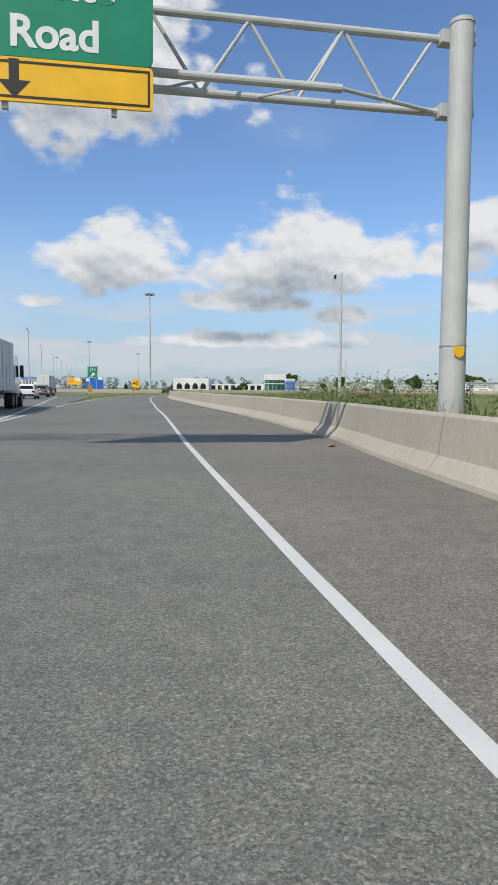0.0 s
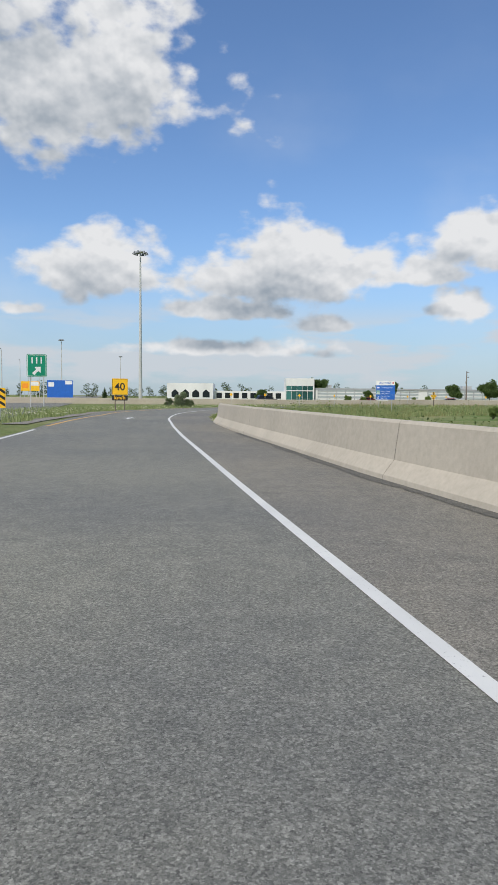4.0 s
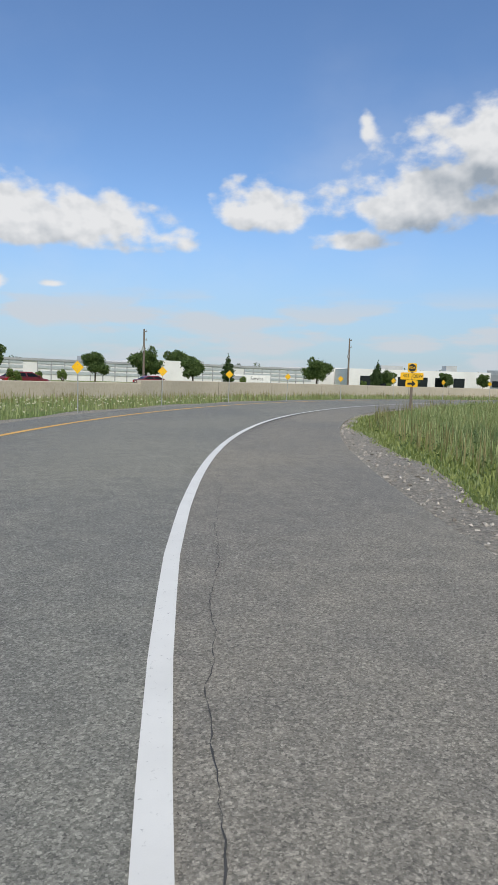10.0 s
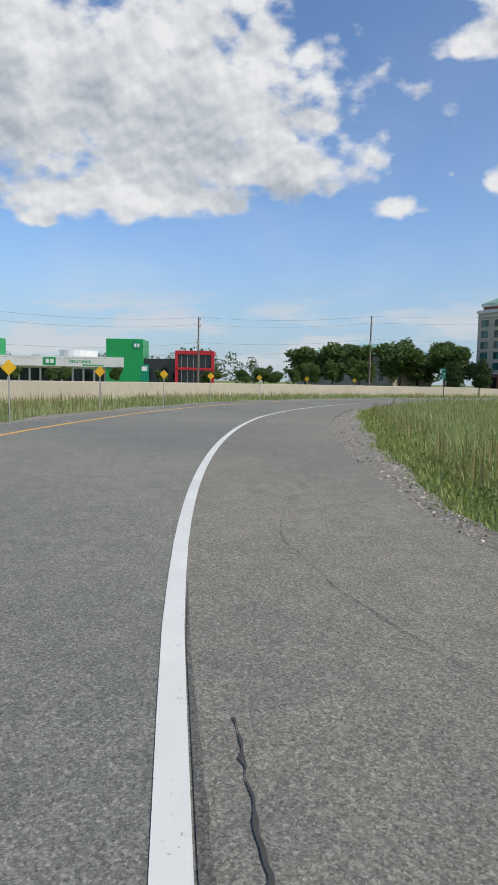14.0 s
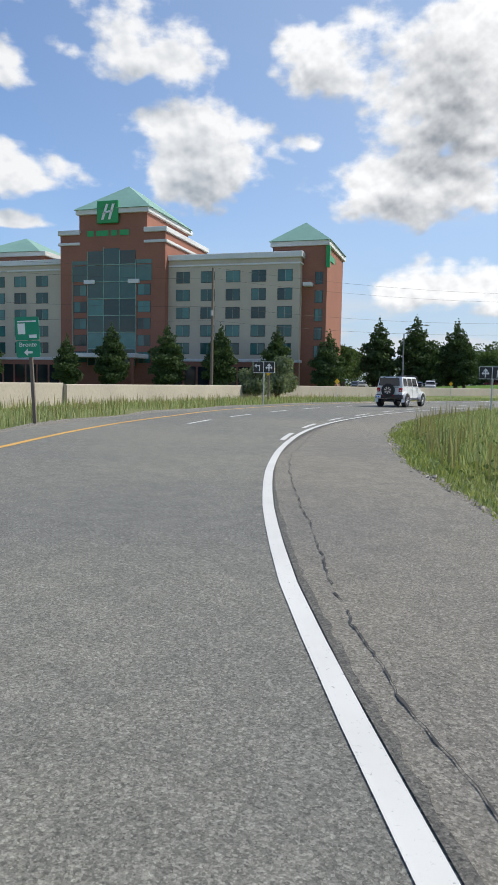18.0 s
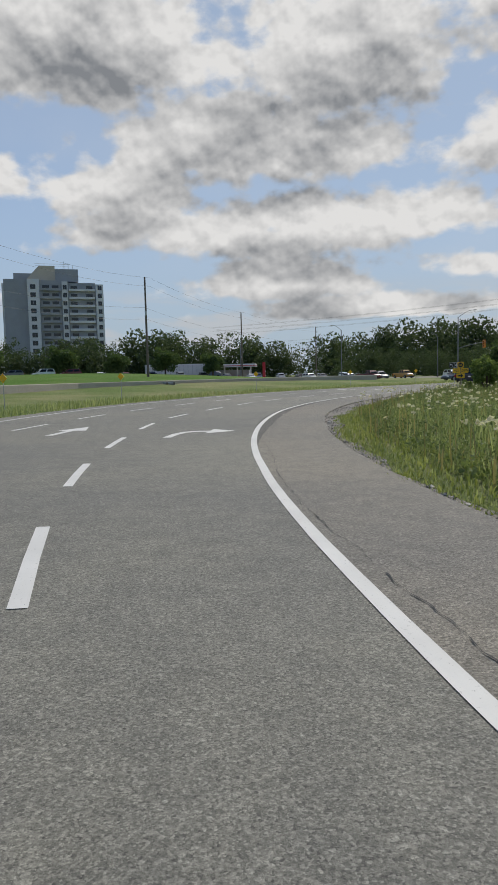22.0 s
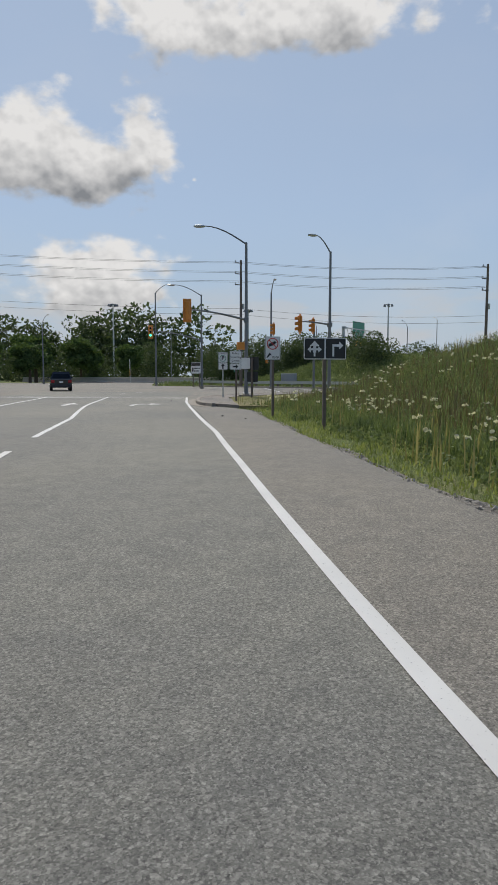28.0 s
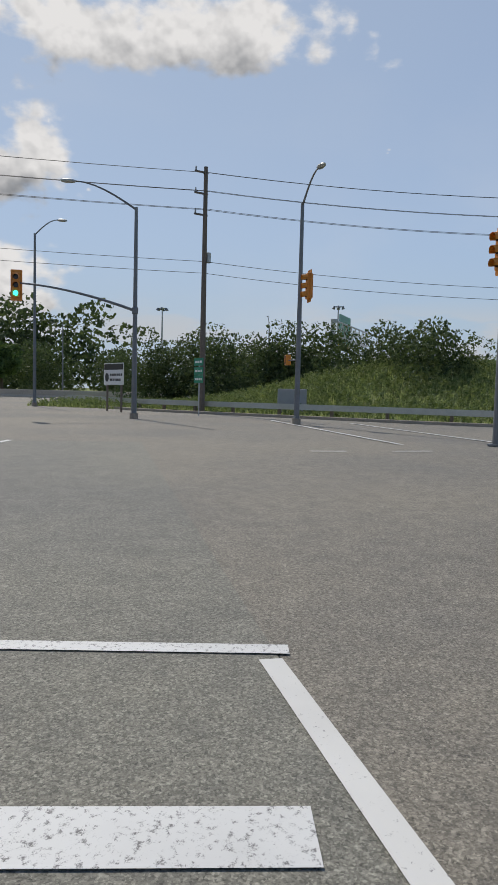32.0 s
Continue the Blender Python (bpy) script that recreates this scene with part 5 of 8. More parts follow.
    part("tailgate_gap", boxes((-0.56, -2.115, 0.72, -0.55, -2.098, 1.2), (0.56, -2.115, 0.72, 0.57, -2.098, 1.2), (-0.56, -2.115, 1.19, 0.57, -2.098, 1.2)), TRIM_BLACK, t)
    for z in (0.85, 1.12):
        part("tailgate_hinge", boxes((0.38, -2.13, z - 0.035, 0.66, -2.1, z + 0.035), bevel=0.008), P, t)
    part("gate_handle", boxes((-0.48, -2.13, 0.88, -0.42, -2.1, 1.12), bevel=0.008), TRIM_BLACK, t)
    part("rear_bumper", boxes((-0.86, -2.26, 0.52, 0.86, -2.02, 0.76), bevel=0.04), TRIM_BLACK, t)
    part("front_bumper", boxes((-0.85, 2.0, 0.5, 0.85, 2.22, 0.72), bevel=0.04), TRIM_BLACK, t)
    part("muffler", bar((-0.5, -1.95, 0.42), (0.3, -1.95, 0.42), 0.09, sides=10), TRIM_BLACK, t)
    part("axle", bar((-0.7, -1.5, 0.41), (0.7, -1.5, 0.41), 0.06), TRIM_BLACK, t)
    part("underbody", boxes((-0.68, -1.9, 0.45, 0.68, 1.9, 0.56)), TRIM_BLACK, t)
    plate_ = part("number_plate", boxes((-0.82, -2.275, 0.56, -0.5, -2.262, 0.72)), SIGN_WHITE, t)
    bars_of_text(plate_, -0.8, -0.52, 0.635, 0.06, SIGN_BLUE, -2.276, seed=3)
    sp = part("spare_wheel", bar((-0.05, -2.12, 1.02), (-0.05, -2.2, 1.02), 0.2, sides=14), TRIM_BLACK, t)
    bm = bmesh.new()
    R, c = 0.4, (-0.05, 1.02)
    prof = ((0.24, -2.12), (0.37, -2.12), (R, -2.17), (R, -2.32), (0.37, -2.37), (0.25, -2.37), (0.235, -2.34))
    rings = [[bm.verts.new((c[0] + a * math.cos(2 * math.pi * k / 28), b, c[1] + a * math.sin(2 * math.pi * k / 28))) for k in range(28)] for a, b in prof]
    for u, v in zip(rings, rings[1:]):
        for k in range(28):
            bm.faces.new((u[k], u[(k + 1) % 28], v[(k + 1) % 28], v[k]))
    bmesh.ops.recalc_face_normals(bm, faces=bm.faces[:])
    part("tyre", bm, TYRE, sp)
    bm = bmesh.new()
    tube(bm, (c[0], -2.2, c[1]), (c[0], -2.33, c[1]), 0.235, sides=24)
    part("rim_dish", bm, TRIM_BLACK, sp)
    for k in range(7):
        a = 2 * math.pi * k / 7 + 0.2
        pts = [(c[0] + q * math.cos(a + w), c[1] + q * math.sin(a + w)) for q, w in ((0.08, -0.3), (0.225, -0.22), (0.225, 0.22), (0.08, 0.3))]
        part("spoke", plate(pts, -2.345, -2.33), RIM, sp)
    for k in range(5):
        a = 2 * math.pi * k / 5
        part("wheel_nut", bar((c[0] + 0.06 * math.cos(a), -2.33, c[1] + 0.06 * math.sin(a)), (c[0] + 0.06 * math.cos(a), -2.36, c[1] + 0.06 * math.sin(a)), 0.013, sides=6), CHROME, sp)
    part("aerial", bar((0.82, 1.3, 1.2), (0.84, 1.25, 1.95), 0.006, sides=5), TRIM_BLACK, t)
    return t


boxy_offroader(131.7, 131.7, -77)
x, y, h = at(396, -4.2)
vehicle("suv_car", x, y, h, PAINTS["navy"], "suv", "dark navy mid-size suv on the ramp lane", "cars on the ramp")
x, y, h = at(402, -8.1)
vehicle("suv_car", x, y, h, PAINTS["black"], "suv", "black suv on the ramp lane", "cars on the ramp")
for name, x, y, hd, col, shp, lab in (
        ("sedan_car", 93.5, 32.0, 20, "blue", "sedan", "slate blue sedan waiting at the crossing"),
        ("suv_car", 74.5, 22.5, -125, "red", "suv", "dark red suv driving over the crossing"),
        ("suv_car", 62.5, 17.5, -128, "black", "suv", "black suv driving away over the crossing"),
        ("pickup_truck", 97, -8, 115, "red", "pickup", "dark red pickup truck on the cross road"),
        ("suv_car", 70.2, 9.5, -130, "silver", "suv", "silver suv beyond the crossing"),
        ("suv_car", 80.5, -6.5, 100, "white", "suv", "white suv on the cross road"),
        ("van_car", 92, -20, 110, "grey", "van", "grey minivan on the cross road"),
        ("sedan_car", 97, -28, 110, "silver", "sedan", "silver sedan on the cross road"),
        ("suv_car", 105, -36, 110, "white", "suv", "white boxy suv on the cross road"),
        ("pickup_truck", 85, -26, 110, "gold", "pickup", "orange pickup truck on the cross road"),
        ("sedan_car", -26.8, 128, HEAD, "blue", "sedan", "slate blue sedan in the highway queue"),
        ("suv_car", -24.4, 92, HEAD, "black", "suv", "black suv in the second highway lane"),
        ("van_car", -31, 142, HEAD, "grey", "van", "grey minivan in the highway queue"),
        ("suv_car", -18.8, 84, HEAD, "white", "suv", "white suv in the highway queue"),
        ("suv_car", -20.4, 98.5, HEAD, "grey", "suv", "grey suv in the highway queue"),
        ("sedan_car", -22.5, 113, HEAD, "black", "sedan", "black sedan in the highway queue"),
        ("sedan_car", -33.5, 150, HEAD, "silver", "sedan", "silver sedan in the highway queue"),
        ("suv_car", 14.5, 222, 10, "black", "suv", "black suv on the service road"),
        ("sedan_car", 35, 214, 10, "red", "sedan", "dark red sedan on the service road"),
        ("sedan_car", 58, 226, -12, "red", "sedan", "red sedan on the service road")):
    vehicle(name, x, y, hd, PAINTS[col], shp, lab, "traffic")

# parked cars by the lawn and beside the hotel
rng = random.Random(5)
parked = {}
spots = [(118 + 6.2 * k, -52 + 2.2 * k, 100) for k in range(9)] + [(170 + 3.1 * k, 62 - 1.2 * k, 118) for k in range(8)] + [(160 + 5.5 * k, -28 + 3 * k, 20) for k in range(7)] + [(92 + 6 * k, -62 + 2 * k, 95) for k in range(5)]
for k, (x, y, a) in enumerate(spots):
    col = ("white", "grey", "black", "silver", "blue", "red")[k * 7 % 6]
    shp = ("sedan", "suv", "suv", "sedan", "van")[k * 3 % 5]
    key = (col, shp)
    lab = f"parked {col} {shp} in the car park row"
    x, y = x + rng.uniform(-0.4, 0.4), y + rng.uniform(-0.4, 0.4)
    if key in parked:
        copy_thing(parked[key], pose(x, y, float(ground_height(x, y)) + 0.07, 0, 0, a - 90))
    else:
        parked[key] = vehicle(shp + "_car" if shp != "suv" else "suv_car", x, y, a, PAINTS[col], shp, lab, "parked cars")
        parked[key].matrix_world = pose(x, y, float(ground_height(x, y)) + 0.07, 0, 0, a - 90)


def lorry(x, y, heading, cab_col, label, length=13.0):
    """A tractor with a box trailer, nose along local +y, origin at the trailer's tail."""
    t = thing("lorry", x, y, 0, heading - 90, label, "lorry", "lorries")
    b = part("trailer_box", boxes((-1.28, 0, 1.15, 1.28, length, 4.1), bevel=0.04), WHITE_WALL, t)
    for k in range(int(length / 1.2)):
        for sd in (-1, 1):
            part("side_rib", boxes((sd * 1.28, 0.5 + 1.2 * k, 1.2, sd * 1.3, 0.55 + 1.2 * k, 4.0)), GREY_WALL, b)
    part("door_seam", boxes((-0.012, -0.012, 1.2, 0.012, 0.005, 4.05)), TRIM_BLACK, b)
    for x0 in (-0.95, -0.35, 0.35, 0.95):
        part("lock_rod", bar((x0, -0.04, 1.2), (x0, -0.04, 4.0), 0.02, sides=6), STEEL, b)
    part("underride_guard", boxes((-1.2, 0.02, 0.45, 1.2, 0.1, 0.58), (-0.7, 0.02, 0.5, -0.62, 0.1, 1.15), (0.62, 0.02, 0.5, 0.7, 0.1, 1.15)), TRIM_BLACK, t)
    part("chassis", boxes((-0.5, 0.2, 0.85, 0.5, length + 3.2, 1.15)), TRIM_BLACK, t)
    part("cab", loft([body_section(length + 0.9, 1.2, 0.8, 3.7, 0.2), body_section(length + 2.3, 1.2, 0.7, 3.5, 0.25), body_section(length + 2.9, 1.18, 0.6, 2.2, 0.2), body_section(length + 4.3, 1.0, 0.6, 1.75, 0.2)]), cab_col, t)
    for sd in (-1, 1):
        part("cab_mirror", boxes((sd * 1.25, length + 2.6, 2.0, sd * 1.5, length + 2.7, 2.8), bevel=0.02), TRIM_BLACK, t)
        part("cab_window", boxes((sd * 1.2, length + 1.5, 2.0, sd * 1.215, length + 2.3, 2.7)), GLASS_DARK, t)
        part("tail_lamp", boxes((sd * 0.8, 0.0, 0.95, sd * 1.15, 0.05, 1.08)), TAIL_RED, t)
        for yy in (1.2, 2.5, length - 0.2, length + 1.1, length + 3.5):
            wheel(t, sd * 1.0, yy, 0.5, 0.5, sd, 8)
    return t


x, y, h = at(33, -8.6)
lorry(x, y, HEAD, PAINTS["white"], "white box trailer lorry in the highway queue beside the exit")
lorry(-34.5, 168, HEAD, PAINTS["grey"], "white box trailer lorry further up the highway queue")
lorry(-39.5, 190, HEAD, PAINTS["white"], "tall white trailer lorry in the highway queue")
park = lorry(146, -58, 190, PAINTS["blue"], "parked white lorry with lettering bars below the tower block", 16.0)
park.matrix_world = pose(146, -58, float(ground_height(146, -58)) + 0.07, 0, 0, 100)


# ---- buildings ----
def window_unit(parent, x, z, w, h, y=0.0, glass=None, mullions=1, frame=None, deep=0.12):
    """A window set back in its wall: frame, panes, sill."""
    wn_ = part("window", boxes((x - w / 2 - 0.06, y - 0.03, z - h / 2 - 0.06, x + w / 2 + 0.06, y + 0.02, z - h / 2), (x - w / 2 - 0.06, y - 0.03, z + h / 2, x + w / 2 + 0.06, y + 0.02, z + h / 2 + 0.06),
                               (x - w / 2 - 0.06, y - 0.03, z - h / 2, x - w / 2, y + 0.02, z + h / 2), (x + w / 2, y - 0.03, z - h / 2, x + w / 2 + 0.06, y + 0.02, z + h / 2)), frame or TRIM_BLACK, parent)
    n = mullions + 1
    for k in range(n):
        x0 = x - w / 2 + w * k / n
        part("pane", boxes((x0 + 0.02, y - 0.012, z - h / 2, x0 + w / n - 0.02, y + 0.01, z + h / 2)), glass or GLASS_TEAL, wn_)
    return wn_


def hip_roof(x0, y0, x1, y1, z, rise, ridge=0.35):
    bm = bmesh.new()
    a = [bm.verts.new(p) for p in ((x0, y0, z), (x1, y0, z), (x1, y1, z), (x0, y1, z))]
    cx, cy = (x0 + x1) / 2, (y0 + y1) / 2
    lx, ly = (x1 - x0) / 2, (y1 - y0) / 2
    r = (max(lx - ly, 0) + ridge, 0) if lx >= ly else (0, ly - lx + ridge)
    t0, t1 = bm.verts.new((cx - r[0], cy - r[1], z + rise)), bm.verts.new((cx + r[0], cy + r[1], z + rise))
    if lx >= ly:
        fs = ((a[0], a[1], t1, t0), (a[1], a[2], t1), (a[2], a[3], t0, t1), (a[3], a[0], t0))
    else:
        fs = ((a[0], a[1], t0), (a[1], a[2], t1, t0), (a[2], a[3], t1), (a[3], a[0], t0, t1))
    for f in fs:
        bm.faces.new(f)
    bm.faces.new(a[::-1])
    bmesh.ops.recalc_face_normals(bm, faces=bm.faces[:])
    return bm


def build_hotel():
    h = thing("hotel", 171.1, 95.9, 0, 208, "six-storey hotel of beige stucco and red brick with green roofs", "hotel")
    part("wall", boxes((-54.2, 0, -0.3, -36.5, 15, 19.0), (-19.5, 0, -0.3, 0, 15, 19.0)), BEIGE_WALL, h)
    part("wall", boxes((-36.5, -1.2, -0.3, -19.5, 16, 22.8), (-33.5, -0.9, 22.8, -22.5, 15, 25.6)), BRICK_WALL, h, "red brick middle block")
    part("wall", boxes((-4.3, 1.4, -0.3, 3.5, 14.5, 20.3)), BRICK_WALL, h, "red brick end tower")
    part("wall", boxes((-54, 1.4, -0.3, -41, 14.5, 20.3)), BRICK_WALL, h, "red brick end tower")
    part("plinth", boxes((-54.35, -0.15, -0.3, -36.5, 0, 4.2), (-19.5, -0.15, -0.3, 0.15, 0, 4.2)), BRICK_WALL, h)
    for x0, x1, y0, z0, z1 in ((-54.5, -36.5, -0.3, 18.5, 19.3), (-19.5, 0.35, -0.3, 18.5, 19.3), (-54.4, -36.5, -0.15, 17.6, 17.85), (-19.5, 0.2, -0.15, 17.6, 17.85), (-36.8, -33.2, -1.5, 22.5, 23.2), (-22.8, -19.2, -1.5, 22.5, 23.2),
                           (-36.8, -33.2, -1.4, 21.0, 21.4), (-22.8, -19.2, -1.4, 21.0, 21.4), (-33.9, -22.1, -1.3, 25.4, 26.1), (-54.4, -40.6, 1.1, 20.2, 20.9), (-4.6, 3.8, 1.1, 20.2, 20.9), (-54.4, -36.5, -0.25, 4.1, 4.5), (-19.5, 0.25, -0.25, 4.1, 4.5)):
        y1 = 15.2 if y0 > -1 else 16.1
        part("cornice", boxes((x0, y0, z0, x1, y1, z1), bevel=0.05), WHITE_WALL, h)
    part("roof", hip_roof(-34.2, -1.5, -21.8, 15.4, 26.1, 4.6), COPPER_ROOF, h)
    part("roof", hip_roof(-4.8, 0.9, 4.0, 14.8, 20.9, 3.3), COPPER_ROOF, h)
    part("roof", hip_roof(-54.4, 0.9, -41.5, 14.8, 20.9, 3.3), COPPER_ROOF, h)
    part("roof", boxes((-54, 0.5, 19.3, 0, 14.5, 19.45)), ROOF_GREY, h)
    for k in range(5):
        for r in range(5):
            window_unit(h, -17.2 + 3.78 * k, 16.1 - 2.53 * r, 2.0, 1.5, 0.0)
    for k in range(4):
        for r in range(5):
            window_unit(h, -52.1 + 3.87 * k, 16.1 - 2.53 * r, 2.0, 1.5, 0.0)
    # tall arched glazing of the middle block
    for k in range(5):
        x = -33.2 + 2.6 * k
        top = 20.6 - 0.55 * abs(k - 2) ** 1.8
        for r in range(7):
            z0 = 3.4 + 2.45 * r
            z1 = min(z0 + 2.3, top)
            if z1 - z0 < 0.5:
                continue
            if k in (0, 4) and r < 5:
                window_unit(h, x, z0 + 1.2, 2.0, 1.5, -1.2)
            elif k in (0, 4):
                part("glazing", boxes((x - 1.2, -1.26, z0, x + 1.2, -1.19, z1)), GLASS_TEAL, h)
            else:
                part("glazing", boxes((x - 1.24, -1.26, z0, x + 1.24, -1.19, z1)), GLASS_TEAL, h)
        part("mullion", boxes((x - 1.34, -1.32, 3.2, x - 1.26, -1.2, top)), COPPER_ROOF, h)
    for z in [3.3 + 2.45 * r for r in range(1, 7)]:
        part("mullion", boxes((-31.9, -1.31, z, -24.1, -1.2, z + 0.1)), COPPER_ROOF, h)
    for x0 in (-31.6, -24.4):
        part("capital", boxes((x0 - 0.9, -1.45, 15.3, x0 + 0.9, -1.2, 15.9), bevel=0.04), WHITE_WALL, h)
    s = part("roof_sign", boxes((-30.3, -1.45, 24.0, -26.9, -1.1, 27.2), bevel=0.05), BANK_GREEN, h, "green square roof sign")
    part("sign_mark", plate([(-29.6, 24.5), (-29.2, 24.5), (-28.4, 26.7), (-28.8, 26.7)], -1.5, -1.45), SIGN_WHITE, s)
    part("sign_mark", plate([(-28.5, 24.5), (-28.1, 24.5), (-27.4, 26.7), (-27.8, 26.7)], -1.5, -1.45), SIGN_WHITE, s)
    part("sign_mark", plate([(-29.4, 25.3), (-27.7, 25.6), (-27.6, 25.9), (-29.2, 25.6)], -1.5, -1.45), SIGN_WHITE, s)
    bars_of_text(h, -32.0, -25.2, 22.6, 0.8, BANK_GREEN, -1.26, seed=8)
    part("tower_sign", boxes((3.35, 0.95, 17.2, 3.9, 1.5, 20.1), bevel=0.04), BANK_GREEN, h, "upright green sign on the end tower")
    part("tower_letters", boxes((3.52, 2.0, 18.4, 3.6, 6.5, 19.2)), BANK_GREEN, h)
    for r in range(5):
        window_unit(h, -1.0 + 3.4, 15.8 - 2.53 * r, 1.0, 1.6, 1.4)
    part("tower_cap", boxes((0.4, -0.05, 14.6, 1.6, 1.4, 15.1), bevel=0.03), WHITE_WALL, h)
    for k in range(9):
        part("shop_window", boxes((-18.8 + 2.05 * k, -0.2, 0.6, -17.1 + 2.05 * k, -0.13, 3.4)), GLASS_DARK, h)
    for k in range(8):
        part("shop_window", boxes((-53.5 + 2.05 * k, -0.2, 0.6, -51.8 + 2.05 * k, -0.13, 3.4)), GLASS_DARK, h)
    part("canopy", boxes((-34, -6, 4.4, -22, -1.2, 5.0), bevel=0.05), WHITE_WALL, h)
    for x0 in (-33.4, -22.6):
        part("canopy_column", bar((x0, -5.5, -0.2), (x0, -5.5, 4.4), 0.3, sides=12), BRICK_WALL, h)
    part("vent", bar((-10, 6, 19.4), (-10, 6, 20.3), 0.3, sides=10), STEEL, h)
    part("vent", boxes((-45, 5, 19.4, -42.5, 8, 20.6)), GREY_WALL, h)
    return h


build_hotel()
n = thing("office_building", 246, 150, 0, 205, "distant beige building with a long green roof", "building")
part("wall", boxes((-22, 0, -0.2, 22, 14, 9)), BEIGE_WALL, n)
part("roof", hip_roof(-22.6, -0.6, 22.6, 14.6, 9, 3.2), COPPER_ROOF, n)
for k in range(10):
    for z in (3.0, 6.2):
        window_unit(n, -19 + 4.2 * k, z, 1.5, 1.6)


def build_tower():
    t = thing("apartment_tower", 230, -241, 0, 194, "ten-storey grey and white apartment tower above the trees", "tower block")
    part("wall", boxes((-3.0, 0, -0.2, 8.6, 24, 54), (26.4, 2, -0.2, 47.3, 24, 52)), GREY_WALL, t)
    part("wall", boxes((8.6, -2.2, -0.2, 14.6, 20, 54), (26.0, -1.6, -0.2, 29.0, 18, 53), (43.5, -0.8, -0.2, 47.5, 18, 51.8), (-4.0, 2, -0.2, -3.0, 22, 52)), WHITE_WALL, t, "white upright bays")
    part("wall", boxes((14.6, -0.6, -0.2, 26.0, 22, 53.5), (29.0, 0.6, -0.2, 43.5, 22, 52.6)), GREY_WALL, t)
    part("penthouse", boxes((20, 3, 53.5, 35, 18, 60), (2, 4, 54, 14, 18, 57.6)), GREY_WALL, t)
    part("gable", plate([(8, 53.8), (23, 53.8), (23, 61.5), (15, 61.5)], 2.5, 6), BEIGE_WALL, t)
    for k in range(3):
        part("antenna", bar((28 + 2.2 * k, 6, 60), (28 + 2.2 * k, 6, 64.5 - k), 0.12, sides=6), STEEL, t)
    part("roof_rail", boxes((13, 4, 62.6, 30, 4.12, 62.75), (13, 4, 61.6, 30, 4.12, 61.7)), STEEL, t)
    for f in range(11):
        z = 8.5 + 4.15 * f
        window_unit(t, 11.4, z, 2.6, 2.3, -2.2, GLASS_DARK)
        window_unit(t, 27.5, z, 1.9, 2.2, -1.6, GLASS_DARK)
        window_unit(t, 45.6, z, 1.9, 2.2, -0.8, GLASS_DARK)
        for x0, x1, y in ((15.2, 25.4, -0.6), (29.6, 43.0, 0.6)):
            part("balcony", boxes((x0, y - 1.5, z - 1.9, x1, y, z - 1.65), (x0, y - 1.5, z - 1.65, x1, y - 1.42, z - 0.7)), GREY_WALL if x0 < 20 else WHITE_WALL, t)
            part("balcony_door", boxes((x0 + 1.0, y - 0.03, z - 1.6, x0 + 4.4, y + 0.02, z + 1.0), (x1 - 4.4, y - 0.03, z - 1.6, x1 - 1.0, y + 0.02, z + 1.0)), GLASS_DARK, t)
    part("podium", boxes((10, -8, -0.2, 46, 2, 6), bevel=0.05), WHITE_WALL, t)
    for k in range(9):
        part("podium_window", boxes((11.5 + 3.8 * k, -8.05, 2.5, 14.2 + 3.8 * k, -7.95, 5)), GLASS_DARK, t)
    return t


build_tower()


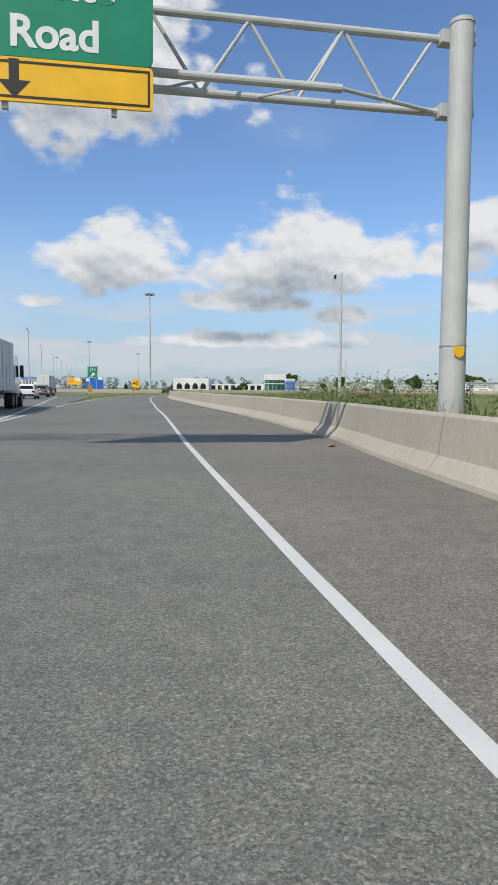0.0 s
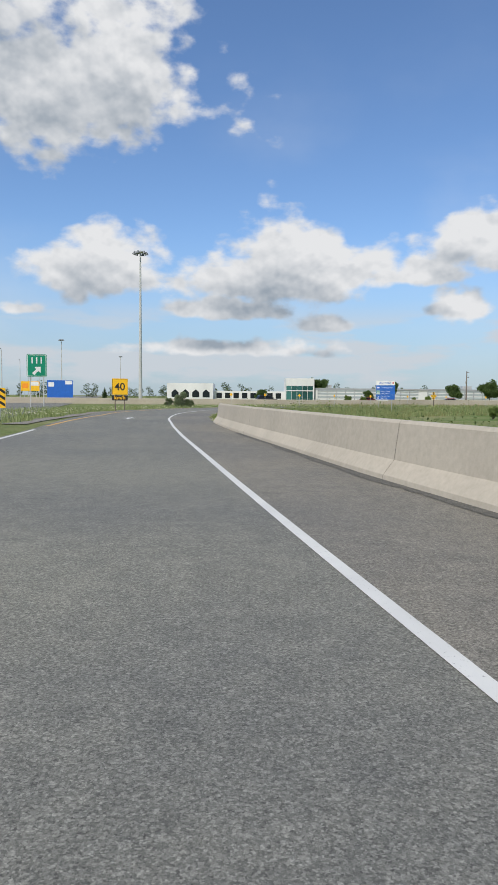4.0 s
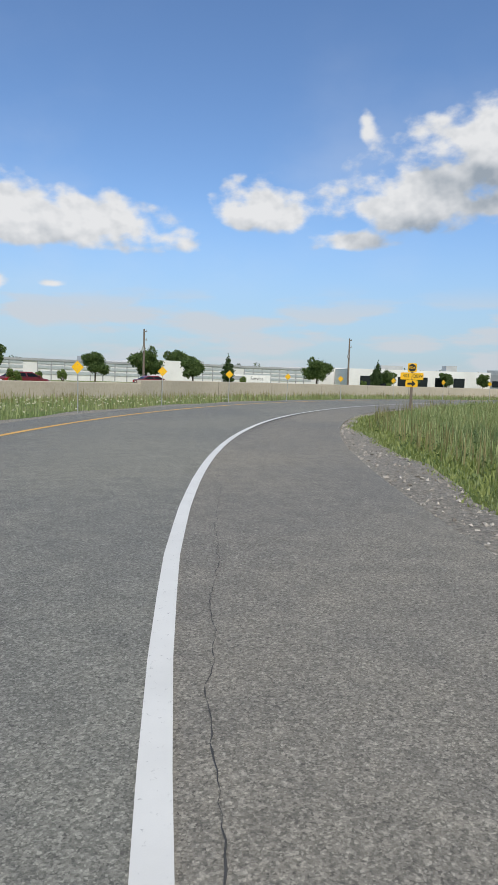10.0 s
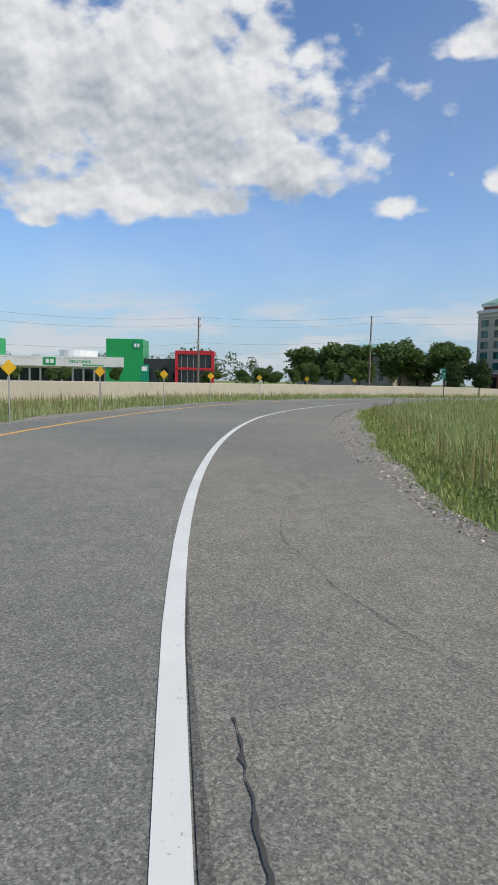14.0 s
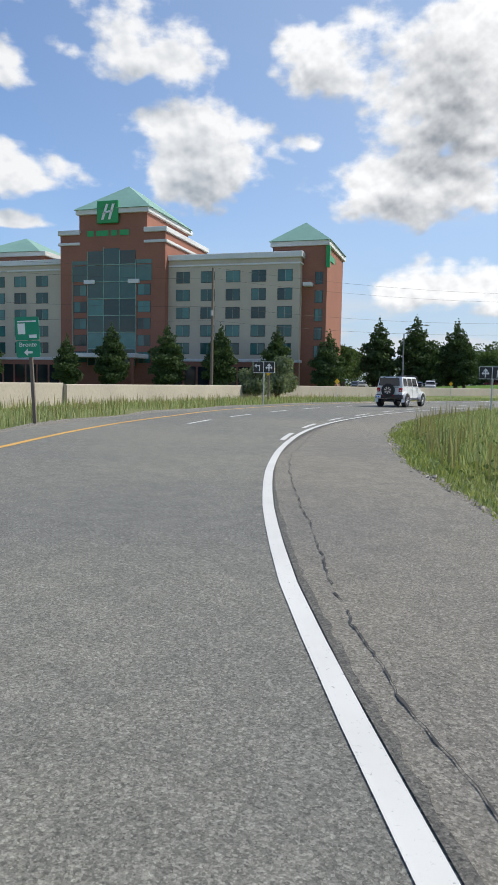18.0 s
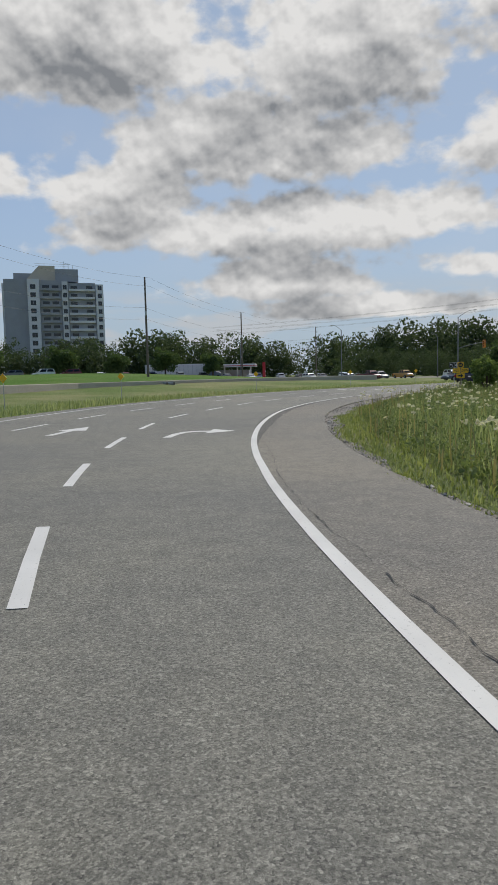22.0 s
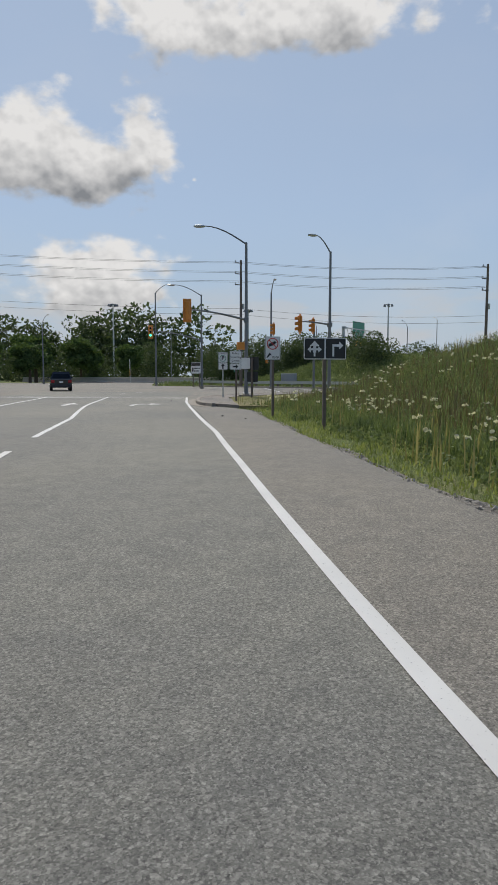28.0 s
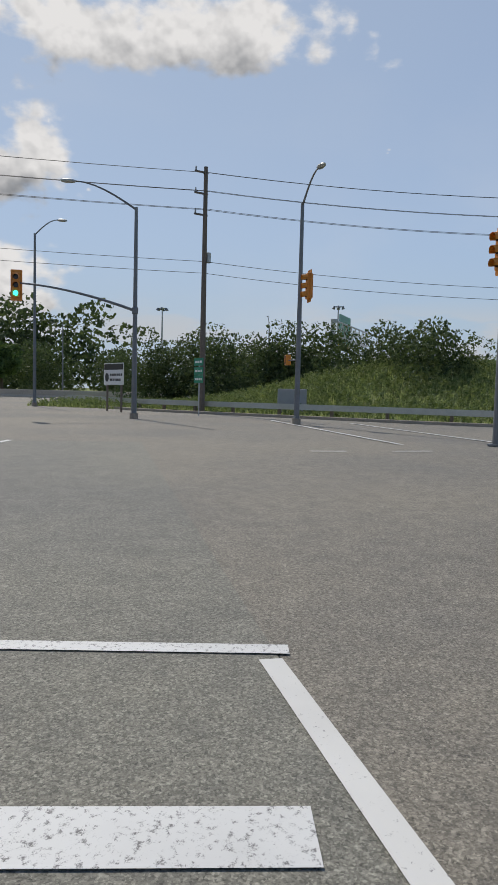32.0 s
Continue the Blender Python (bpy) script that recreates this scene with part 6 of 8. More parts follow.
def build_bank():
    b = thing("bank_building", 223.1, 251.7, 0, -93, "white retail building with two bright green corner towers", "building")
    part("tower", boxes((-0.2, 0, -0.2, 5.3, 8, 12.4), bevel=0.05), BANK_GREEN, b, "bright green tower")
    part("tower", boxes((5.3, 0.4, -0.2, 14.4, 9, 10.6), bevel=0.05), BANK_GREEN, b, "bright green lower block")
    part("tower", boxes((41.5, 0, -0.2, 50.3, 9, 10.7), bevel=0.05), BANK_GREEN, b, "bright green tower")
    part("hall", boxes((14.4, 1.5, -0.2, 41.5, 20, 5.2), (14.4, -0.4, 3.9, 45.7, 20, 6.3)), WHITE_WALL, b)
    part("hall", boxes((-22, 3, -0.2, -0.2, 22, 5.2), (-36, 2, -0.2, -22, 20, 3.4)), GREY_WALL, b)
    part("roof_unit", boxes((-18, 6, 5.2, -8, 9, 6.8), (-5, 8, 5.2, -1, 12, 7.0)), STEEL, b)
    part("tank", bar((30, 20, 0), (30, 20, 8.4), 5, sides=20), WHITE_WALL, b)
    for k in range(10):
        part("shop_window", boxes((15.2 + 2.6 * k, 1.42, 0.4, 17.3 + 2.6 * k, 1.52, 3.4)), GLASS_DARK, b)
    for k in range(6):
        part("shop_window", boxes((-21 + 3.4 * k, 2.9, 1.2, -18.6 + 3.4 * k, 3.02, 3.2)), GLASS_DARK, b)
    for k in range(12):
        part("roof_seam", boxes((5.5 + 0.75 * k, 0.36, 1.0, 5.53 + 0.75 * k, 0.4, 10.5)), GLASS_TEAL, b)
    for x, z, sz in ((1.6, 10.9, 1.0), (48.8, 9.2, 1.0)):
        part("logo_plate", boxes((x - sz, -0.08, z - sz * 0.85, x + sz, 0, z + sz * 0.85)), SIGN_GREEN, b)
        part("logo_mark", boxes((x - sz * 0.6, -0.12, z - sz * 0.4, x - sz * 0.1, -0.08, z + sz * 0.4), (x + sz * 0.15, -0.12, z - sz * 0.4, x + sz * 0.65, -0.08, z + sz * 0.4)), SIGN_WHITE, b)
    part("logo_plate", boxes((26.6, -0.5, 4.2, 29.6, -0.4, 6.0)), BANK_GREEN, b)
    part("logo_mark", boxes((27.2, -0.54, 4.6, 28.0, -0.5, 5.6), (28.3, -0.54, 4.6, 29.1, -0.5, 5.6)), SIGN_WHITE, b)
    words("Insurance", 1.35, BANK_GREEN, b, 35.4, -0.42, 5.15, bold=0.02)
    bars_of_text(b, 36, 41, 4.25, 0.4, BANK_GREEN, -0.41, seed=4)
    r = thing("red_building", 219.5, 193.5, 0, -93, "small modern building with a bright red frame and dark glazing", "building")
    part("hall", boxes((0, 0.5, -0.2, 8.6, 9, 7.4), (-12, 2, -0.2, 0, 12, 6.2)), GLASS_DARK, r)
    part("frame", boxes((-0.3, 0, 7.3, 9.0, 9.2, 8.2), (-0.3, 0, -0.2, 0.4, 0.6, 7.3), (8.3, 0, -0.2, 9.0, 0.6, 7.3), (-0.3, 0, 3.6, 9.0, 0.5, 4.2), bevel=0.03), RED_CLAD, r, "bright red frame")
    for k in range(5):
        part("mullion", boxes((1.2 + 1.4 * k, 0.42, -0.2, 1.28 + 1.4 * k, 0.52, 7.3)), STEEL, r)
    k = thing("sign_pylon", 205, 199.5, 0, -93, "green and white bank pylon sign beside the road", "sign")
    part("pylon", boxes((-0.9, 0, -0.2, 0.9, 0.4, 4.4), bevel=0.03), SIGN_GREEN, k)
    part("pylon_mark", boxes((-0.6, -0.03, 3.0, 0.6, 0, 4.0)), SIGN_WHITE, k)
    return b


build_bank()


def build_dealership():
    d = thing("car_dealership", 30.7, 295.8, 0, -6, "white car dealership with a tall glass showroom", "building")
    part("showroom_frame", boxes((-0.2, 0, 5.0, 9.2, 10, 7.5), (-0.2, 0, -0.2, 0.1, 10, 5), (8.8, 0, -0.2, 9.2, 10, 5), (-0.2, 0, 3.3, 9.2, 0.3, 3.6), bevel=0.04), WHITE_WALL, d)
    for k in range(5):
        part("glazing", boxes((0.1 + 1.74 * k, 0.15, 0.2, 1.78 + 1.74 * k, 0.22, 3.3), (0.1 + 1.74 * k, 0.15, 3.6, 1.78 + 1.74 * k, 0.22, 5.0)), GLASS_TEAL, d)
        part("mullion", boxes((1.78 + 1.74 * k, 0.05, 0, 1.86 + 1.74 * k, 0.25, 5.0)), WHITE_WALL, d)
    part("hall", boxes((-39, 2, -0.2, -23.8, 16, 5.6), (-23.8, 4, -0.2, -0.2, 16, 3.2)), WHITE_WALL, d)
    for k in range(8):
        part("hall_window", boxes((-22.8 + 2.8 * k, 3.93, 0.8, -21.0 + 2.8 * k, 4.03, 2.6)), GLASS_DARK, d)
    for k in range(4):
        part("hall_arch", plate([(-37.5 + 3.4 * k, 1.0), (-35.2 + 3.4 * k, 1.0), (-35.2 + 3.4 * k, 2.6), (-36.35 + 3.4 * k, 3.6), (-37.5 + 3.4 * k, 2.6)], 1.93, 2.03), GLASS_DARK, d)
    w = thing("long_warehouse", 40.2, 296, 0, -6, "long low white warehouse with bands of louvred windows", "building")
    part("wall", boxes((0, 0, -0.2, 66, 30, 4.3), (66, -0.5, -0.2, 74, 30, 5.2), (74, 0, -0.2, 118, 30, 4.6), (118, -1, -0.2, 150, 30, 5.4)), WHITE_WALL, w)
    part("parapet", boxes((-0.2, -0.25, 3.9, 66, 0, 4.4), (74, -0.25, 4.3, 118, 0, 4.8)), GREY_WALL, w)
    for x0, x1 in ((1, 34), (37, 64), (76, 88), (92, 116)):
        for z in (1.2, 2.3, 3.3):
            part("louvre_band", boxes((x0, -0.12, z, x1, -0.02, z + 0.62)), LOUVRE, w)
        x = x0
        while x < x1:
            part("band_post", boxes((x, -0.2, 0, x + 0.18, 0.0, 4.1)), GREY_WALL, w)
            x += 3.0
    for x0 in (3.5, 22, 51, 82, 131):
        part("roof_unit", boxes((x0, 8, 4.3, x0 + 3, 11, 5.6), bevel=0.04), STEEL, w)
    v = thing("service_building", 152, 268, 0, -40, "white service building with dark doors and a name board", "building")
    part("wall", boxes((0, 0, -0.2, 38, 20, 5.0)), WHITE_WALL, v)
    for k in range(6):
        part("door_panel", boxes((3 + 5 * k, -0.08, -0.1, 6 + 5 * k, 0.02, 3.2)), GLASS_DARK, v)
    part("roof_unit", boxes((10, 6, 5, 16, 9, 6.2), (28, 6, 5, 31, 9, 6.6)), STEEL, v)
    s = thing("name_board", 110, 262, 0, -14, "low white name board with dark lettering by the wall", "sign")
    part("board", boxes((-5.2, 0, 0.8, 5.2, 0.2, 2.3), bevel=0.03), SIGN_WHITE, s)
    words("Service", 1.1, SIGN_BLACK, s, 1.8, -0.01, 1.55)
    part("logo_mark", boxes((-4.4, -0.02, 1.1, -1.6, 0, 2.0)), GREY_WALL, s)
    part("board_post", boxes((-4.6, 0.05, -0.2, -4.4, 0.15, 0.8), (4.4, 0.05, -0.2, 4.6, 0.15, 0.8)), STEEL, s)


build_dealership()

# billboards beyond the gore
for name, x, y, w, z0, z1, mat, lab in (("billboard", -52, 232, 5.4, 1.8, 4.6, SIGN_WHITE, "white and navy safety billboard on posts"), ("billboard", -38.5, 236, 4.2, 2.2, 4.4, SIGN_YELLOW, "yellow and white service board on posts"),
                                        ("billboard", -34, 250, 6.4, 0.4, 5.0, SIGN_BLUE, "broad blue service sign with small panels")):
    b = thing(name, x, y, 0, -4, lab, "sign", "boards along the highway")
    panel(b, "board", -w / 2, z0, w / 2, z1, mat, 0, 0.05, 0.1)
    if mat is SIGN_WHITE:
        panel(b, "banner", -w / 2, z1 - 0.9, w / 2, z1, SIGN_BLUE, -0.012, 0.01, 0.05)
        words("IT'S THE LAW", 0.62, SIGN_WHITE, b, 0, -0.015, z1 - 0.45)
        bars_of_text(b, -w / 2 + 0.4, w / 2 - 0.6, z1 - 1.35, 0.4, SIGN_BLACK, -0.004, seed=11)
        bars_of_text(b, -w / 2 + 0.4, w / 2 - 1.6, z1 - 2.0, 0.4, SIGN_BLACK, -0.004, seed=12)
    else:
        panel(b, "panel", -w / 2 + 0.3, z1 - 1.6, -w / 2 + 1.7, z1 - 0.5, SIGN_WHITE if mat is SIGN_BLUE else SIGN_ORANGE, -0.012, 0.01)
        panel(b, "panel", w / 2 - 1.9, z1 - 1.0, w / 2 - 0.2, z1 - 0.1, SIGN_WHITE, -0.012, 0.01)
    for xx in (-w / 3, w / 3):
        post_part(b, xx, z1 - 0.2, 0.07, GREY_PAINT, 0.12, -0.3)

# filling station canopy beyond the lawn
f = thing("filling_station", 121, -118, 0, 172, "white and red filling station canopy in front of the woods", "filling station")
part("canopy", boxes((-9, -4, 4.6, 9, 4, 5.6), bevel=0.05), WHITE_WALL, f)
part("canopy_band", boxes((-9.05, -4.05, 4.9, 9.05, 4.05, 5.1)), RED_CLAD, f)
for x in (-7, -2.3, 2.3, 7):
    part("column", boxes((x - 0.25, -0.25, -0.2, x + 0.25, 0.25, 4.6)), WHITE_WALL, f)
    part("pump", boxes((x - 0.4, 1.2, -0.1, x + 0.4, 1.7, 1.6), bevel=0.04), RED_CLAD, f)
part("kiosk", boxes((-6, 5, -0.2, 6, 11, 3.6)), GREY_WALL, f)
part("price_pylon", boxes((11.4, -3, -0.2, 12.4, -2.6, 6.0), bevel=0.04), RED_CLAD, f)


# ---- utility poles and wires ----
def utility_pole(x, y, h, turn=0.0, arms=2):
    z = float(ground_height(x, y))
    p = thing("utility_pole", x, y, z, turn, "weathered wooden utility pole with insulators", "utility pole", "utility poles")
    part("pole", bar((0, 0, -0.3), (0, 0, h), 0.2, 0.12, 10), WOOD_POLE, p)
    for k in range(arms):
        zz = h - 0.35 - 1.25 * k
        part("cross_arm", boxes((-0.75, -0.05, zz - 0.05, 0.15, 0.05, zz + 0.05)), WOOD_POLE, p)
        for xx in (-0.68,):
            part("insulator", bar((xx, 0, zz + 0.05), (xx, 0, zz + 0.28), 0.06, 0.04, 8), GREY_WALL, p)
    part("transformer", bar((0.28, 0, h * 0.62), (0.28, 0, h * 0.62 + 0.6), 0.16, sides=10), STEEL, p)
    return p


def wire(a, b, sag, r=0.012):
    a, b = Vector(a), Vector(b)
    pts = [a.lerp(b, k / 14) - Vector((0, 0, sag * 4 * (k / 14) * (1 - k / 14))) for k in range(15)]
    w = part("wire", pipe([tuple(p) for p in pts], r, 4), CABLE)
    return tagged(w, "thin black overhead wire between the utility poles", "wire", "overhead wires", "")


POLES = ((69.0, 243.3, 8.5), (110, 236, 9.5), (150.3, 214.4, 10.3), (178.5, 187.2, 12.6), (190.4, 153.5, 14.7), (170, 113, 14.8), (153.2, 60.5, 15.3), (138.5, 23.6, 15.0), (121.4, -30.5, 15.0), (98, -70, 15.0))
for k, (x, y, h) in enumerate(POLES):
    utility_pole(x, y, h, 200 - 15 * k)
for (x0, y0, h0), (x1, y1, h1) in zip(POLES[2:], POLES[3:]):
    g0, g1 = float(ground_height(x0, y0)), float(ground_height(x1, y1))
    for dz, o in ((-0.1, -0.68), (-1.35, -0.68), (-4.5, 0.15), (-6.2, 0.0)):
        wire((x0 + o, y0, g0 + h0 + dz), (x1 + o, y1, g1 + h1 + dz), 0.7)
POLES2 = ((63.5, -21.3, 17.3), (37.2, 19.4, 14.8), (25.5, 44.5, 13.6))
for k, (x, y, h) in enumerate(POLES2):
    utility_pole(x, y, h - float(ground_height(x, y)), 150, 3)
ends = [(128, -92, 17.0)] + list(POLES2)
for (x0, y0, h0), (x1, y1, h1) in zip(ends, ends[1:]):
    for dz, o in ((-0.1, -0.7), (-0.35, 0.1), (-1.2, -0.7), (-1.45, 0.1), (-2.3, -0.7), (-2.55, 0.1), (-5.6, 0.0), (-6.3, 0.0)):
        wire((x0 + o, y0 + 0.3 * o, h0 + dz), (x1 + o, y1 + 0.3 * o, h1 + dz), 0.5, 0.014)


# ---- the signalled crossing ----
LENS_DARK = plain("unlit signal lens", (0.03, 0.02, 0.015), 0.2)
GREEN_LIT = bpy.data.materials.new("lit green lens")
GREEN_LIT.use_nodes = True
GREEN_LIT.node_tree.nodes["Principled BSDF"].inputs["Base Color"].default_value = (0.02, 0.5, 0.3, 1)
GREEN_LIT.node_tree.nodes["Principled BSDF"].inputs["Emission Color"].default_value = (0.05, 1.0, 0.55, 1)
GREEN_LIT.node_tree.nodes["Principled BSDF"].inputs["Emission Strength"].default_value = 2.5


def signal_head(parent, x, y, z, turn, lit=False, board=True):
    """Three lenses that face local -y before the turn; z is the middle."""
    m = pose(x, y, z, 0, 0, turn)
    bm = boxes((-0.16, -0.1, -0.55, 0.16, 0.12, 0.55), bevel=0.02)
    bm.transform(m)
    hd = part("signal_head", bm, SIGNAL_YELLOW, parent)
    if board:
        bm = plate(rounded(-0.25, -0.68, 0.25, 0.68, 0.04), 0.02, 0.05)
        bm.transform(m)
        part("backboard", bm, SIGNAL_YELLOW, hd)
        bm = boxes((-0.12, 0.12, -0.5, 0.12, 0.16, 0.5), (-0.16, 0.1, -0.2, 0.16, 0.14, -0.17), (-0.16, 0.1, 0.17, 0.16, 0.14, 0.2), bevel=0.01)
        bm.transform(m)
        part("head_back", bm, SIGNAL_YELLOW, hd)
    for k, zz in enumerate((0.36, 0.0, -0.36)):
        bm = bar((0, -0.1, zz), (0, -0.13, zz), 0.12, sides=14)
        bm.transform(m)
        part("lens", bm, GREEN_LIT if lit and k == 2 else LENS_DARK, hd)
        bm = bmesh.new()
        tube(bm, (0, -0.1, zz), (0, -0.32, zz - 0.03), 0.15, 0.14, 12, False)
        bmesh.ops.delete(bm, geom=[v for v in bm.verts if v.co.z < zz - 0.1], context="VERTS")
        bm.transform(m)
        part("visor", bm, SIGNAL_YELLOW, hd)
    return hd


def local_of(t, x, y, z):
    return tuple(t.matrix_world.inverted() @ Vector((x, y, z)))


def signal_pole(x, y, h, turn, heads, arm=None, label="weathered steel lamp pole carrying traffic signals", reach=2.6, rise=1.1):
    """heads: world x, y, z, the way they face in degrees, lit, with board. arm: world end of the mast arm, start height."""
    t = street_lamp(x, y, h, turn, reach, rise, "signal_pole", DARK_POLE, label)
    bpy.context.view_layer.update()
    if arm:
        ex, ey, ez, z0 = arm
        a, b = Vector((0, 0, z0)), Vector(local_of(t, ex, ey, ez))
        pts = []
        for k in range(9):
            u = k / 8
            p = a.lerp(b, u)
            p.z = z0 + (b.z - z0) * (1 - (1 - u) ** 1.7)
            pts.append(tuple(p))
        part("mast_arm", pipe(pts, 0.07, 10, 0.04), DARK_POLE, t)
        part("arm_clamp", boxes((-0.14, -0.14, z0 - 0.15, 0.14, 0.14, z0 + 0.15), bevel=0.02), DARK_POLE, t)
    for hx, hy, hz, way, lit, board in heads:
        q = local_of(t, hx, hy, hz)
        signal_head(t, *q, way + 90 - turn, lit, board)
    for k in range(4):
        a = math.pi / 4 + math.pi / 2 * k
        part("anchor_bolt", bar((0.16 * math.cos(a), 0.16 * math.sin(a), 0.25), (0.16 * math.cos(a), 0.16 * math.sin(a), 0.36), 0.02, sides=6), STEEL, t)
    return t


# near corner, far left, far right and further poles
b = signal_pole(69.3, 43.1, 9.4, 123, [(72.75, 41.3, 5.16, -128, False, True)], (72.6, 41.4, 5.22, 4.75), "weathered grey corner lamp pole with a curved signal arm")
bm = boxes((-0.45, -0.45, -0.1, 0.45, 0.45, 0.2), bevel=0.03)
part("footing", bm, KERB_STONE, b)
bm = boxes((-0.62, -0.1, 2.95, -0.16, 0.14, 3.4), bevel=0.02)
bm.transform(pose(0, 0, 0, 0, 0, 35))
part("walk_signal", bm, SIGNAL_YELLOW, b, "orange walk signal box")
signal_pole(47.5, 21.8, 9.7, 126, [(51.0, 17.9, 5.85, 35, True, True)], (50.9, 18.0, 5.95, 5.0), "weathered lamp pole with a long signal arm on the far side", 2.8)
signal_pole(45.7, 29.3, 9.6, 223, [(46.2, 29.9, 5.95, -52, False, True)], None, "weathered lamp pole with a signal on the far kerb", 1.8)
signal_pole(61.1, 44.4, 9.9, 150, [(62.5, 42.8, 4.95, -45, False, True)], (62.4, 42.95, 5.1, 4.9), "weathered lamp pole with a short signal arm beyond the corner", 1.2)
t = thing("signal_post", 53.4, 38.7, 0, 0, "grey steel post carrying a traffic signal on the far kerb", "signal")
part("post", bar((0, 0, -0.1), (0, 0, 5.1), 0.1, 0.09, 12), DARK_POLE, t)
part("base_plate", boxes((-0.2, -0.2, 0.0, 0.2, 0.2, 0.06)), DARK_POLE, t)
signal_head(t, 0.05, -0.1, 5.5, 45, False, True)
signal_pole(37.0, 5.6, 12.0, 303, [], None, "tall lamp pole at the far corner of the crossing", 1.6)
signal_pole(86.3, 12.4, 10.6, 322, [(82.2, 13.6, 5.9, 40, False, True), (81.6, 12.2, 5.9, 120, False, False)], (81.4, 12.8, 6.2, 5.2), "weathered lamp pole with a long signal arm by the median", 2.6)
signal_pole(60.5, 0.5, 8.8, 20, [(62.0, 1.5, 7.6, 45, False, True)], (56.5, 2.5, 6.2, 5.4), "lamp pole with a mast arm beyond the crossing", 2.2)
for x, y, hh, a in ((103, -6, 9.5, 120), (75, -32, 9.5, 100), (30, -26, 10, 250), (-6, -30, 11, 240), (-18, -2, 11, 200), (-40, 8, 12, 180), (120, -66, 10, 90), (158, 90, 8, 30)):
    street_lamp(x, y, hh + float(ground_height(x, y)), a)
for x, y in ((-30.9, 137.5), (-40.3, 193.8), (-47.1, 245.7), (-53.8, 297.7), (-60.8, 351.7), (-68, 406)):
    street_lamp(x, y, 12.0, HEAD, 1.6, 0.4, "highway_lamp", GREY_PAINT, "tall pale highway lamp post with a short arm")
for x, y, hh in ((-35, 30.5, 9.5), (-33.5, 17, 10.5)):
    k = street_lamp(x, y, hh + 2, 35, 2.2, 0.8, "double_lamp", GREY_PAINT, "grey lamp post with two outspread arms")
for x, y in ((-70, -10), (-62, -50), (-28, -70)):
    copy_thing(mast, pose(x, y, -8, 0, 0, 20))

# guard rail on the far kerb
gr = thing("guard_rail", 0, 0, 0, 0, "galvanised steel guard rail on posts along the far kerb", "guard rail")
RAIL = bend([(26.0, -1.0), (27.4, 2.2), (31.2, 7.2), (35.6, 13.5), (37.0, 20), (37.7, 28), (38.4, 36.5), (37.0, 47)], 5)
part("rail", polyline_run(RAIL[::-1], ((0.0, 0.42), (0.05, 0.48), (0.0, 0.55), (0.0, 0.6), (0.05, 0.67), (0.0, 0.74), (-0.02, 0.74), (-0.02, 0.42))), STEEL, gr)
for k in range(1, len(RAIL), 2):
    x, y = RAIL[k]
    part("post", boxes((x - 0.28, y - 0.08, -0.3, x - 0.1, y + 0.08, 0.7)), WOOD_POLE, gr)
gr = thing("guard_rail", 0, 0, 0, 0, "short grey guard rail end beside the lawn", "guard rail")
part("rail", polyline_run([(137.6, 44.5), (135.4, 47.5), (133.2, 50.5)], ((0.0, 0.45), (0.05, 0.52), (0.0, 0.6), (0.05, 0.7), (0.0, 0.78), (-0.02, 0.78), (-0.02, 0.45)), 0.1), STEEL, gr)
for k in range(6):
    x, y = 137.6 - 0.88 * k, 44.5 + 1.2 * k
    part("post", boxes((x + 0.05, y - 0.08, -0.2, x + 0.22, y + 0.08, 0.85)), WOOD_POLE, gr)
cb = thing("signal_cabinet", 33.8, 24.0, float(ground_height(33.8, 24.0)), -70, "grey steel signal cabinet on the grass bank", "cabinet")
part("body", boxes((-0.9, -0.4, -0.3, 0.9, 0.4, 1.5), bevel=0.03), GREY_WALL, cb)
part("door", boxes((-0.82, -0.42, 0.1, 0.0, -0.4, 1.4), (0.02, -0.42, 0.1, 0.82, -0.4, 1.4)), GREY_WALL, cb)
part("door_handle", boxes((0.06, -0.45, 0.7, 0.1, -0.42, 0.9)), STEEL, cb)


def shrink(t, top, k):
    """Makes a sign's plates smaller about the height of their top; the posts stay."""
    m = Matrix.Translation((0, 0, top)) @ Matrix.Diagonal((k, 1, k, 1)) @ Matrix.Translation((0, 0, -top))
    for c in t.children_recursive:
        if not c.name.startswith("post"):
            c.data.transform(m)


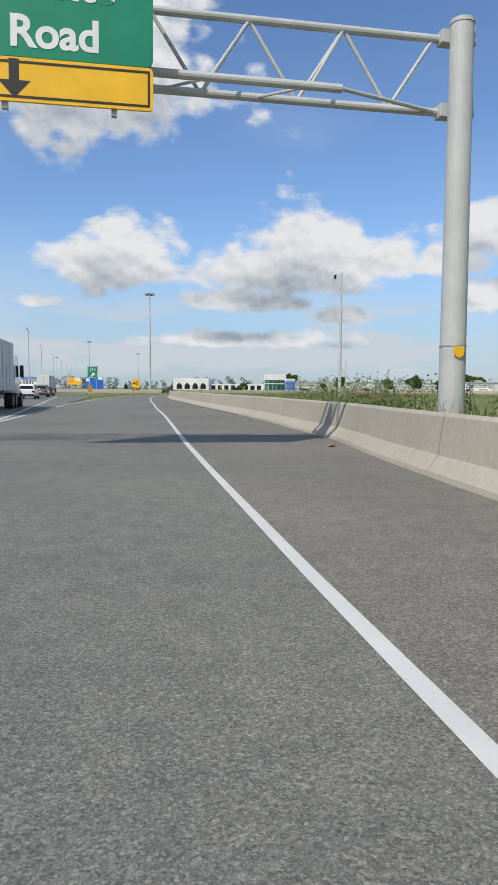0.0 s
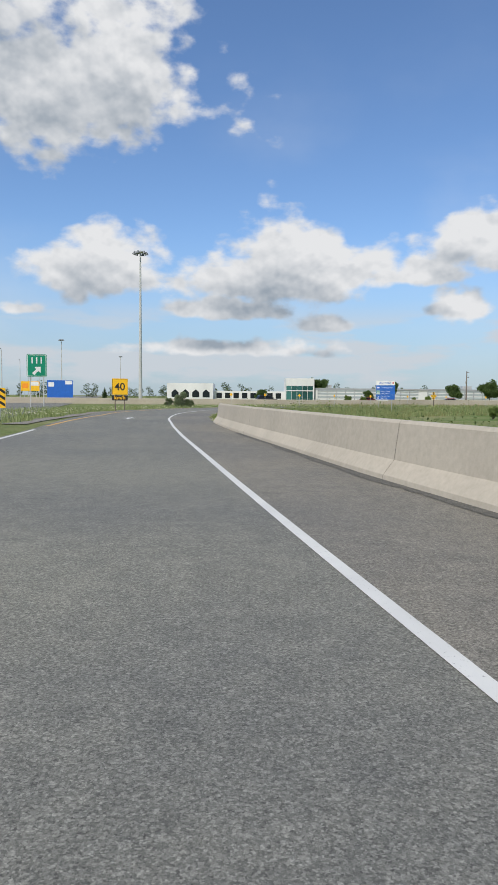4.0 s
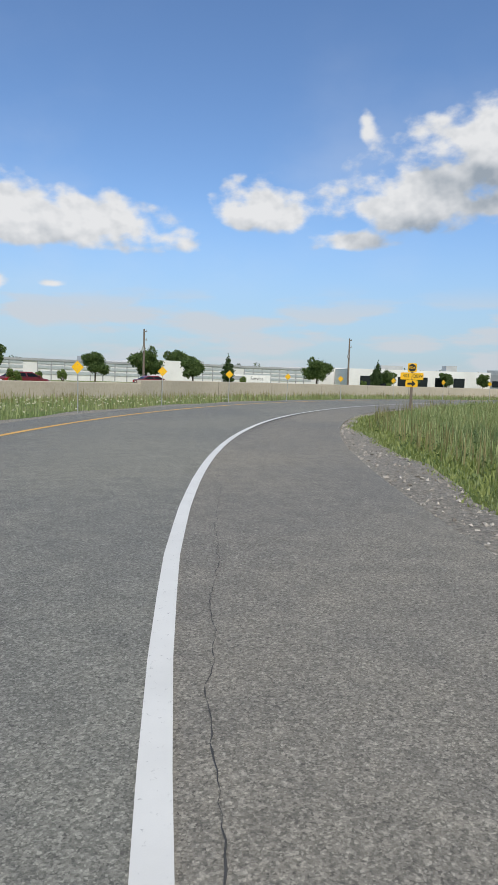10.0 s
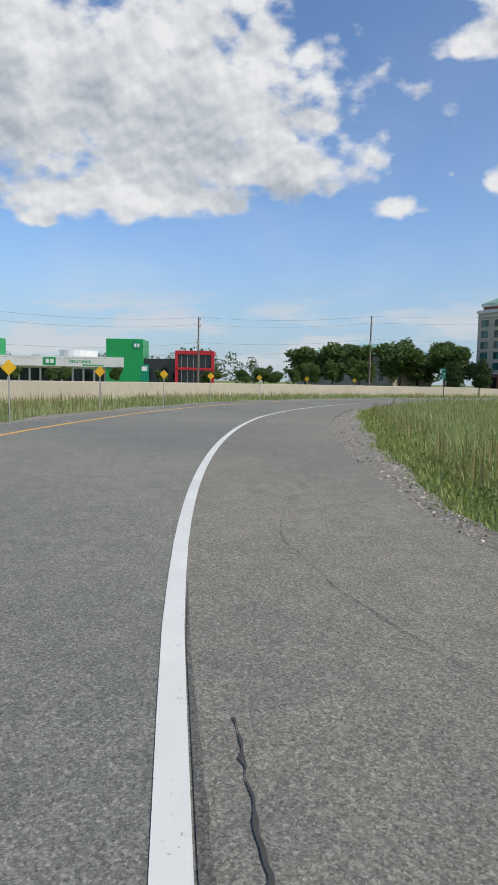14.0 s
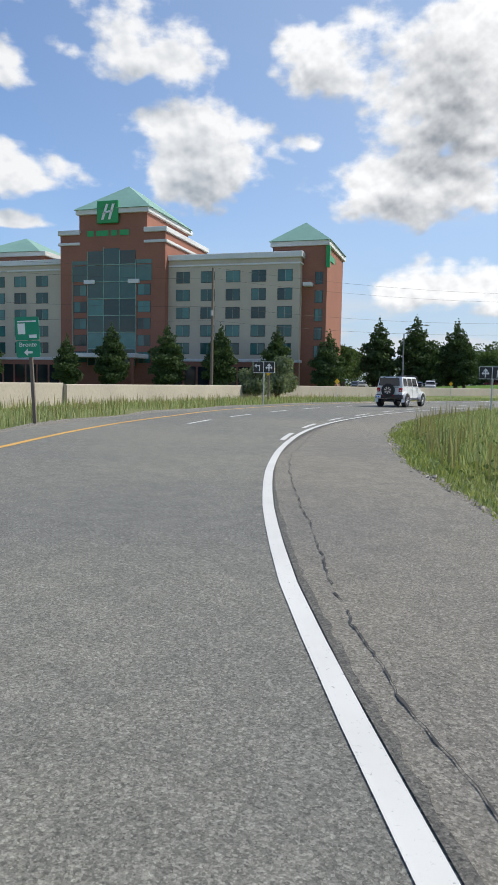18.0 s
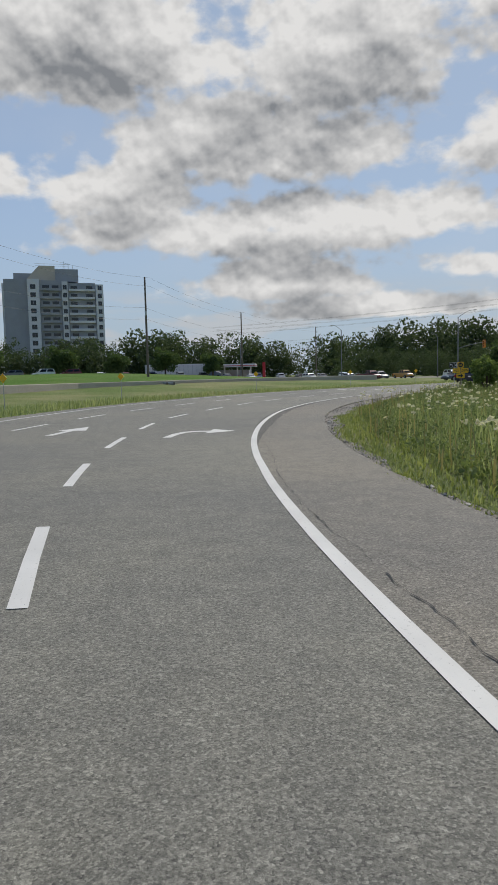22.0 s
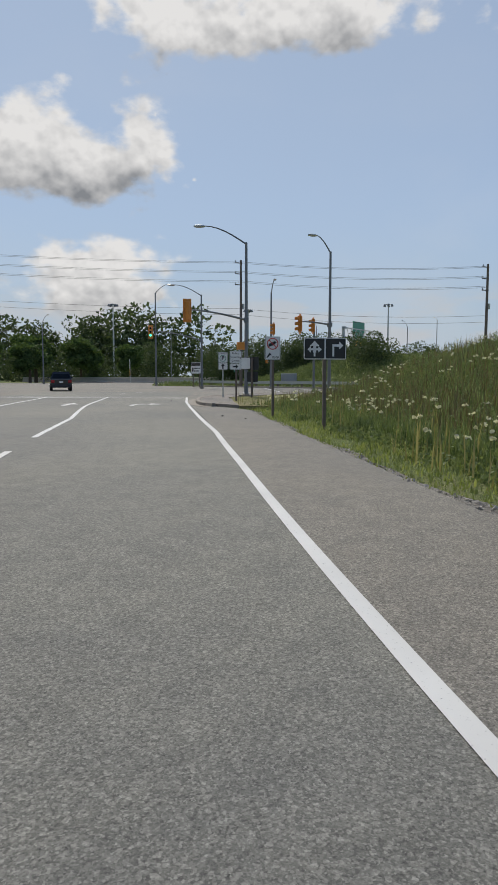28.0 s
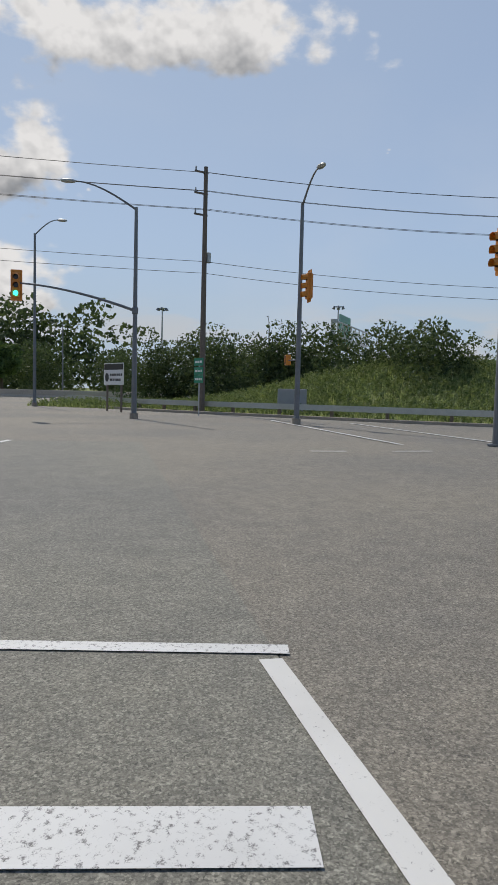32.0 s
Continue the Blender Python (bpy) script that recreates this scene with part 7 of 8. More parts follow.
# ---- signs of the loop and the crossing ----
def lane_board(x, y, turn, z0, w, hgt, glyphs, label, post=WOOD_POLE):
    t = thing("lane_sign", x, y, 0, turn, label, "road sign", "lane signs")
    panel(t, "panel", -w / 2, z0, w / 2, z0 + hgt, SIGN_WHITE, 0, 0.02, 0.03)
    n_ = len(glyphs)
    for k, gl in enumerate(glyphs):
        x0 = -w / 2 + w * k / n_
        panel(t, "field", x0 + 0.02, z0 + 0.025, x0 + w / n_ - 0.02, z0 + hgt - 0.025, SIGN_BLACK, -0.006, 0.006, 0.02)
        cx, cz, sz = x0 + w / n_ / 2, z0 + hgt / 2, hgt * 0.72
        if gl == "cross":
            for a in (0, 90, -90):
                arrow_plate(t, SIGN_WHITE, cx + (0.22 * sz if a == -90 else -0.22 * sz if a == 90 else 0), cz + (0.12 * sz if a == 0 else -0.05 * sz), sz * (0.75 if a == 0 else 0.5), a, -0.008 - 0.001 * abs(a) / 90)
            part("arrow", boxes((cx - 0.06 * sz, -0.012, cz - sz * 0.5, cx + 0.06 * sz, -0.008, cz)), SIGN_WHITE, t)
        else:
            sgn = 1 if gl == "right" else -1
            arrow_plate(t, SIGN_WHITE, cx + sgn * 0.2 * sz, cz + 0.2 * sz, sz * 0.6, -90 * sgn, -0.008)
            part("arrow", boxes((cx - sgn * 0.16 * sz - 0.06 * sz, -0.014, cz - sz * 0.5, cx - sgn * 0.16 * sz + 0.06 * sz, -0.008, cz + 0.28 * sz)), SIGN_WHITE, t)
    post_part(t, 0, z0 + hgt * 0.9, 0.045, post, 0.06, -1.0, post is WOOD_POLE)
    return t


lane_board(88.1, 59.1, facing(412), 1.8, 1.14, 0.57, ("cross", "right"), "black lane sign with white arrows on a wooden post")
lane_board(123.3, 136.9, facing(322), 1.72, 1.35, 0.62, ("cross", "right"), "black lane sign with white arrows beside the ramp", STEEL)
lane_board(136.0, 139.8, facing(300), 1.9, 1.35, 0.66, ("left", "cross"), "black lane sign with white arrows by the wall", STEEL)
lane_board(100.6, 50.4, facing(405), 1.75, 1.3, 0.62, ("left", "cross"), "black lane sign with white arrows in the grass median", STEEL)

t = thing("bus_sign", 127.3, 159.2, 0, facing(284) + 4, "green bus route sign with a Bronte plate on a leaning post", "road sign")
panel(t, "panel", -0.36, 2.5, 0.36, 3.2, SIGN_GREEN)
panel(t, "tab", -0.36, 1.98, 0.36, 2.48, SIGN_GREEN, -0.002)
part("pictogram", boxes((-0.28, -0.008, 2.68, -0.06, 0, 3.0), (0.05, -0.008, 2.56, 0.28, 0, 2.66), (-0.28, -0.008, 3.04, 0.28, 0, 3.08)), SIGN_WHITE, t)
words("Bronte", 0.19, SIGN_WHITE, t, 0, -0.008, 2.36)
arrow_plate(t, SIGN_WHITE, 0.0, 2.13, 0.26, 90, -0.003)
post_part(t, 0.05, 3.0, 0.05, WOOD_POLE, 0.07, -0.9, True)
t.matrix_world = pose(127.3, 159.2, 0, 0, -3, facing(284) + 4)

for x, y, turn, z, half in ((125.1, 126.6, facing(316), 2.3, 0.56), (141.5, 133.5, facing(300), 2.3, 0.52)):
    t = thing("signal_ahead_sign", x, y, 0, turn, "yellow diamond sign showing traffic signals on a wooden post", "road sign", "signal ahead signs")
    diamond(t, "panel", 0, z, half, SIGN_YELLOW)
    for k in range(4):
        a, bq = ((0, -1), (1, 0), (0, 1), (-1, 0))[k], ((1, 0), (0, 1), (-1, 0), (0, -1))[k]
        part("border", bar((a[0] * half * 0.93, -0.003, z + a[1] * half * 0.93), (bq[0] * half * 0.93, -0.003, z + bq[1] * half * 0.93), 0.008, sides=4), SIGN_BLACK, t)
    panel(t, "pictogram", -0.09, z - 0.27, 0.09, z + 0.27, SIGN_BLACK, -0.006, 0.006, 0.02)
    for dz, mt in ((0.17, SIGN_RED), (0.0, SIGN_YELLOW), (-0.17, SIGN_GREEN)):
        part("disc", bar((0, -0.012, z + dz), (0, -0.006, z + dz), 0.065, sides=14), mt, t)
    post_part(t, 0, z + 0.3, 0.05, WOOD_POLE, 0.06, -1.4, True)


def detour_marker(x, y, turn, z, way):
    """The yellow emergency detour cluster: a round on top, two numbers, an arrow."""
    t = thing("detour_sign", x, y, 0, turn, "cluster of yellow detour plates on a weathered post", "road sign", "detour signs")
    panel(t, "plate", -0.2, z + 0.62, 0.2, z + 1.02, SIGN_YELLOW)
    part("disc", bar((0, -0.008, z + 0.82), (0, 0, z + 0.82), 0.17, sides=18), SIGN_BLACK, t)
    words("EDR", 0.15, SIGN_YELLOW, t, 0, -0.012, z + 0.82)
    for xx, tx in ((-0.26, "403"), (0.26, "QEW")):
        panel(t, "plate", xx - 0.25, z + 0.28, xx + 0.25, z + 0.6, SIGN_YELLOW, -0.002)
        words(tx, 0.2, SIGN_BLACK, t, xx, -0.008, z + 0.44)
    panel(t, "plate", -0.27, z - 0.06, 0.27, z + 0.26, SIGN_YELLOW)
    arrow_plate(t, SIGN_BLACK, 0, z + 0.1, 0.36, way, -0.002)
    post_part(t, 0, z + 0.9, 0.06, WOOD_POLE, 0.07, -1.3, True)
    return t


detour_marker(33.6, 173.7, facing(187), 1.3, -90)
detour_marker(112.6, 85.0, facing(356), 0.95, -90)

t = thing("tourism_sign", 22.8, 163.2, 0, facing(140) + 2, "blue and white Ontario tourism sign on two steel posts", "road sign")
Z = 1.15
panel(t, "panel", -1.25, Z + 1.95, 1.25, Z + 2.55, SIGN_WHITE, 0, 0.03)
words("ONTARIO", 0.36, SIGN_BLUE, t, -0.1, -0.008, Z + 2.25)
part("flower_mark", bar((1.0, -0.008, Z + 2.25), (1.0, 0, Z + 2.25), 0.12, sides=6), SIGN_RED, t)
for k, (txt, mt) in enumerate(((("O E Banquet Hall",), None), (("Bronte Creek", "Campground"), COPPER_ROOF), (("Oakville Exec", "Golf Club"), None))):
    z1 = Z + 1.93 - 0.65 * k
    panel(t, "panel", -1.25, z1 - 0.62, 1.25, z1, SIGN_BLUE, 0, 0.03)
    panel(t, "field", -1.2, z1 - 0.57, -0.72, z1 - 0.05, mt or SIGN_BLUE, -0.006, 0.006, 0.03)
    if k == 0:
        arrow_plate(t, SIGN_WHITE, -0.96, z1 - 0.31, 0.36, 90, -0.006)
    elif k == 1:
        part("pictogram", boxes((-1.18, -0.012, z1 - 0.42, -0.74, -0.006, z1 - 0.34), (-1.18, -0.012, z1 - 0.54, -0.74, -0.006, z1 - 0.47)), SIGN_WHITE, t)
    else:
        part("pictogram", plate([(-1.05, z1 - 0.52), (-0.88, z1 - 0.52), (-0.94, z1 - 0.3), (-0.84, z1 - 0.1), (-1.0, z1 - 0.25)], -0.012, -0.006), SIGN_WHITE, t)
    for i, w_ in enumerate(txt):
        words(w_, 0.22, SIGN_WHITE, t, -0.62, -0.006, z1 - 0.31 + (0.13 - 0.26 * i if len(txt) > 1 else 0), align="LEFT")
for x in (-0.85, 0.85):
    post_part(t, x, Z + 2.5, 0.05, STEEL, 0.08, -1.4)

t = thing("no_trucks_sign", 84.1, 54.8, 0, facing(414), "white no-heavy-trucks sign with a red ring on a wooden post", "road sign")
panel(t, "panel", -0.38, 1.6, 0.38, 2.72, SIGN_WHITE, 0, 0.015)
part("border", boxes((-0.36, -0.004, 1.62, -0.345, 0, 2.7), (0.345, -0.004, 1.62, 0.36, 0, 2.7), (-0.36, -0.004, 1.62, 0.36, 0, 1.635), (-0.36, -0.004, 2.685, 0.36, 0, 2.7)), SIGN_BLACK, t)
bm = bmesh.new()
for k in range(24):
    a0, a1 = 2 * math.pi * k / 24, 2 * math.pi * (k + 1) / 24
    tube(bm, (0.26 * math.cos(a0), -0.004, 2.37 + 0.26 * math.sin(a0)), (0.26 * math.cos(a1), -0.004, 2.37 + 0.26 * math.sin(a1)), 0.022, sides=4)
tube(bm, (-0.19, -0.008, 2.56), (0.19, -0.008, 2.18), 0.022, sides=4)
part("ring", bm, SIGN_RED, t)
part("pictogram", plate([(-0.2, 2.22), (0.05, 2.3), (0.2, 2.45), (0.1, 2.5), (-0.05, 2.42), (-0.2, 2.36)], -0.004, 0), SIGN_BLACK, t)
part("pictogram", plate([(-0.3, 1.7), (-0.24, 1.7), (-0.12, 1.84), (-0.08, 1.8), (-0.05, 1.84), (-0.14, 1.95), (-0.18, 1.9)], -0.004, 0), SIGN_BLACK, t)
words("8500", 0.16, SIGN_BLACK, t, 0.14, -0.005, 1.72)
post_part(t, 0.02, 2.5, 0.04, WOOD_POLE, 0.06, -0.9, True)
shrink(t, 2.72, 0.72)

t = thing("carpool_sign", 72.9, 44.05, 0, facing(428), "white carpool parking sign with an arrow on a steel post", "road sign")
panel(t, "panel", -0.36, 1.88, 0.36, 2.68, SIGN_WHITE, 0, 0.012)
panel(t, "tab", -0.36, 1.35, 0.36, 1.87, SIGN_WHITE, 0, 0.012)
for z0, z1 in ((1.37, 1.85), (1.9, 2.66)):
    part("border", boxes((-0.34, -0.004, z0, -0.325, 0, z1), (0.325, -0.004, z0, 0.34, 0, z1), (-0.34, -0.004, z0, 0.34, 0, z0 + 0.015), (-0.34, -0.004, z1 - 0.015, 0.34, 0, z1)), SIGN_BLACK, t)
words("CARPOOL", 0.15, SIGN_BLACK, t, 0, -0.005, 2.56)
bm = bmesh.new()
for k in range(24):
    a0, a1 = 2 * math.pi * k / 24, 2 * math.pi * (k + 1) / 24
    tube(bm, (0.23 * math.cos(a0), -0.004, 2.21 + 0.23 * math.sin(a0)), (0.23 * math.cos(a1), -0.004, 2.21 + 0.23 * math.sin(a1)), 0.018, sides=4)
part("ring", bm, SIGN_GREEN, t)
words("P", 0.4, SIGN_BLACK, t, 0, -0.005, 2.21, bold=0.01)
arrow_plate(t, SIGN_BLACK, 0, 1.61, 0.38, 0, 0)
post_part(t, 0, 2.6, 0.035, STEEL, 0.05, -0.2)
shrink(t, 2.7, 0.74)

t = thing("reporting_sign", 76.1, 47.3, 0, facing(426) - 4, "white Police Reporting Centre sign with an arrow plate", "road sign")
panel(t, "panel", -0.42, 1.72, 0.42, 2.6, SIGN_WHITE, 0, 0.012, 0.06)
panel(t, "tab", -0.42, 1.27, 0.42, 1.7, SIGN_WHITE, 0, 0.012, 0.06)
for z0, z1 in ((1.29, 1.68), (1.74, 2.58)):
    part("border", boxes((-0.4, -0.004, z0, -0.385, 0, z1), (0.385, -0.004, z0, 0.4, 0, z1), (-0.4, -0.004, z0, 0.4, 0, z0 + 0.015), (-0.4, -0.004, z1 - 0.015, 0.4, 0, z1)), SIGN_BLACK, t)
for k, w_ in enumerate(("Police", "Reporting", "Centre")):
    words(w_, 0.2, SIGN_BLACK, t, 0, -0.005, 2.42 - 0.26 * k)
arrow_plate(t, SIGN_BLACK, 0, 1.48, 0.4, -90, 0)
post_part(t, 0.03, 2.4, 0.045, WOOD_POLE, 0.06, -0.8, True)
shrink(t, 2.6, 0.7)

t = thing("turn_sign", 71.2, 44.9, 0, facing(428) + 150, "pair of black turn signs seen from behind on a wooden post", "road sign")
panel(t, "panel", -0.4, 1.7, 0.4, 2.45, SIGN_BLACK, -0.02, 0.015)
panel(t, "panel", -0.35, 1.0, 0.35, 1.6, SIGN_BLACK, -0.02, 0.015)
panel(t, "panel", 0.1, 1.75, 0.8, 2.4, SIGN_WHITE, 0.1, 0.015)
post_part(t, 0, 2.4, 0.055, WOOD_POLE, 0.05, -0.3, True)
t = thing("pedestrian_signal", 46.0, 29.0, 0, 30, "small lit orange pedestrian signal box on the pole", "signal")
part("box", boxes((-0.62, -0.14, 2.6, -0.12, 0.1, 3.05), bevel=0.02), SIGNAL_YELLOW, t)
part("face", boxes((-0.57, -0.15, 2.65, -0.17, -0.14, 3.0)), SIGN_BLACK, t)
part("lit_figure", boxes((-0.45, -0.156, 2.72, -0.3, -0.15, 2.94)), SIGN_ORANGE, t)
part("stub", bar((-0.12, 0, 2.8), (0.3, 0.2, 2.8), 0.03), DARK_POLE, t)
t = thing("route_board", 40.5, 15.2, 0, 62, "white rules board beside the far on-ramp", "road sign")
panel(t, "panel", -1.4, 1.6, 1.4, 2.9, SIGN_WHITE)
panel(t, "field", -1.35, 2.5, 1.35, 2.85, SIGN_BLACK, -0.006, 0.006)
bars_of_text(t, -0.5, 1.2, 2.2, 0.14, SIGN_BLACK, -0.004, seed=21)
bars_of_text(t, -0.5, 1.0, 1.9, 0.14, SIGN_BLACK, -0.004, seed=22)
part("pictogram", bar((-0.95, -0.008, 2.05), (-0.95, 0, 2.05), 0.26, sides=18), SIGN_BLACK, t)
for x in (-1.0, 1.0):
    post_part(t, x, 2.8, 0.05, WOOD_POLE, 0.06, -0.4, True)
t = thing("guide_sign", 41.0, 21.4, 0, 55, "small green direction signs on a post beside the far kerb", "road sign")
for z, mt in ((2.75, SIGN_GREEN), (2.25, SIGN_GREEN), (1.8, SIGN_GREEN)):
    panel(t, "panel", -0.6, z, 0.6, z + 0.42, mt)
    bars_of_text(t, -0.45, 0.45, z + 0.21, 0.12, SIGN_WHITE, -0.003, seed=int(z * 10))
post_part(t, 0, 3.1, 0.04, STEEL, 0.05, -0.4)
t = thing("island_sign", 12.0, -24.2, 0, 50, "white arrow sign above a striped board on the island", "road sign")
panel(t, "panel", -0.7, 2.6, 0.7, 4.3, SIGN_WHITE)
arrow_plate(t, SIGN_BLACK, 0.05, 3.45, 1.2, 20, 0)
panel(t, "tab", -0.4, 1.2, 0.4, 2.5, SIGN_YELLOW)
for k in range(3):
    part("stripe", plate([(-0.38, 1.25 + 0.42 * k), (0.38, 1.5 + 0.42 * k), (0.38, 1.66 + 0.42 * k), (-0.38, 1.41 + 0.42 * k)], -0.005, 0), SIGN_BLACK, t)
post_part(t, 0, 4.0, 0.07, STEEL, 0.06, -0.3)


def pole_trailer(x, y, turn, z, seed):
    """An empty orange logging-style trailer: long rails, cross bars, upright stakes, wheels."""
    g = random.Random(seed)
    t = thing("flatbed_trailer", x, y, z, turn, "weathered orange steel flatbed trailer with raised ramps", "trailer", "orange trailers")
    for sd in (-1, 1):
        part("rail", boxes((-5.2, sd * 1.05 - 0.08, 0.72, 5.2, sd * 1.05 + 0.08, 0.98), bevel=0.02), SIGN_ORANGE_OLD, t)
        part("ramp", box_between((5.1, sd * 0.75, 0.95), (6.0, sd * 0.75, 2.1), 0.5, 0.08), SIGN_ORANGE_OLD, t, "raised orange loading ramp")
        for x0 in (2.0, 3.1):
            wheel(t, x0, sd * 0.95, 0.42, 0.26, sd)
    for k in range(9):
        part("cross_bar", boxes((-5.0 + 1.22 * k, -1.0, 0.76, -4.86 + 1.22 * k, 1.0, 0.9)), SIGN_ORANGE_OLD, t)
    part("deck", boxes((-4.6, -0.95, 0.985, 4.6, 0.95, 1.04)), WOOD_POLE, t, "grey plank deck")
    part("hitch", bar((-5.2, 0, 0.8), (-7.0, 0, 0.7), 0.07, sides=8), SIGN_ORANGE_OLD, t)
    part("stand", boxes((-6.3, -0.06, 0.0, -6.18, 0.06, 0.75)), TRIM_BLACK, t)
    return t


def box_between(a, b, width, thick):
    """A flat board from a to b, its breadth along y."""
    bm = bmesh.new()
    a, b = Vector(a), Vector(b)
    d = (b - a).normalized()
    n = Vector((-d.z, 0, d.x)) * thick / 2
    w = Vector((0, width / 2, 0))
    q = [bm.verts.new(p + i * n + j * w) for p in (a, b) for i, j in ((-1, -1), (1, -1), (1, 1), (-1, 1))]
    for f in ((0, 1, 2, 3), (7, 6, 5, 4), (0, 4, 5, 1), (1, 5, 6, 2), (2, 6, 7, 3), (3, 7, 4, 0)):
        bm.faces.new([q[k] for k in f])
    bmesh.ops.recalc_face_normals(bm, faces=bm.faces[:])
    return bm


SIGN_ORANGE_OLD = surface("weathered orange steel", (0.3, 0.09, 0.035), (0.55, 0.2, 0.09), 6.0, 1.0, 0.7, 0, 0.2, 0.005, 0.5)
pole_trailer(30.5, 128.0, 15, float(ground_height(30.5, 128.0)), 2)
pole_trailer(31.8, 119.5, 150, float(ground_height(31.8, 119.5)), 3)


# ---- plants ----
def leaf_cards(centres, sizes, rng, flat=0.0):
    """Many small bent leaf pieces round given centres, as one mesh: two triangles each."""
    n = len(centres)
    a = rng.normal(size=(n, 3))
    a /= np.linalg.norm(a, axis=1, keepdims=True)
    b = np.cross(a, rng.normal(size=(n, 3)))
    b /= np.linalg.norm(b, axis=1, keepdims=True)
    s = np.asarray(sizes)[:, None]
    c = np.asarray(centres)
    up = np.cross(a, b) * s * 0.18
    v = np.stack([c - a * s - b * s * 0.6, c + a * s - b * s * 0.6 + up, c + a * s + b * s * 0.6, c - a * s + b * s * 0.6 + up], 1).reshape(-1, 3)
    i = np.arange(n)[:, None] * 4
    f = np.concatenate([i + (0, 1, 2), i + (0, 2, 3)], 0).reshape(-1, 3)
    return v, f


def mesh_of(name, v, f, material):
    me = bpy.data.meshes.new(name)
    me.from_pydata(np.asarray(v).tolist(), [], np.asarray(f).tolist())
    me.materials.append(material)
    return me


def crown_points(n, rng, lobes, shell=0.55, stray=0.09):
    """Points inside a set of lobes (x, y, z, radius across, radius up)."""
    w = np.array([l[3] ** 2 * l[4] for l in lobes])
    k = rng.choice(len(lobes), n, p=w / w.sum())
    d = rng.normal(size=(n, 3))
    d /= np.linalg.norm(d, axis=1, keepdims=True)
    r = (shell + (1 - shell) * rng.random(n))[:, None]
    r *= 1 + stray * rng.normal(size=(n, 1))
    lo = np.array(lobes)[k]
    return lo[:, :3] + d * r * np.stack([lo[:, 3], lo[:, 3], lo[:, 4]], 1)


def tree(name, seed, h, spread, leaf, n, leaf_size, kind="round", label=""):
    rng = np.random.default_rng(seed)
    t = thing(name, 0, 0, 0, 0, label, "tree", "trees")
    bm = bmesh.new()
    th = h * (0.22 if kind == "round" else 0.1)
    tube(bm, (0, 0, -0.4), (0, 0, th), 0.035 * h, 0.026 * h, 9)
    tube(bm, (0, 0, th), (0.02 * h, 0, h * 0.8), 0.026 * h, 0.006 * h, 8)
    lobes = []
    if kind == "round":
        for k in range(13):
            a, q = k * 2.4 + rng.random(), 0.25 + 0.75 * rng.random()
            z = h * (0.38 + 0.5 * rng.random())
            rr = spread * q * (1.0 - 0.55 * abs(z / h - 0.55))
            x, y = rr * math.cos(a), rr * math.sin(a)
            lobes.append((x * 0.75, y * 0.75, z, spread * (0.3 + 0.22 * rng.random()), h * (0.1 + 0.09 * rng.random())))
            tube(bm, (0, 0, th + (z - th) * 0.35), (x * 0.7, y * 0.7, z), 0.012 * h, 0.004 * h, 5)
        lobes.append((0, 0, h * 0.6, spread * 0.6, h * 0.28))
    elif kind == "pyramid":
        for k in range(16):
            u = k / 15
            z = h * (0.14 + 0.8 * u)
            rr = spread * min(1.0, 1.5 * (1 - u) ** 0.85, 0.75 + 1.6 * u) * (0.85 + 0.25 * rng.random()) + 0.15
            a = k * 2.4
            lobes.append((rr * 0.42 * math.cos(a), rr * 0.42 * math.sin(a), z, rr * 0.72, h * 0.085))
            tube(bm, (0, 0, z - 0.05 * h), (rr * 0.8 * math.cos(a), rr * 0.8 * math.sin(a), z), 0.007 * h, 0.003 * h, 5)
    else:
        for k in range(8):
            a = k * 2.4
            q = spread * (0.3 + 0.5 * rng.random())
            z = h * (0.3 + 0.5 * rng.random())
            lobes.append((q * math.cos(a), q * math.sin(a), z, spread * 0.42, h * 0.22))
            tube(bm, (0, 0, 0), (q * math.cos(a), q * math.sin(a), z), 0.02 * h, 0.006 * h, 5)
    part("trunk", bm, BARK, t)
    p = crown_points(n, rng, lobes)
    v, f = leaf_cards(p, leaf_size * (0.6 + 0.8 * rng.random(n)), rng)
    new("crown", mesh_of("crown", v, f, leaf)).parent = t
    return t


def plant(src, x, y, size=1.0, turn=0.0, wide=1.0):
    z = float(ground_height(x, y))
    m = pose(x, y, z, 0, 0, turn) @ Matrix.Diagonal((size * wide, size * wide, size, 1))
    return copy_thing(src, m)


PYR = [tree("pyramid_tree", 11 + k, 9.0, 2.3 + 0.25 * k, LEAF_DARK, 8000, 0.13, "pyramid", "dense dark green pyramidal tree with low branches") for k in range(2)]
RND = [tree("round_tree", 31 + k, 9.0, 3.6 + 0.5 * k, LEAF, 6600, 0.2, "round", "broad green roadside tree with an uneven crown") for k in range(3)]
BUSH = tree("green_bush", 51, 2.2, 0.85, LEAF_BUSH, 3600, 0.05, "bush", "round green bush in the verge")
SILVER = tree("silver_bush", 52, 4.0, 2.0, LEAF_GREY, 3800, 0.1, "bush", "silvery grey-green bush in rough grass")
SPRUCE = tree("spruce_tree", 53, 7.0, 1.3, LEAF_DARK, 2600, 0.13, "pyramid", "slim dark green spruce tree")
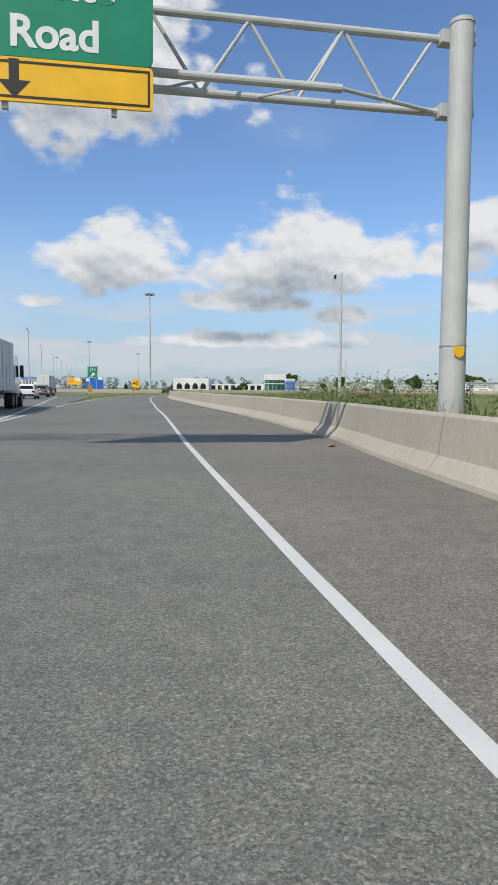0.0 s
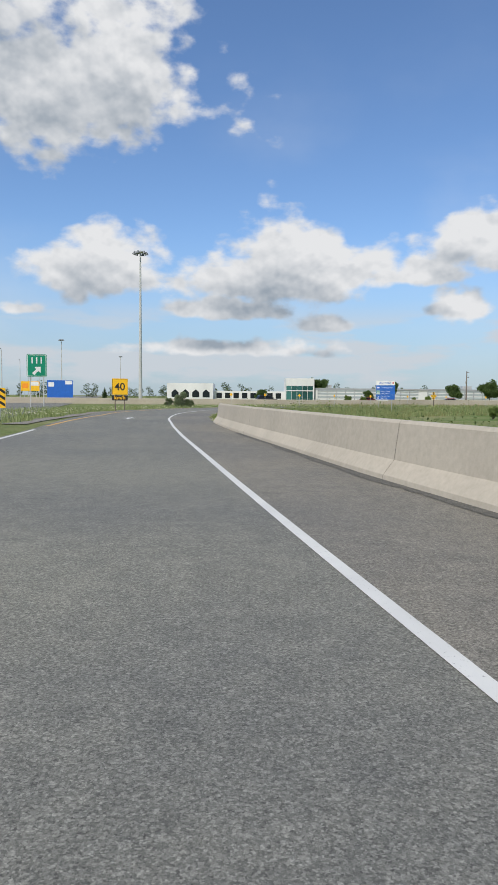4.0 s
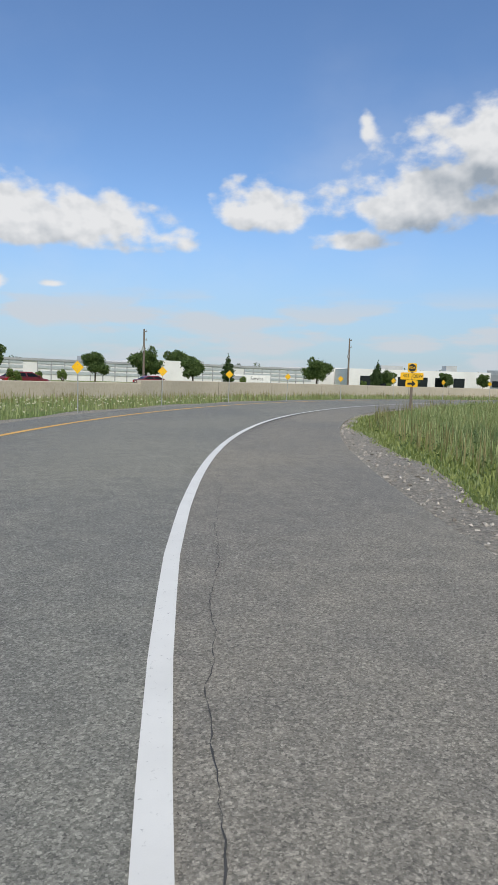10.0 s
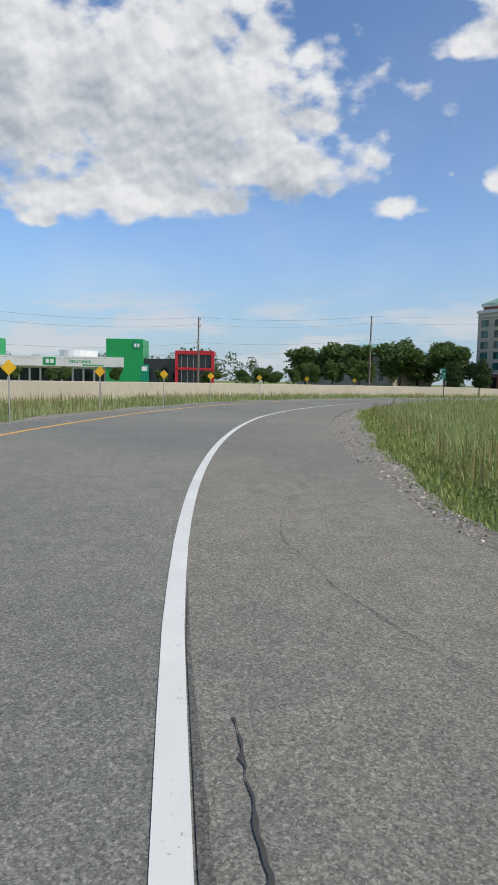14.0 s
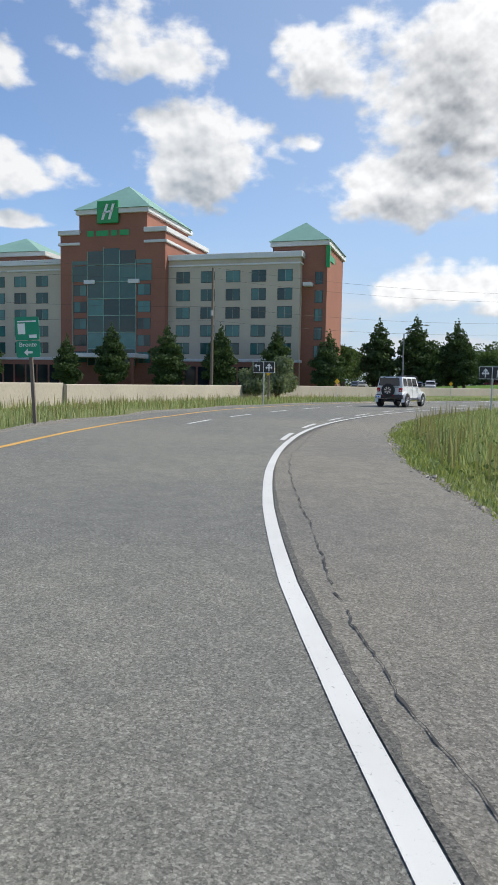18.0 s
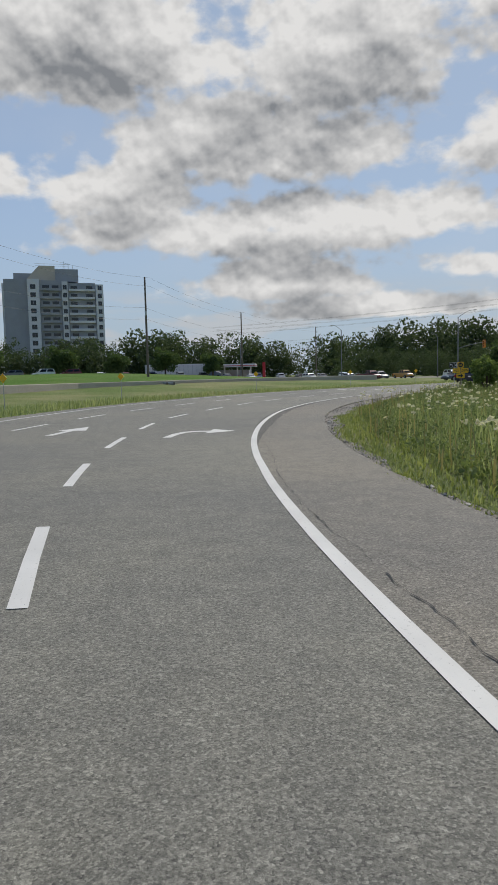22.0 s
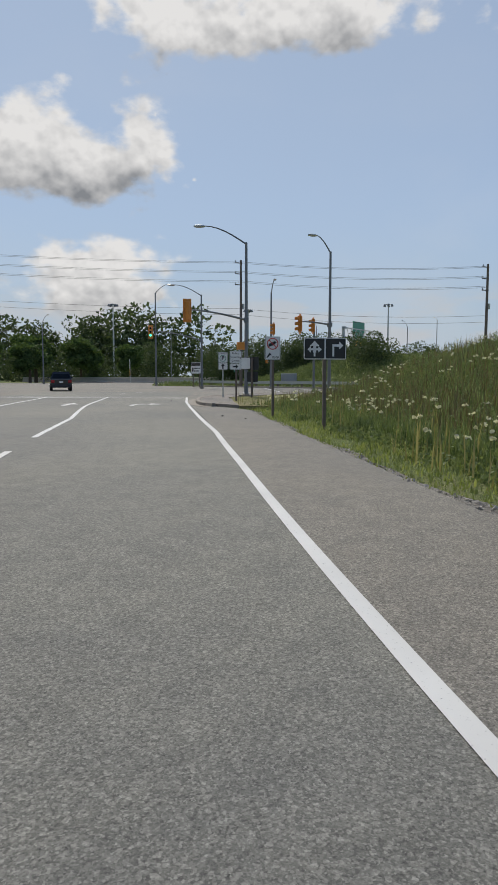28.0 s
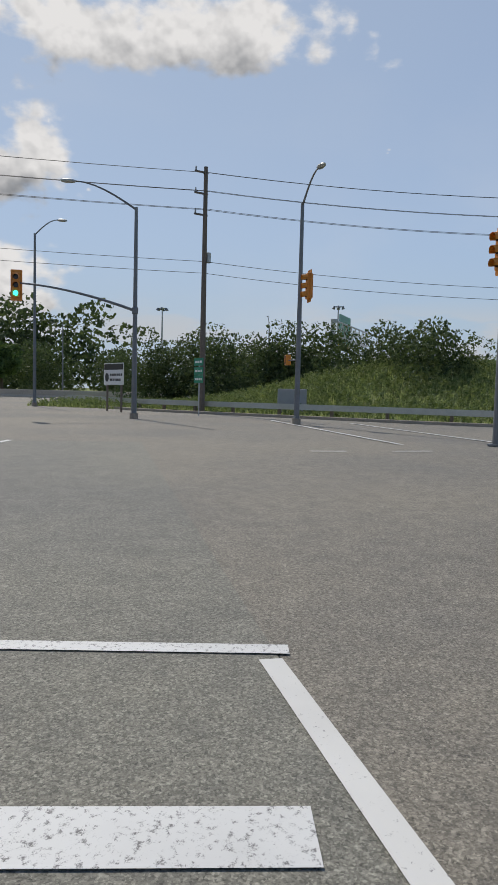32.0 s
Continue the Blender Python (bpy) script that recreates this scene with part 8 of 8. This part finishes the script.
# the sources stand in the place too, at their own size
for src, x, y in ((PYR[0], 186.5, 116.0), (PYR[1], 181.5, 110.5), (RND[0], 238, 142), (RND[1], 228, 133), (RND[2], 243, 130), (BUSH, 113.1, 90.7), (SILVER, 152.5, 120.5), (SPRUCE, 149, 257)):
    src.matrix_world = pose(x, y, float(ground_height(x, y)), 0, 0, 20)
rng = random.Random(9)
for x, y, sz in ((189.5, 121, 0.8), (176.2, 105.8, 1.0), (170.8, 100.6, 0.98), (166.0, 95.5, 0.95), (182.8, 59.1, 1.5), (178.0, 54.2, 1.55), (172.4, 48.8, 1.45), (169, 52, 1.1), (200, 127, 0.9), (206, 131, 0.85)):
    plant(PYR[int(sz * 100) % 2], x, y, sz, rng.uniform(0, 360))
for x, y, sz in ((233, 148, 1.35), (222, 139, 1.45), (246, 136, 1.5), (231, 125, 1.4), (216, 128, 1.2), (248, 150, 1.4), (255, 158, 1.3), (200, 205, 0.45), (206, 196, 0.4), (194, 214, 0.42), (207, 220, 0.4), (205, 228, 0.45), (203, 240, 0.4),
                 (212, 186, 0.4), (214, 178, 0.45), (216, 170, 0.42), (213, 162, 0.6), (222, 165, 0.55), (228, 172, 0.6), (220, 156, 0.8), (217, 150, 0.85), (232, 160, 0.7), (245, 186, 0.7),
                 (58, 272, 0.75), (76, 268, 0.62), (86, 266, 0.8), (96, 264, 0.62), (132, 262, 0.8), (52, 274, 0.4), (42, 300, 0.9), (120, 300, 1.0), (128, 304, 0.9), (20, 276, 0.4), (46, 330, 1.0), (170, 250, 0.55), (176, 243, 0.5), (183, 236, 0.5),
                 (164, 256, 0.5), (156, 259, 0.55), (186, 66, 1.0), (192, 58, 1.05), (200, 70, 0.9), (205, 40, 1.0), (196, 20, 1.1), (190, -2, 1.0), (184, -16, 0.9), (165, -44, 0.95), (152, -46, 0.8), (140, -46, 0.9), (128, -50, 0.8), (200, -40, 1.0), (186, -52, 1.1),
                 (170, -66, 1.0), (30, -44, 1.0), (22, -40, 0.9), (16, -46, 1.15), (8, -42, 1.0), (0, -36, 0.95), (40, -46, 1.1), (50, -52, 1.1)):
    plant(RND[int(x * 7 + y) % 3], x, y, sz, rng.uniform(0, 360), rng.uniform(0.9, 1.15))
for x, y, sz in ((-4.9, 157.4, 0.5), (-3.7, 159.9, 0.24), (-4.4, 160.2, 0.26), (-6.5, 163.0, 0.3)):
    plant(SILVER, x, y, sz, rng.uniform(0, 360))
for x, y, sz in ((149.5, 126.5, 0.8), (160, 112, 0.9), (192, 119, 0.8)):
    plant(SILVER, x, y, sz, rng.uniform(0, 360))
for x, y, sz in ((-24, 260, 0.5), (100, 258, 0.9), (145, 255, 0.75)):
    plant(SPRUCE, x, y, sz, rng.uniform(0, 360))
for x, y, sz in ((112.6, 89.2, 0.5), (113.9, 89.6, 0.4), (111.6, 91.4, 0.55), (30.2, 146.5, 0.7), (31.5, 149, 0.6), (30, 212, 0.9), (33.5, 213, 0.8), (66, 262, 1.0), (62, 263, 0.8), (104, 258, 0.9), (150, 247, 1.0), (144, 250, 0.8), (138, 253, 0.9)):
    plant(BUSH, x, y, sz, rng.uniform(0, 360))


def woodland(name, line, height, per_metre, seed, spread=5.0, leaves=900):
    """A far belt of crowns as one mesh, uneven along its top."""
    g = np.random.default_rng(seed)
    vs, fs, base = [], [], 0
    pts = np.array(line, float)
    seg = np.linalg.norm(np.diff(pts, axis=0), axis=1)
    arc = np.concatenate([[0], np.cumsum(seg)])
    count = int(arc[-1] * per_metre)
    for k in range(count):
        s = arc[-1] * (k + g.random()) / count
        x, y = np.interp(s, arc, pts[:, 0]), np.interp(s, arc, pts[:, 1])
        x, y = x + g.normal() * spread, y + g.normal() * spread
        h = height * (0.72 + 0.42 * g.random() + 0.14 * math.sin(s * 0.05) + 0.08 * math.sin(s * 0.17))
        r = h * (0.24 + 0.1 * g.random())
        lobes = [(x + g.normal() * r * 0.5, y + g.normal() * r * 0.5, h * (0.1 + 0.78 * q / 6), r * (0.95 - 0.5 * abs(q / 6 - 0.35)), h * 0.13) for q in range(7)]
        n = leaves
        v, f = leaf_cards(crown_points(n, g, lobes, 0.7, 0.035), h * 0.55 / math.sqrt(n) * (0.6 + 0.8 * g.random(n)), g)
        vs.append(v)
        fs.append(f + base)
        base += len(v)
    ob = new(name, mesh_of(name, np.concatenate(vs), np.concatenate(fs), LEAF_FAR))
    return tagged(ob, "belt of mature dark green woodland beyond the crossing", "woodland", kind="stuff")


woodland("woodland_far", [(300, -150), (230, -172), (170, -190), (110, -190), (60, -170), (20, -140), (-20, -100), (-50, -66)], 19, 0.62, 3, 5.0, 750)
woodland("woodland_near", [(80, -120), (50, -88), (20, -66), (-10, -52), (-36, -36), (-52, -14), (-62, 14), (-66, 30)], 8.4, 0.8, 4, 5.0, 1150)
woodland("woodland_rise", [(23, 4), (21.5, 10), (21, 16), (21.5, 22), (23.5, 28), (27, 34)], 6.0, 1.3, 7, 1.3, 1500)
woodland("woodland_east", [(380, 330), (330, 260), (300, 180), (290, 100), (285, 20), (270, -60), (300, -140)], 11, 0.16, 5, 5.0, 450)
woodland("woodland_north", [(-260, 620), (-120, 600), (0, 560), (140, 500), (260, 420), (380, 330)], 9, 0.14, 6, 5.0, 400)


def blades(name, spots, heights, material, seed, label, lean=0.35, width=0.012):
    """Grass blades as one mesh: narrow bent triangles, two each."""
    g = np.random.default_rng(seed)
    p = np.asarray(spots)
    n = len(p)
    z = ground_height(p[:, 0], p[:, 1])
    root = np.stack([p[:, 0], p[:, 1], z - 0.03], 1)
    a = g.random(n) * 2 * math.pi
    h = np.asarray(heights)[:, None]
    side = np.stack([np.cos(a), np.sin(a), 0 * a], 1) * (width * (0.7 + 0.8 * g.random(n)))[:, None]
    out = np.stack([np.cos(a + 1.6), np.sin(a + 1.6), 0 * a], 1) * (lean * g.random(n))[:, None] * h
    up = np.stack([0 * a, 0 * a, 1 + 0 * a], 1)
    mid, tip = root + up * h * 0.6 + out * 0.35, root + up * h + out
    v = np.stack([root - side, root + side, mid + side * 0.8, mid - side * 0.8, tip], 1).reshape(-1, 3)
    i = np.arange(n)[:, None] * 5
    f = np.concatenate([i + (0, 1, 2), i + (0, 2, 3), i + (3, 2, 4)], 0).reshape(-1, 3)
    return tagged(new(name, mesh_of(name, v, f, material)), label, "grass", kind="stuff")


def verge_spots(count, s0, s1, near, far, g, power=1.6, clump=0.0):
    s = s0 + (s1 - s0) * g.random(count)
    u = g.random(count) ** power
    out = []
    for q, w in zip(s, u):
        off = near(q) + (far - 0.0) * w * (1 if far > 0 else 1)
        x, y, _ = at(q, off)
        out.append((x, y))
    p = np.array(out)
    if clump:
        keep = np.array([noise.noise((a * 0.35, b * 0.35, 2.0)) for a, b in p]) > clump
        p, s, u = p[keep], s[keep], u[keep]
    return p, s, u


g = np.random.default_rng(7)
p, s, u = verge_spots(162000, 106, 418, lambda q: PAVE_EDGE(q) + gravel_width(q) - 0.1, 11.0, g, 1.6, -0.6)
tall = np.where((s > 112) & (s < 345), 0.56, 0.42)
blades("verge_grass", p, tall * (0.35 + 0.9 * g.random(len(p))) * np.clip(0.2 + (u * 11 - 0.7) * 0.55, 0.2, 1), BLADE, 8, "tall green grass along the inner verge of the ramp", 0.5, 0.011)
p, s, u = verge_spots(51000, 106, 418, lambda q: PAVE_EDGE(q) + gravel_width(q) - 0.18, 1.5, g, 1.2, -0.5)
blades("verge_turf", p, (0.07 + 0.12 * g.random(len(p))) * (0.7 + 0.6 * u), SHORT, 20, "short bright green turf along the rim of the shoulder", 0.9, 0.014)
p, s, u = verge_spots(24000, 112, 420, lambda q: PAVE_EDGE(q) + gravel_width(q) + 0.6, 12.0, g, 1.3, -0.1)
blades("verge_dry_grass", p, 0.75 * (0.4 + 0.7 * g.random(len(p))), BLADE_DRY, 9, "pale dry seed stalks in the inner verge", 0.3, 0.012)
p, s, u = verge_spots(40000, 106, 330, lambda q: LEFT_LINE(q) - 2.4, -9.0, g, 1.2, -0.3)
blades("outer_grass", p, 0.4 * (0.35 + 0.8 * g.random(len(p))), BLADE, 10, "green grass between the ramp and the concrete wall", 0.4, 0.016)
p, s, u = verge_spots(9000, 185, 330, lambda q: LEFT_LINE(q) - 2.6, -8.5, g, 1.0, -0.1)
blades("outer_dry_grass", p, 0.7 * (0.3 + 0.8 * g.random(len(p))), BLADE_DRY, 11, "pale dry stalks beside the concrete wall", 0.3, 0.013)
p, s, u = verge_spots(14000, 322, 425, lambda q: LEFT_LINE(q) - 1.0, -4.5, g, 1.2, -0.2)
blades("median_grass", p, 0.4 * (0.3 + 0.8 * g.random(len(p))), BLADE, 12, "grass on the median left of the approach", 0.4, 0.016)
p, s, u = verge_spots(85000, 376, 417, lambda q: PAVE_EDGE(q) + 1.5, 30.0, g, 1.5, -0.3)
blades("bank_grass", p, 0.5 * (0.35 + 0.8 * g.random(len(p))), WEED, 13, "long meadow grass on the bank beside the crossing", 0.6, 0.011)
p, s, u = verge_spots(42000, 376, 418, lambda q: PAVE_EDGE(q) + 2.5, 30.0, g, 1.3, 0.0)
blades("bank_dry_grass", p, 0.75 * (0.35 + 0.8 * g.random(len(p))), STALK, 14, "dry brown stalks on the bank beside the crossing", 0.4, 0.01)
p, s, u = verge_spots(6000, 8, 104, lambda q: BAR_BASE(q) + 0.85, 6.0, g, 1.4, -0.3)
blades("barrier_weeds", p, np.where(s < 40, 1.25, 0.75) * (0.45 + 0.7 * g.random(len(p))), BLADE, 15, "tall weeds growing behind the concrete barrier", 0.35, 0.02)
q = np.stack([20 + 17 * g.random(22000), 4 + 42 * g.random(22000)], 1)
q = q[q[:, 0] < 36.3]
blades("far_bank_grass", q, 0.38 * (0.4 + 0.8 * g.random(len(q))), BLADE, 16, "green grass on the bank behind the far guard rail", 0.4, 0.03)


def weeds(name, spots, heights, material, seed, label, per=13, leaf=0.03):
    """Leafy weeds as one mesh: leaves climbing round unseen stems."""
    g = np.random.default_rng(seed)
    p = np.asarray(spots)
    n = len(p)
    z = ground_height(p[:, 0], p[:, 1])
    c = np.repeat(np.stack([p[:, 0], p[:, 1], z], 1), per, 0)
    u = g.random(n * per)
    h = np.repeat(np.asarray(heights), per)
    c[:, 2] += u * h
    c[:, :2] += g.normal(size=(n * per, 2)) * (0.05 + 0.1 * (1 - u) * h)[:, None]
    v, f = leaf_cards(c, leaf * (0.5 + 0.9 * g.random(n * per)) * (1.2 - 0.6 * u), g)
    return tagged(new(name, mesh_of(name, v, f, material)), label, "weeds", kind="stuff")


p, s, u = verge_spots(10000, 318, 418, lambda q: PAVE_EDGE(q) + gravel_width(q) + 0.8, 9.0, g, 1.3, -0.6)
weeds("verge_weeds", p, (0.25 + 0.55 * g.random(len(p))) * np.clip(0.4 + u * 4, 0.4, 1), WEED, 31, "lush leafy weeds in the verge beside the approach")
p, s, u = verge_spots(6000, 112, 318, lambda q: PAVE_EDGE(q) + gravel_width(q) + 0.5, 9.0, g, 1.3, -0.05)
weeds("inner_weeds", p, (0.2 + 0.4 * g.random(len(p))) * np.clip(0.4 + u * 4, 0.4, 1), WEED, 32, "leafy weeds among the grass inside the loop", 9)
p, s, u = verge_spots(8000, 380, 417, lambda q: PAVE_EDGE(q) + 5.0, 26.0, g, 1.2, -0.1)
weeds("bank_weeds", p, 0.25 + 0.5 * g.random(len(p)), WEED, 33, "leafy weeds on the bank beside the crossing", 11, 0.04)
q = np.stack([19 + 17 * g.random(8000), 4 + 42 * g.random(8000)], 1)
weeds("far_bank_weeds", q, 0.3 + 0.5 * g.random(len(q)), WEED, 35, "dark leafy weeds on the bank behind the guard rail", 11, 0.075)
p, s, u = verge_spots(420, 15, 31, lambda q: BAR_BASE(q) + 0.95, 2.2, g, 1.2)
weeds("barrier_thicket", p, 1.25 + 0.75 * g.random(len(p)), WEED, 36, "tall leafy weeds behind the barrier near the gantry", 30, 0.035)
p, s, u = verge_spots(1500, 8, 104, lambda q: BAR_BASE(q) + 0.95, 3.0, g, 1.2, -0.1)
weeds("barrier_shrubs", p, 0.8 + 0.7 * g.random(len(p)), WEED, 34, "leafy weeds rising behind the concrete barrier", 14, 0.03)


def flower_heads(name, spots, heights, seed, label):
    g = np.random.default_rng(seed)
    p = np.asarray(spots)
    z = ground_height(p[:, 0], p[:, 1]) + heights
    c = np.stack([p[:, 0], p[:, 1], z], 1)
    c = np.repeat(c, 5, 0) + g.normal(size=(len(c) * 5, 3)) * (0.024, 0.024, 0.006)
    v, f = leaf_cards(c, 0.022 + 0.02 * g.random(len(c)), g)
    return tagged(new(name, mesh_of(name, v, f, FLOWER)), label, "flowers", kind="stuff")


p, s, u = verge_spots(2400, 322, 417, lambda q: PAVE_EDGE(q) + 1.0, 9.0, g, 1.2, 0.1)
flower_heads("verge_flowers", p, 0.5 + 0.25 * g.random(len(p)), 17, "white umbel flowers scattered in the verge")
p, s, u = verge_spots(900, 115, 200, lambda q: LEFT_LINE(q) - 2.6, -7.0, g, 1.0, 0.0)
flower_heads("clover_flowers", p, 0.12 + 0.1 * g.random(len(p)), 18, "small white clover flowers in the outer verge")

# loose stones along the gravel fringe
STONE = leaf_mat("loose stones", (0.16, 0.14, 0.115), (0.52, 0.47, 0.4), 0.0)
g = np.random.default_rng(21)
p, s, u = verge_spots(20000, 112, 416, lambda q: PAVE_EDGE(q) - 0.05, 1.0, g, 1.0, -0.35)
u = np.array([gravel_width(q) for q in s])
p = np.array([at(q, PAVE_EDGE(q) - 0.1 + (w + 0.1) * g.random())[:2] for q, w in zip(s, u)])
c = np.stack([p[:, 0], p[:, 1], ground_height(p[:, 0], p[:, 1]) * 0 - 0.03], 1)
r = (0.007 + 0.034 * g.random(len(p)) ** 2.5)[:, None, None]
oct_v = np.array(((1, 0, 0), (0, 1, 0), (-1, 0, 0), (0, -1, 0), (0, 0, 0.7), (0, 0, -0.4)))
v = (c[:, None, :] + r * (oct_v[None] + 0.35 * g.normal(size=(len(p), 6, 3)))).reshape(-1, 3)
f = (np.arange(len(p))[:, None, None] * 6 + np.array(((0, 1, 4), (1, 2, 4), (2, 3, 4), (3, 0, 4), (1, 0, 5), (2, 1, 5), (3, 2, 5), (0, 3, 5)))[None]).reshape(-1, 3)
tagged(new("loose_gravel", mesh_of("loose_gravel", v, f, STONE)), "loose pale stones strewn along the shoulder rim", "gravel", kind="stuff")

# small litter
t = thing("litter_bag", -2.4, 117.8, 0, 30, "crumpled white litter bag at the grass rim", "litter")
bm = bmesh.new()
bmesh.ops.create_icosphere(bm, subdivisions=2, radius=0.16)
for vtx in bm.verts:
    vtx.co *= 0.75 + 0.45 * noise.noise(vtx.co * 9)
    vtx.co.z *= 0.55
bm.transform(Matrix.Translation((0, 0, 0.05)))
part("bag", bm, SIGN_WHITE, t)
for x, y, w_ in ((3.2, 17.9, 0.16), (3.9, 19.4, 0.14), (2.3, 30.5, 0.1), (85.8, 53.9, 0.07), (86.4, 55.3, 0.06), (-1.2, 119.6, 0.1)):
    t = thing("broken_piece", x, y, 0, x * 40, "small broken piece of debris on the shoulder", "debris", "debris on the shoulder")
    bm = bmesh.new()
    bmesh.ops.create_icosphere(bm, subdivisions=1, radius=w_)
    for vtx in bm.verts:
        vtx.co *= 0.7 + 0.5 * noise.noise(vtx.co * 7 + Vector((x, y, 0)))
        vtx.co.z *= 0.45
    bm.transform(Matrix.Translation((0, 0, w_ * 0.25)))
    part("chunk", bm, GRAVEL, t)
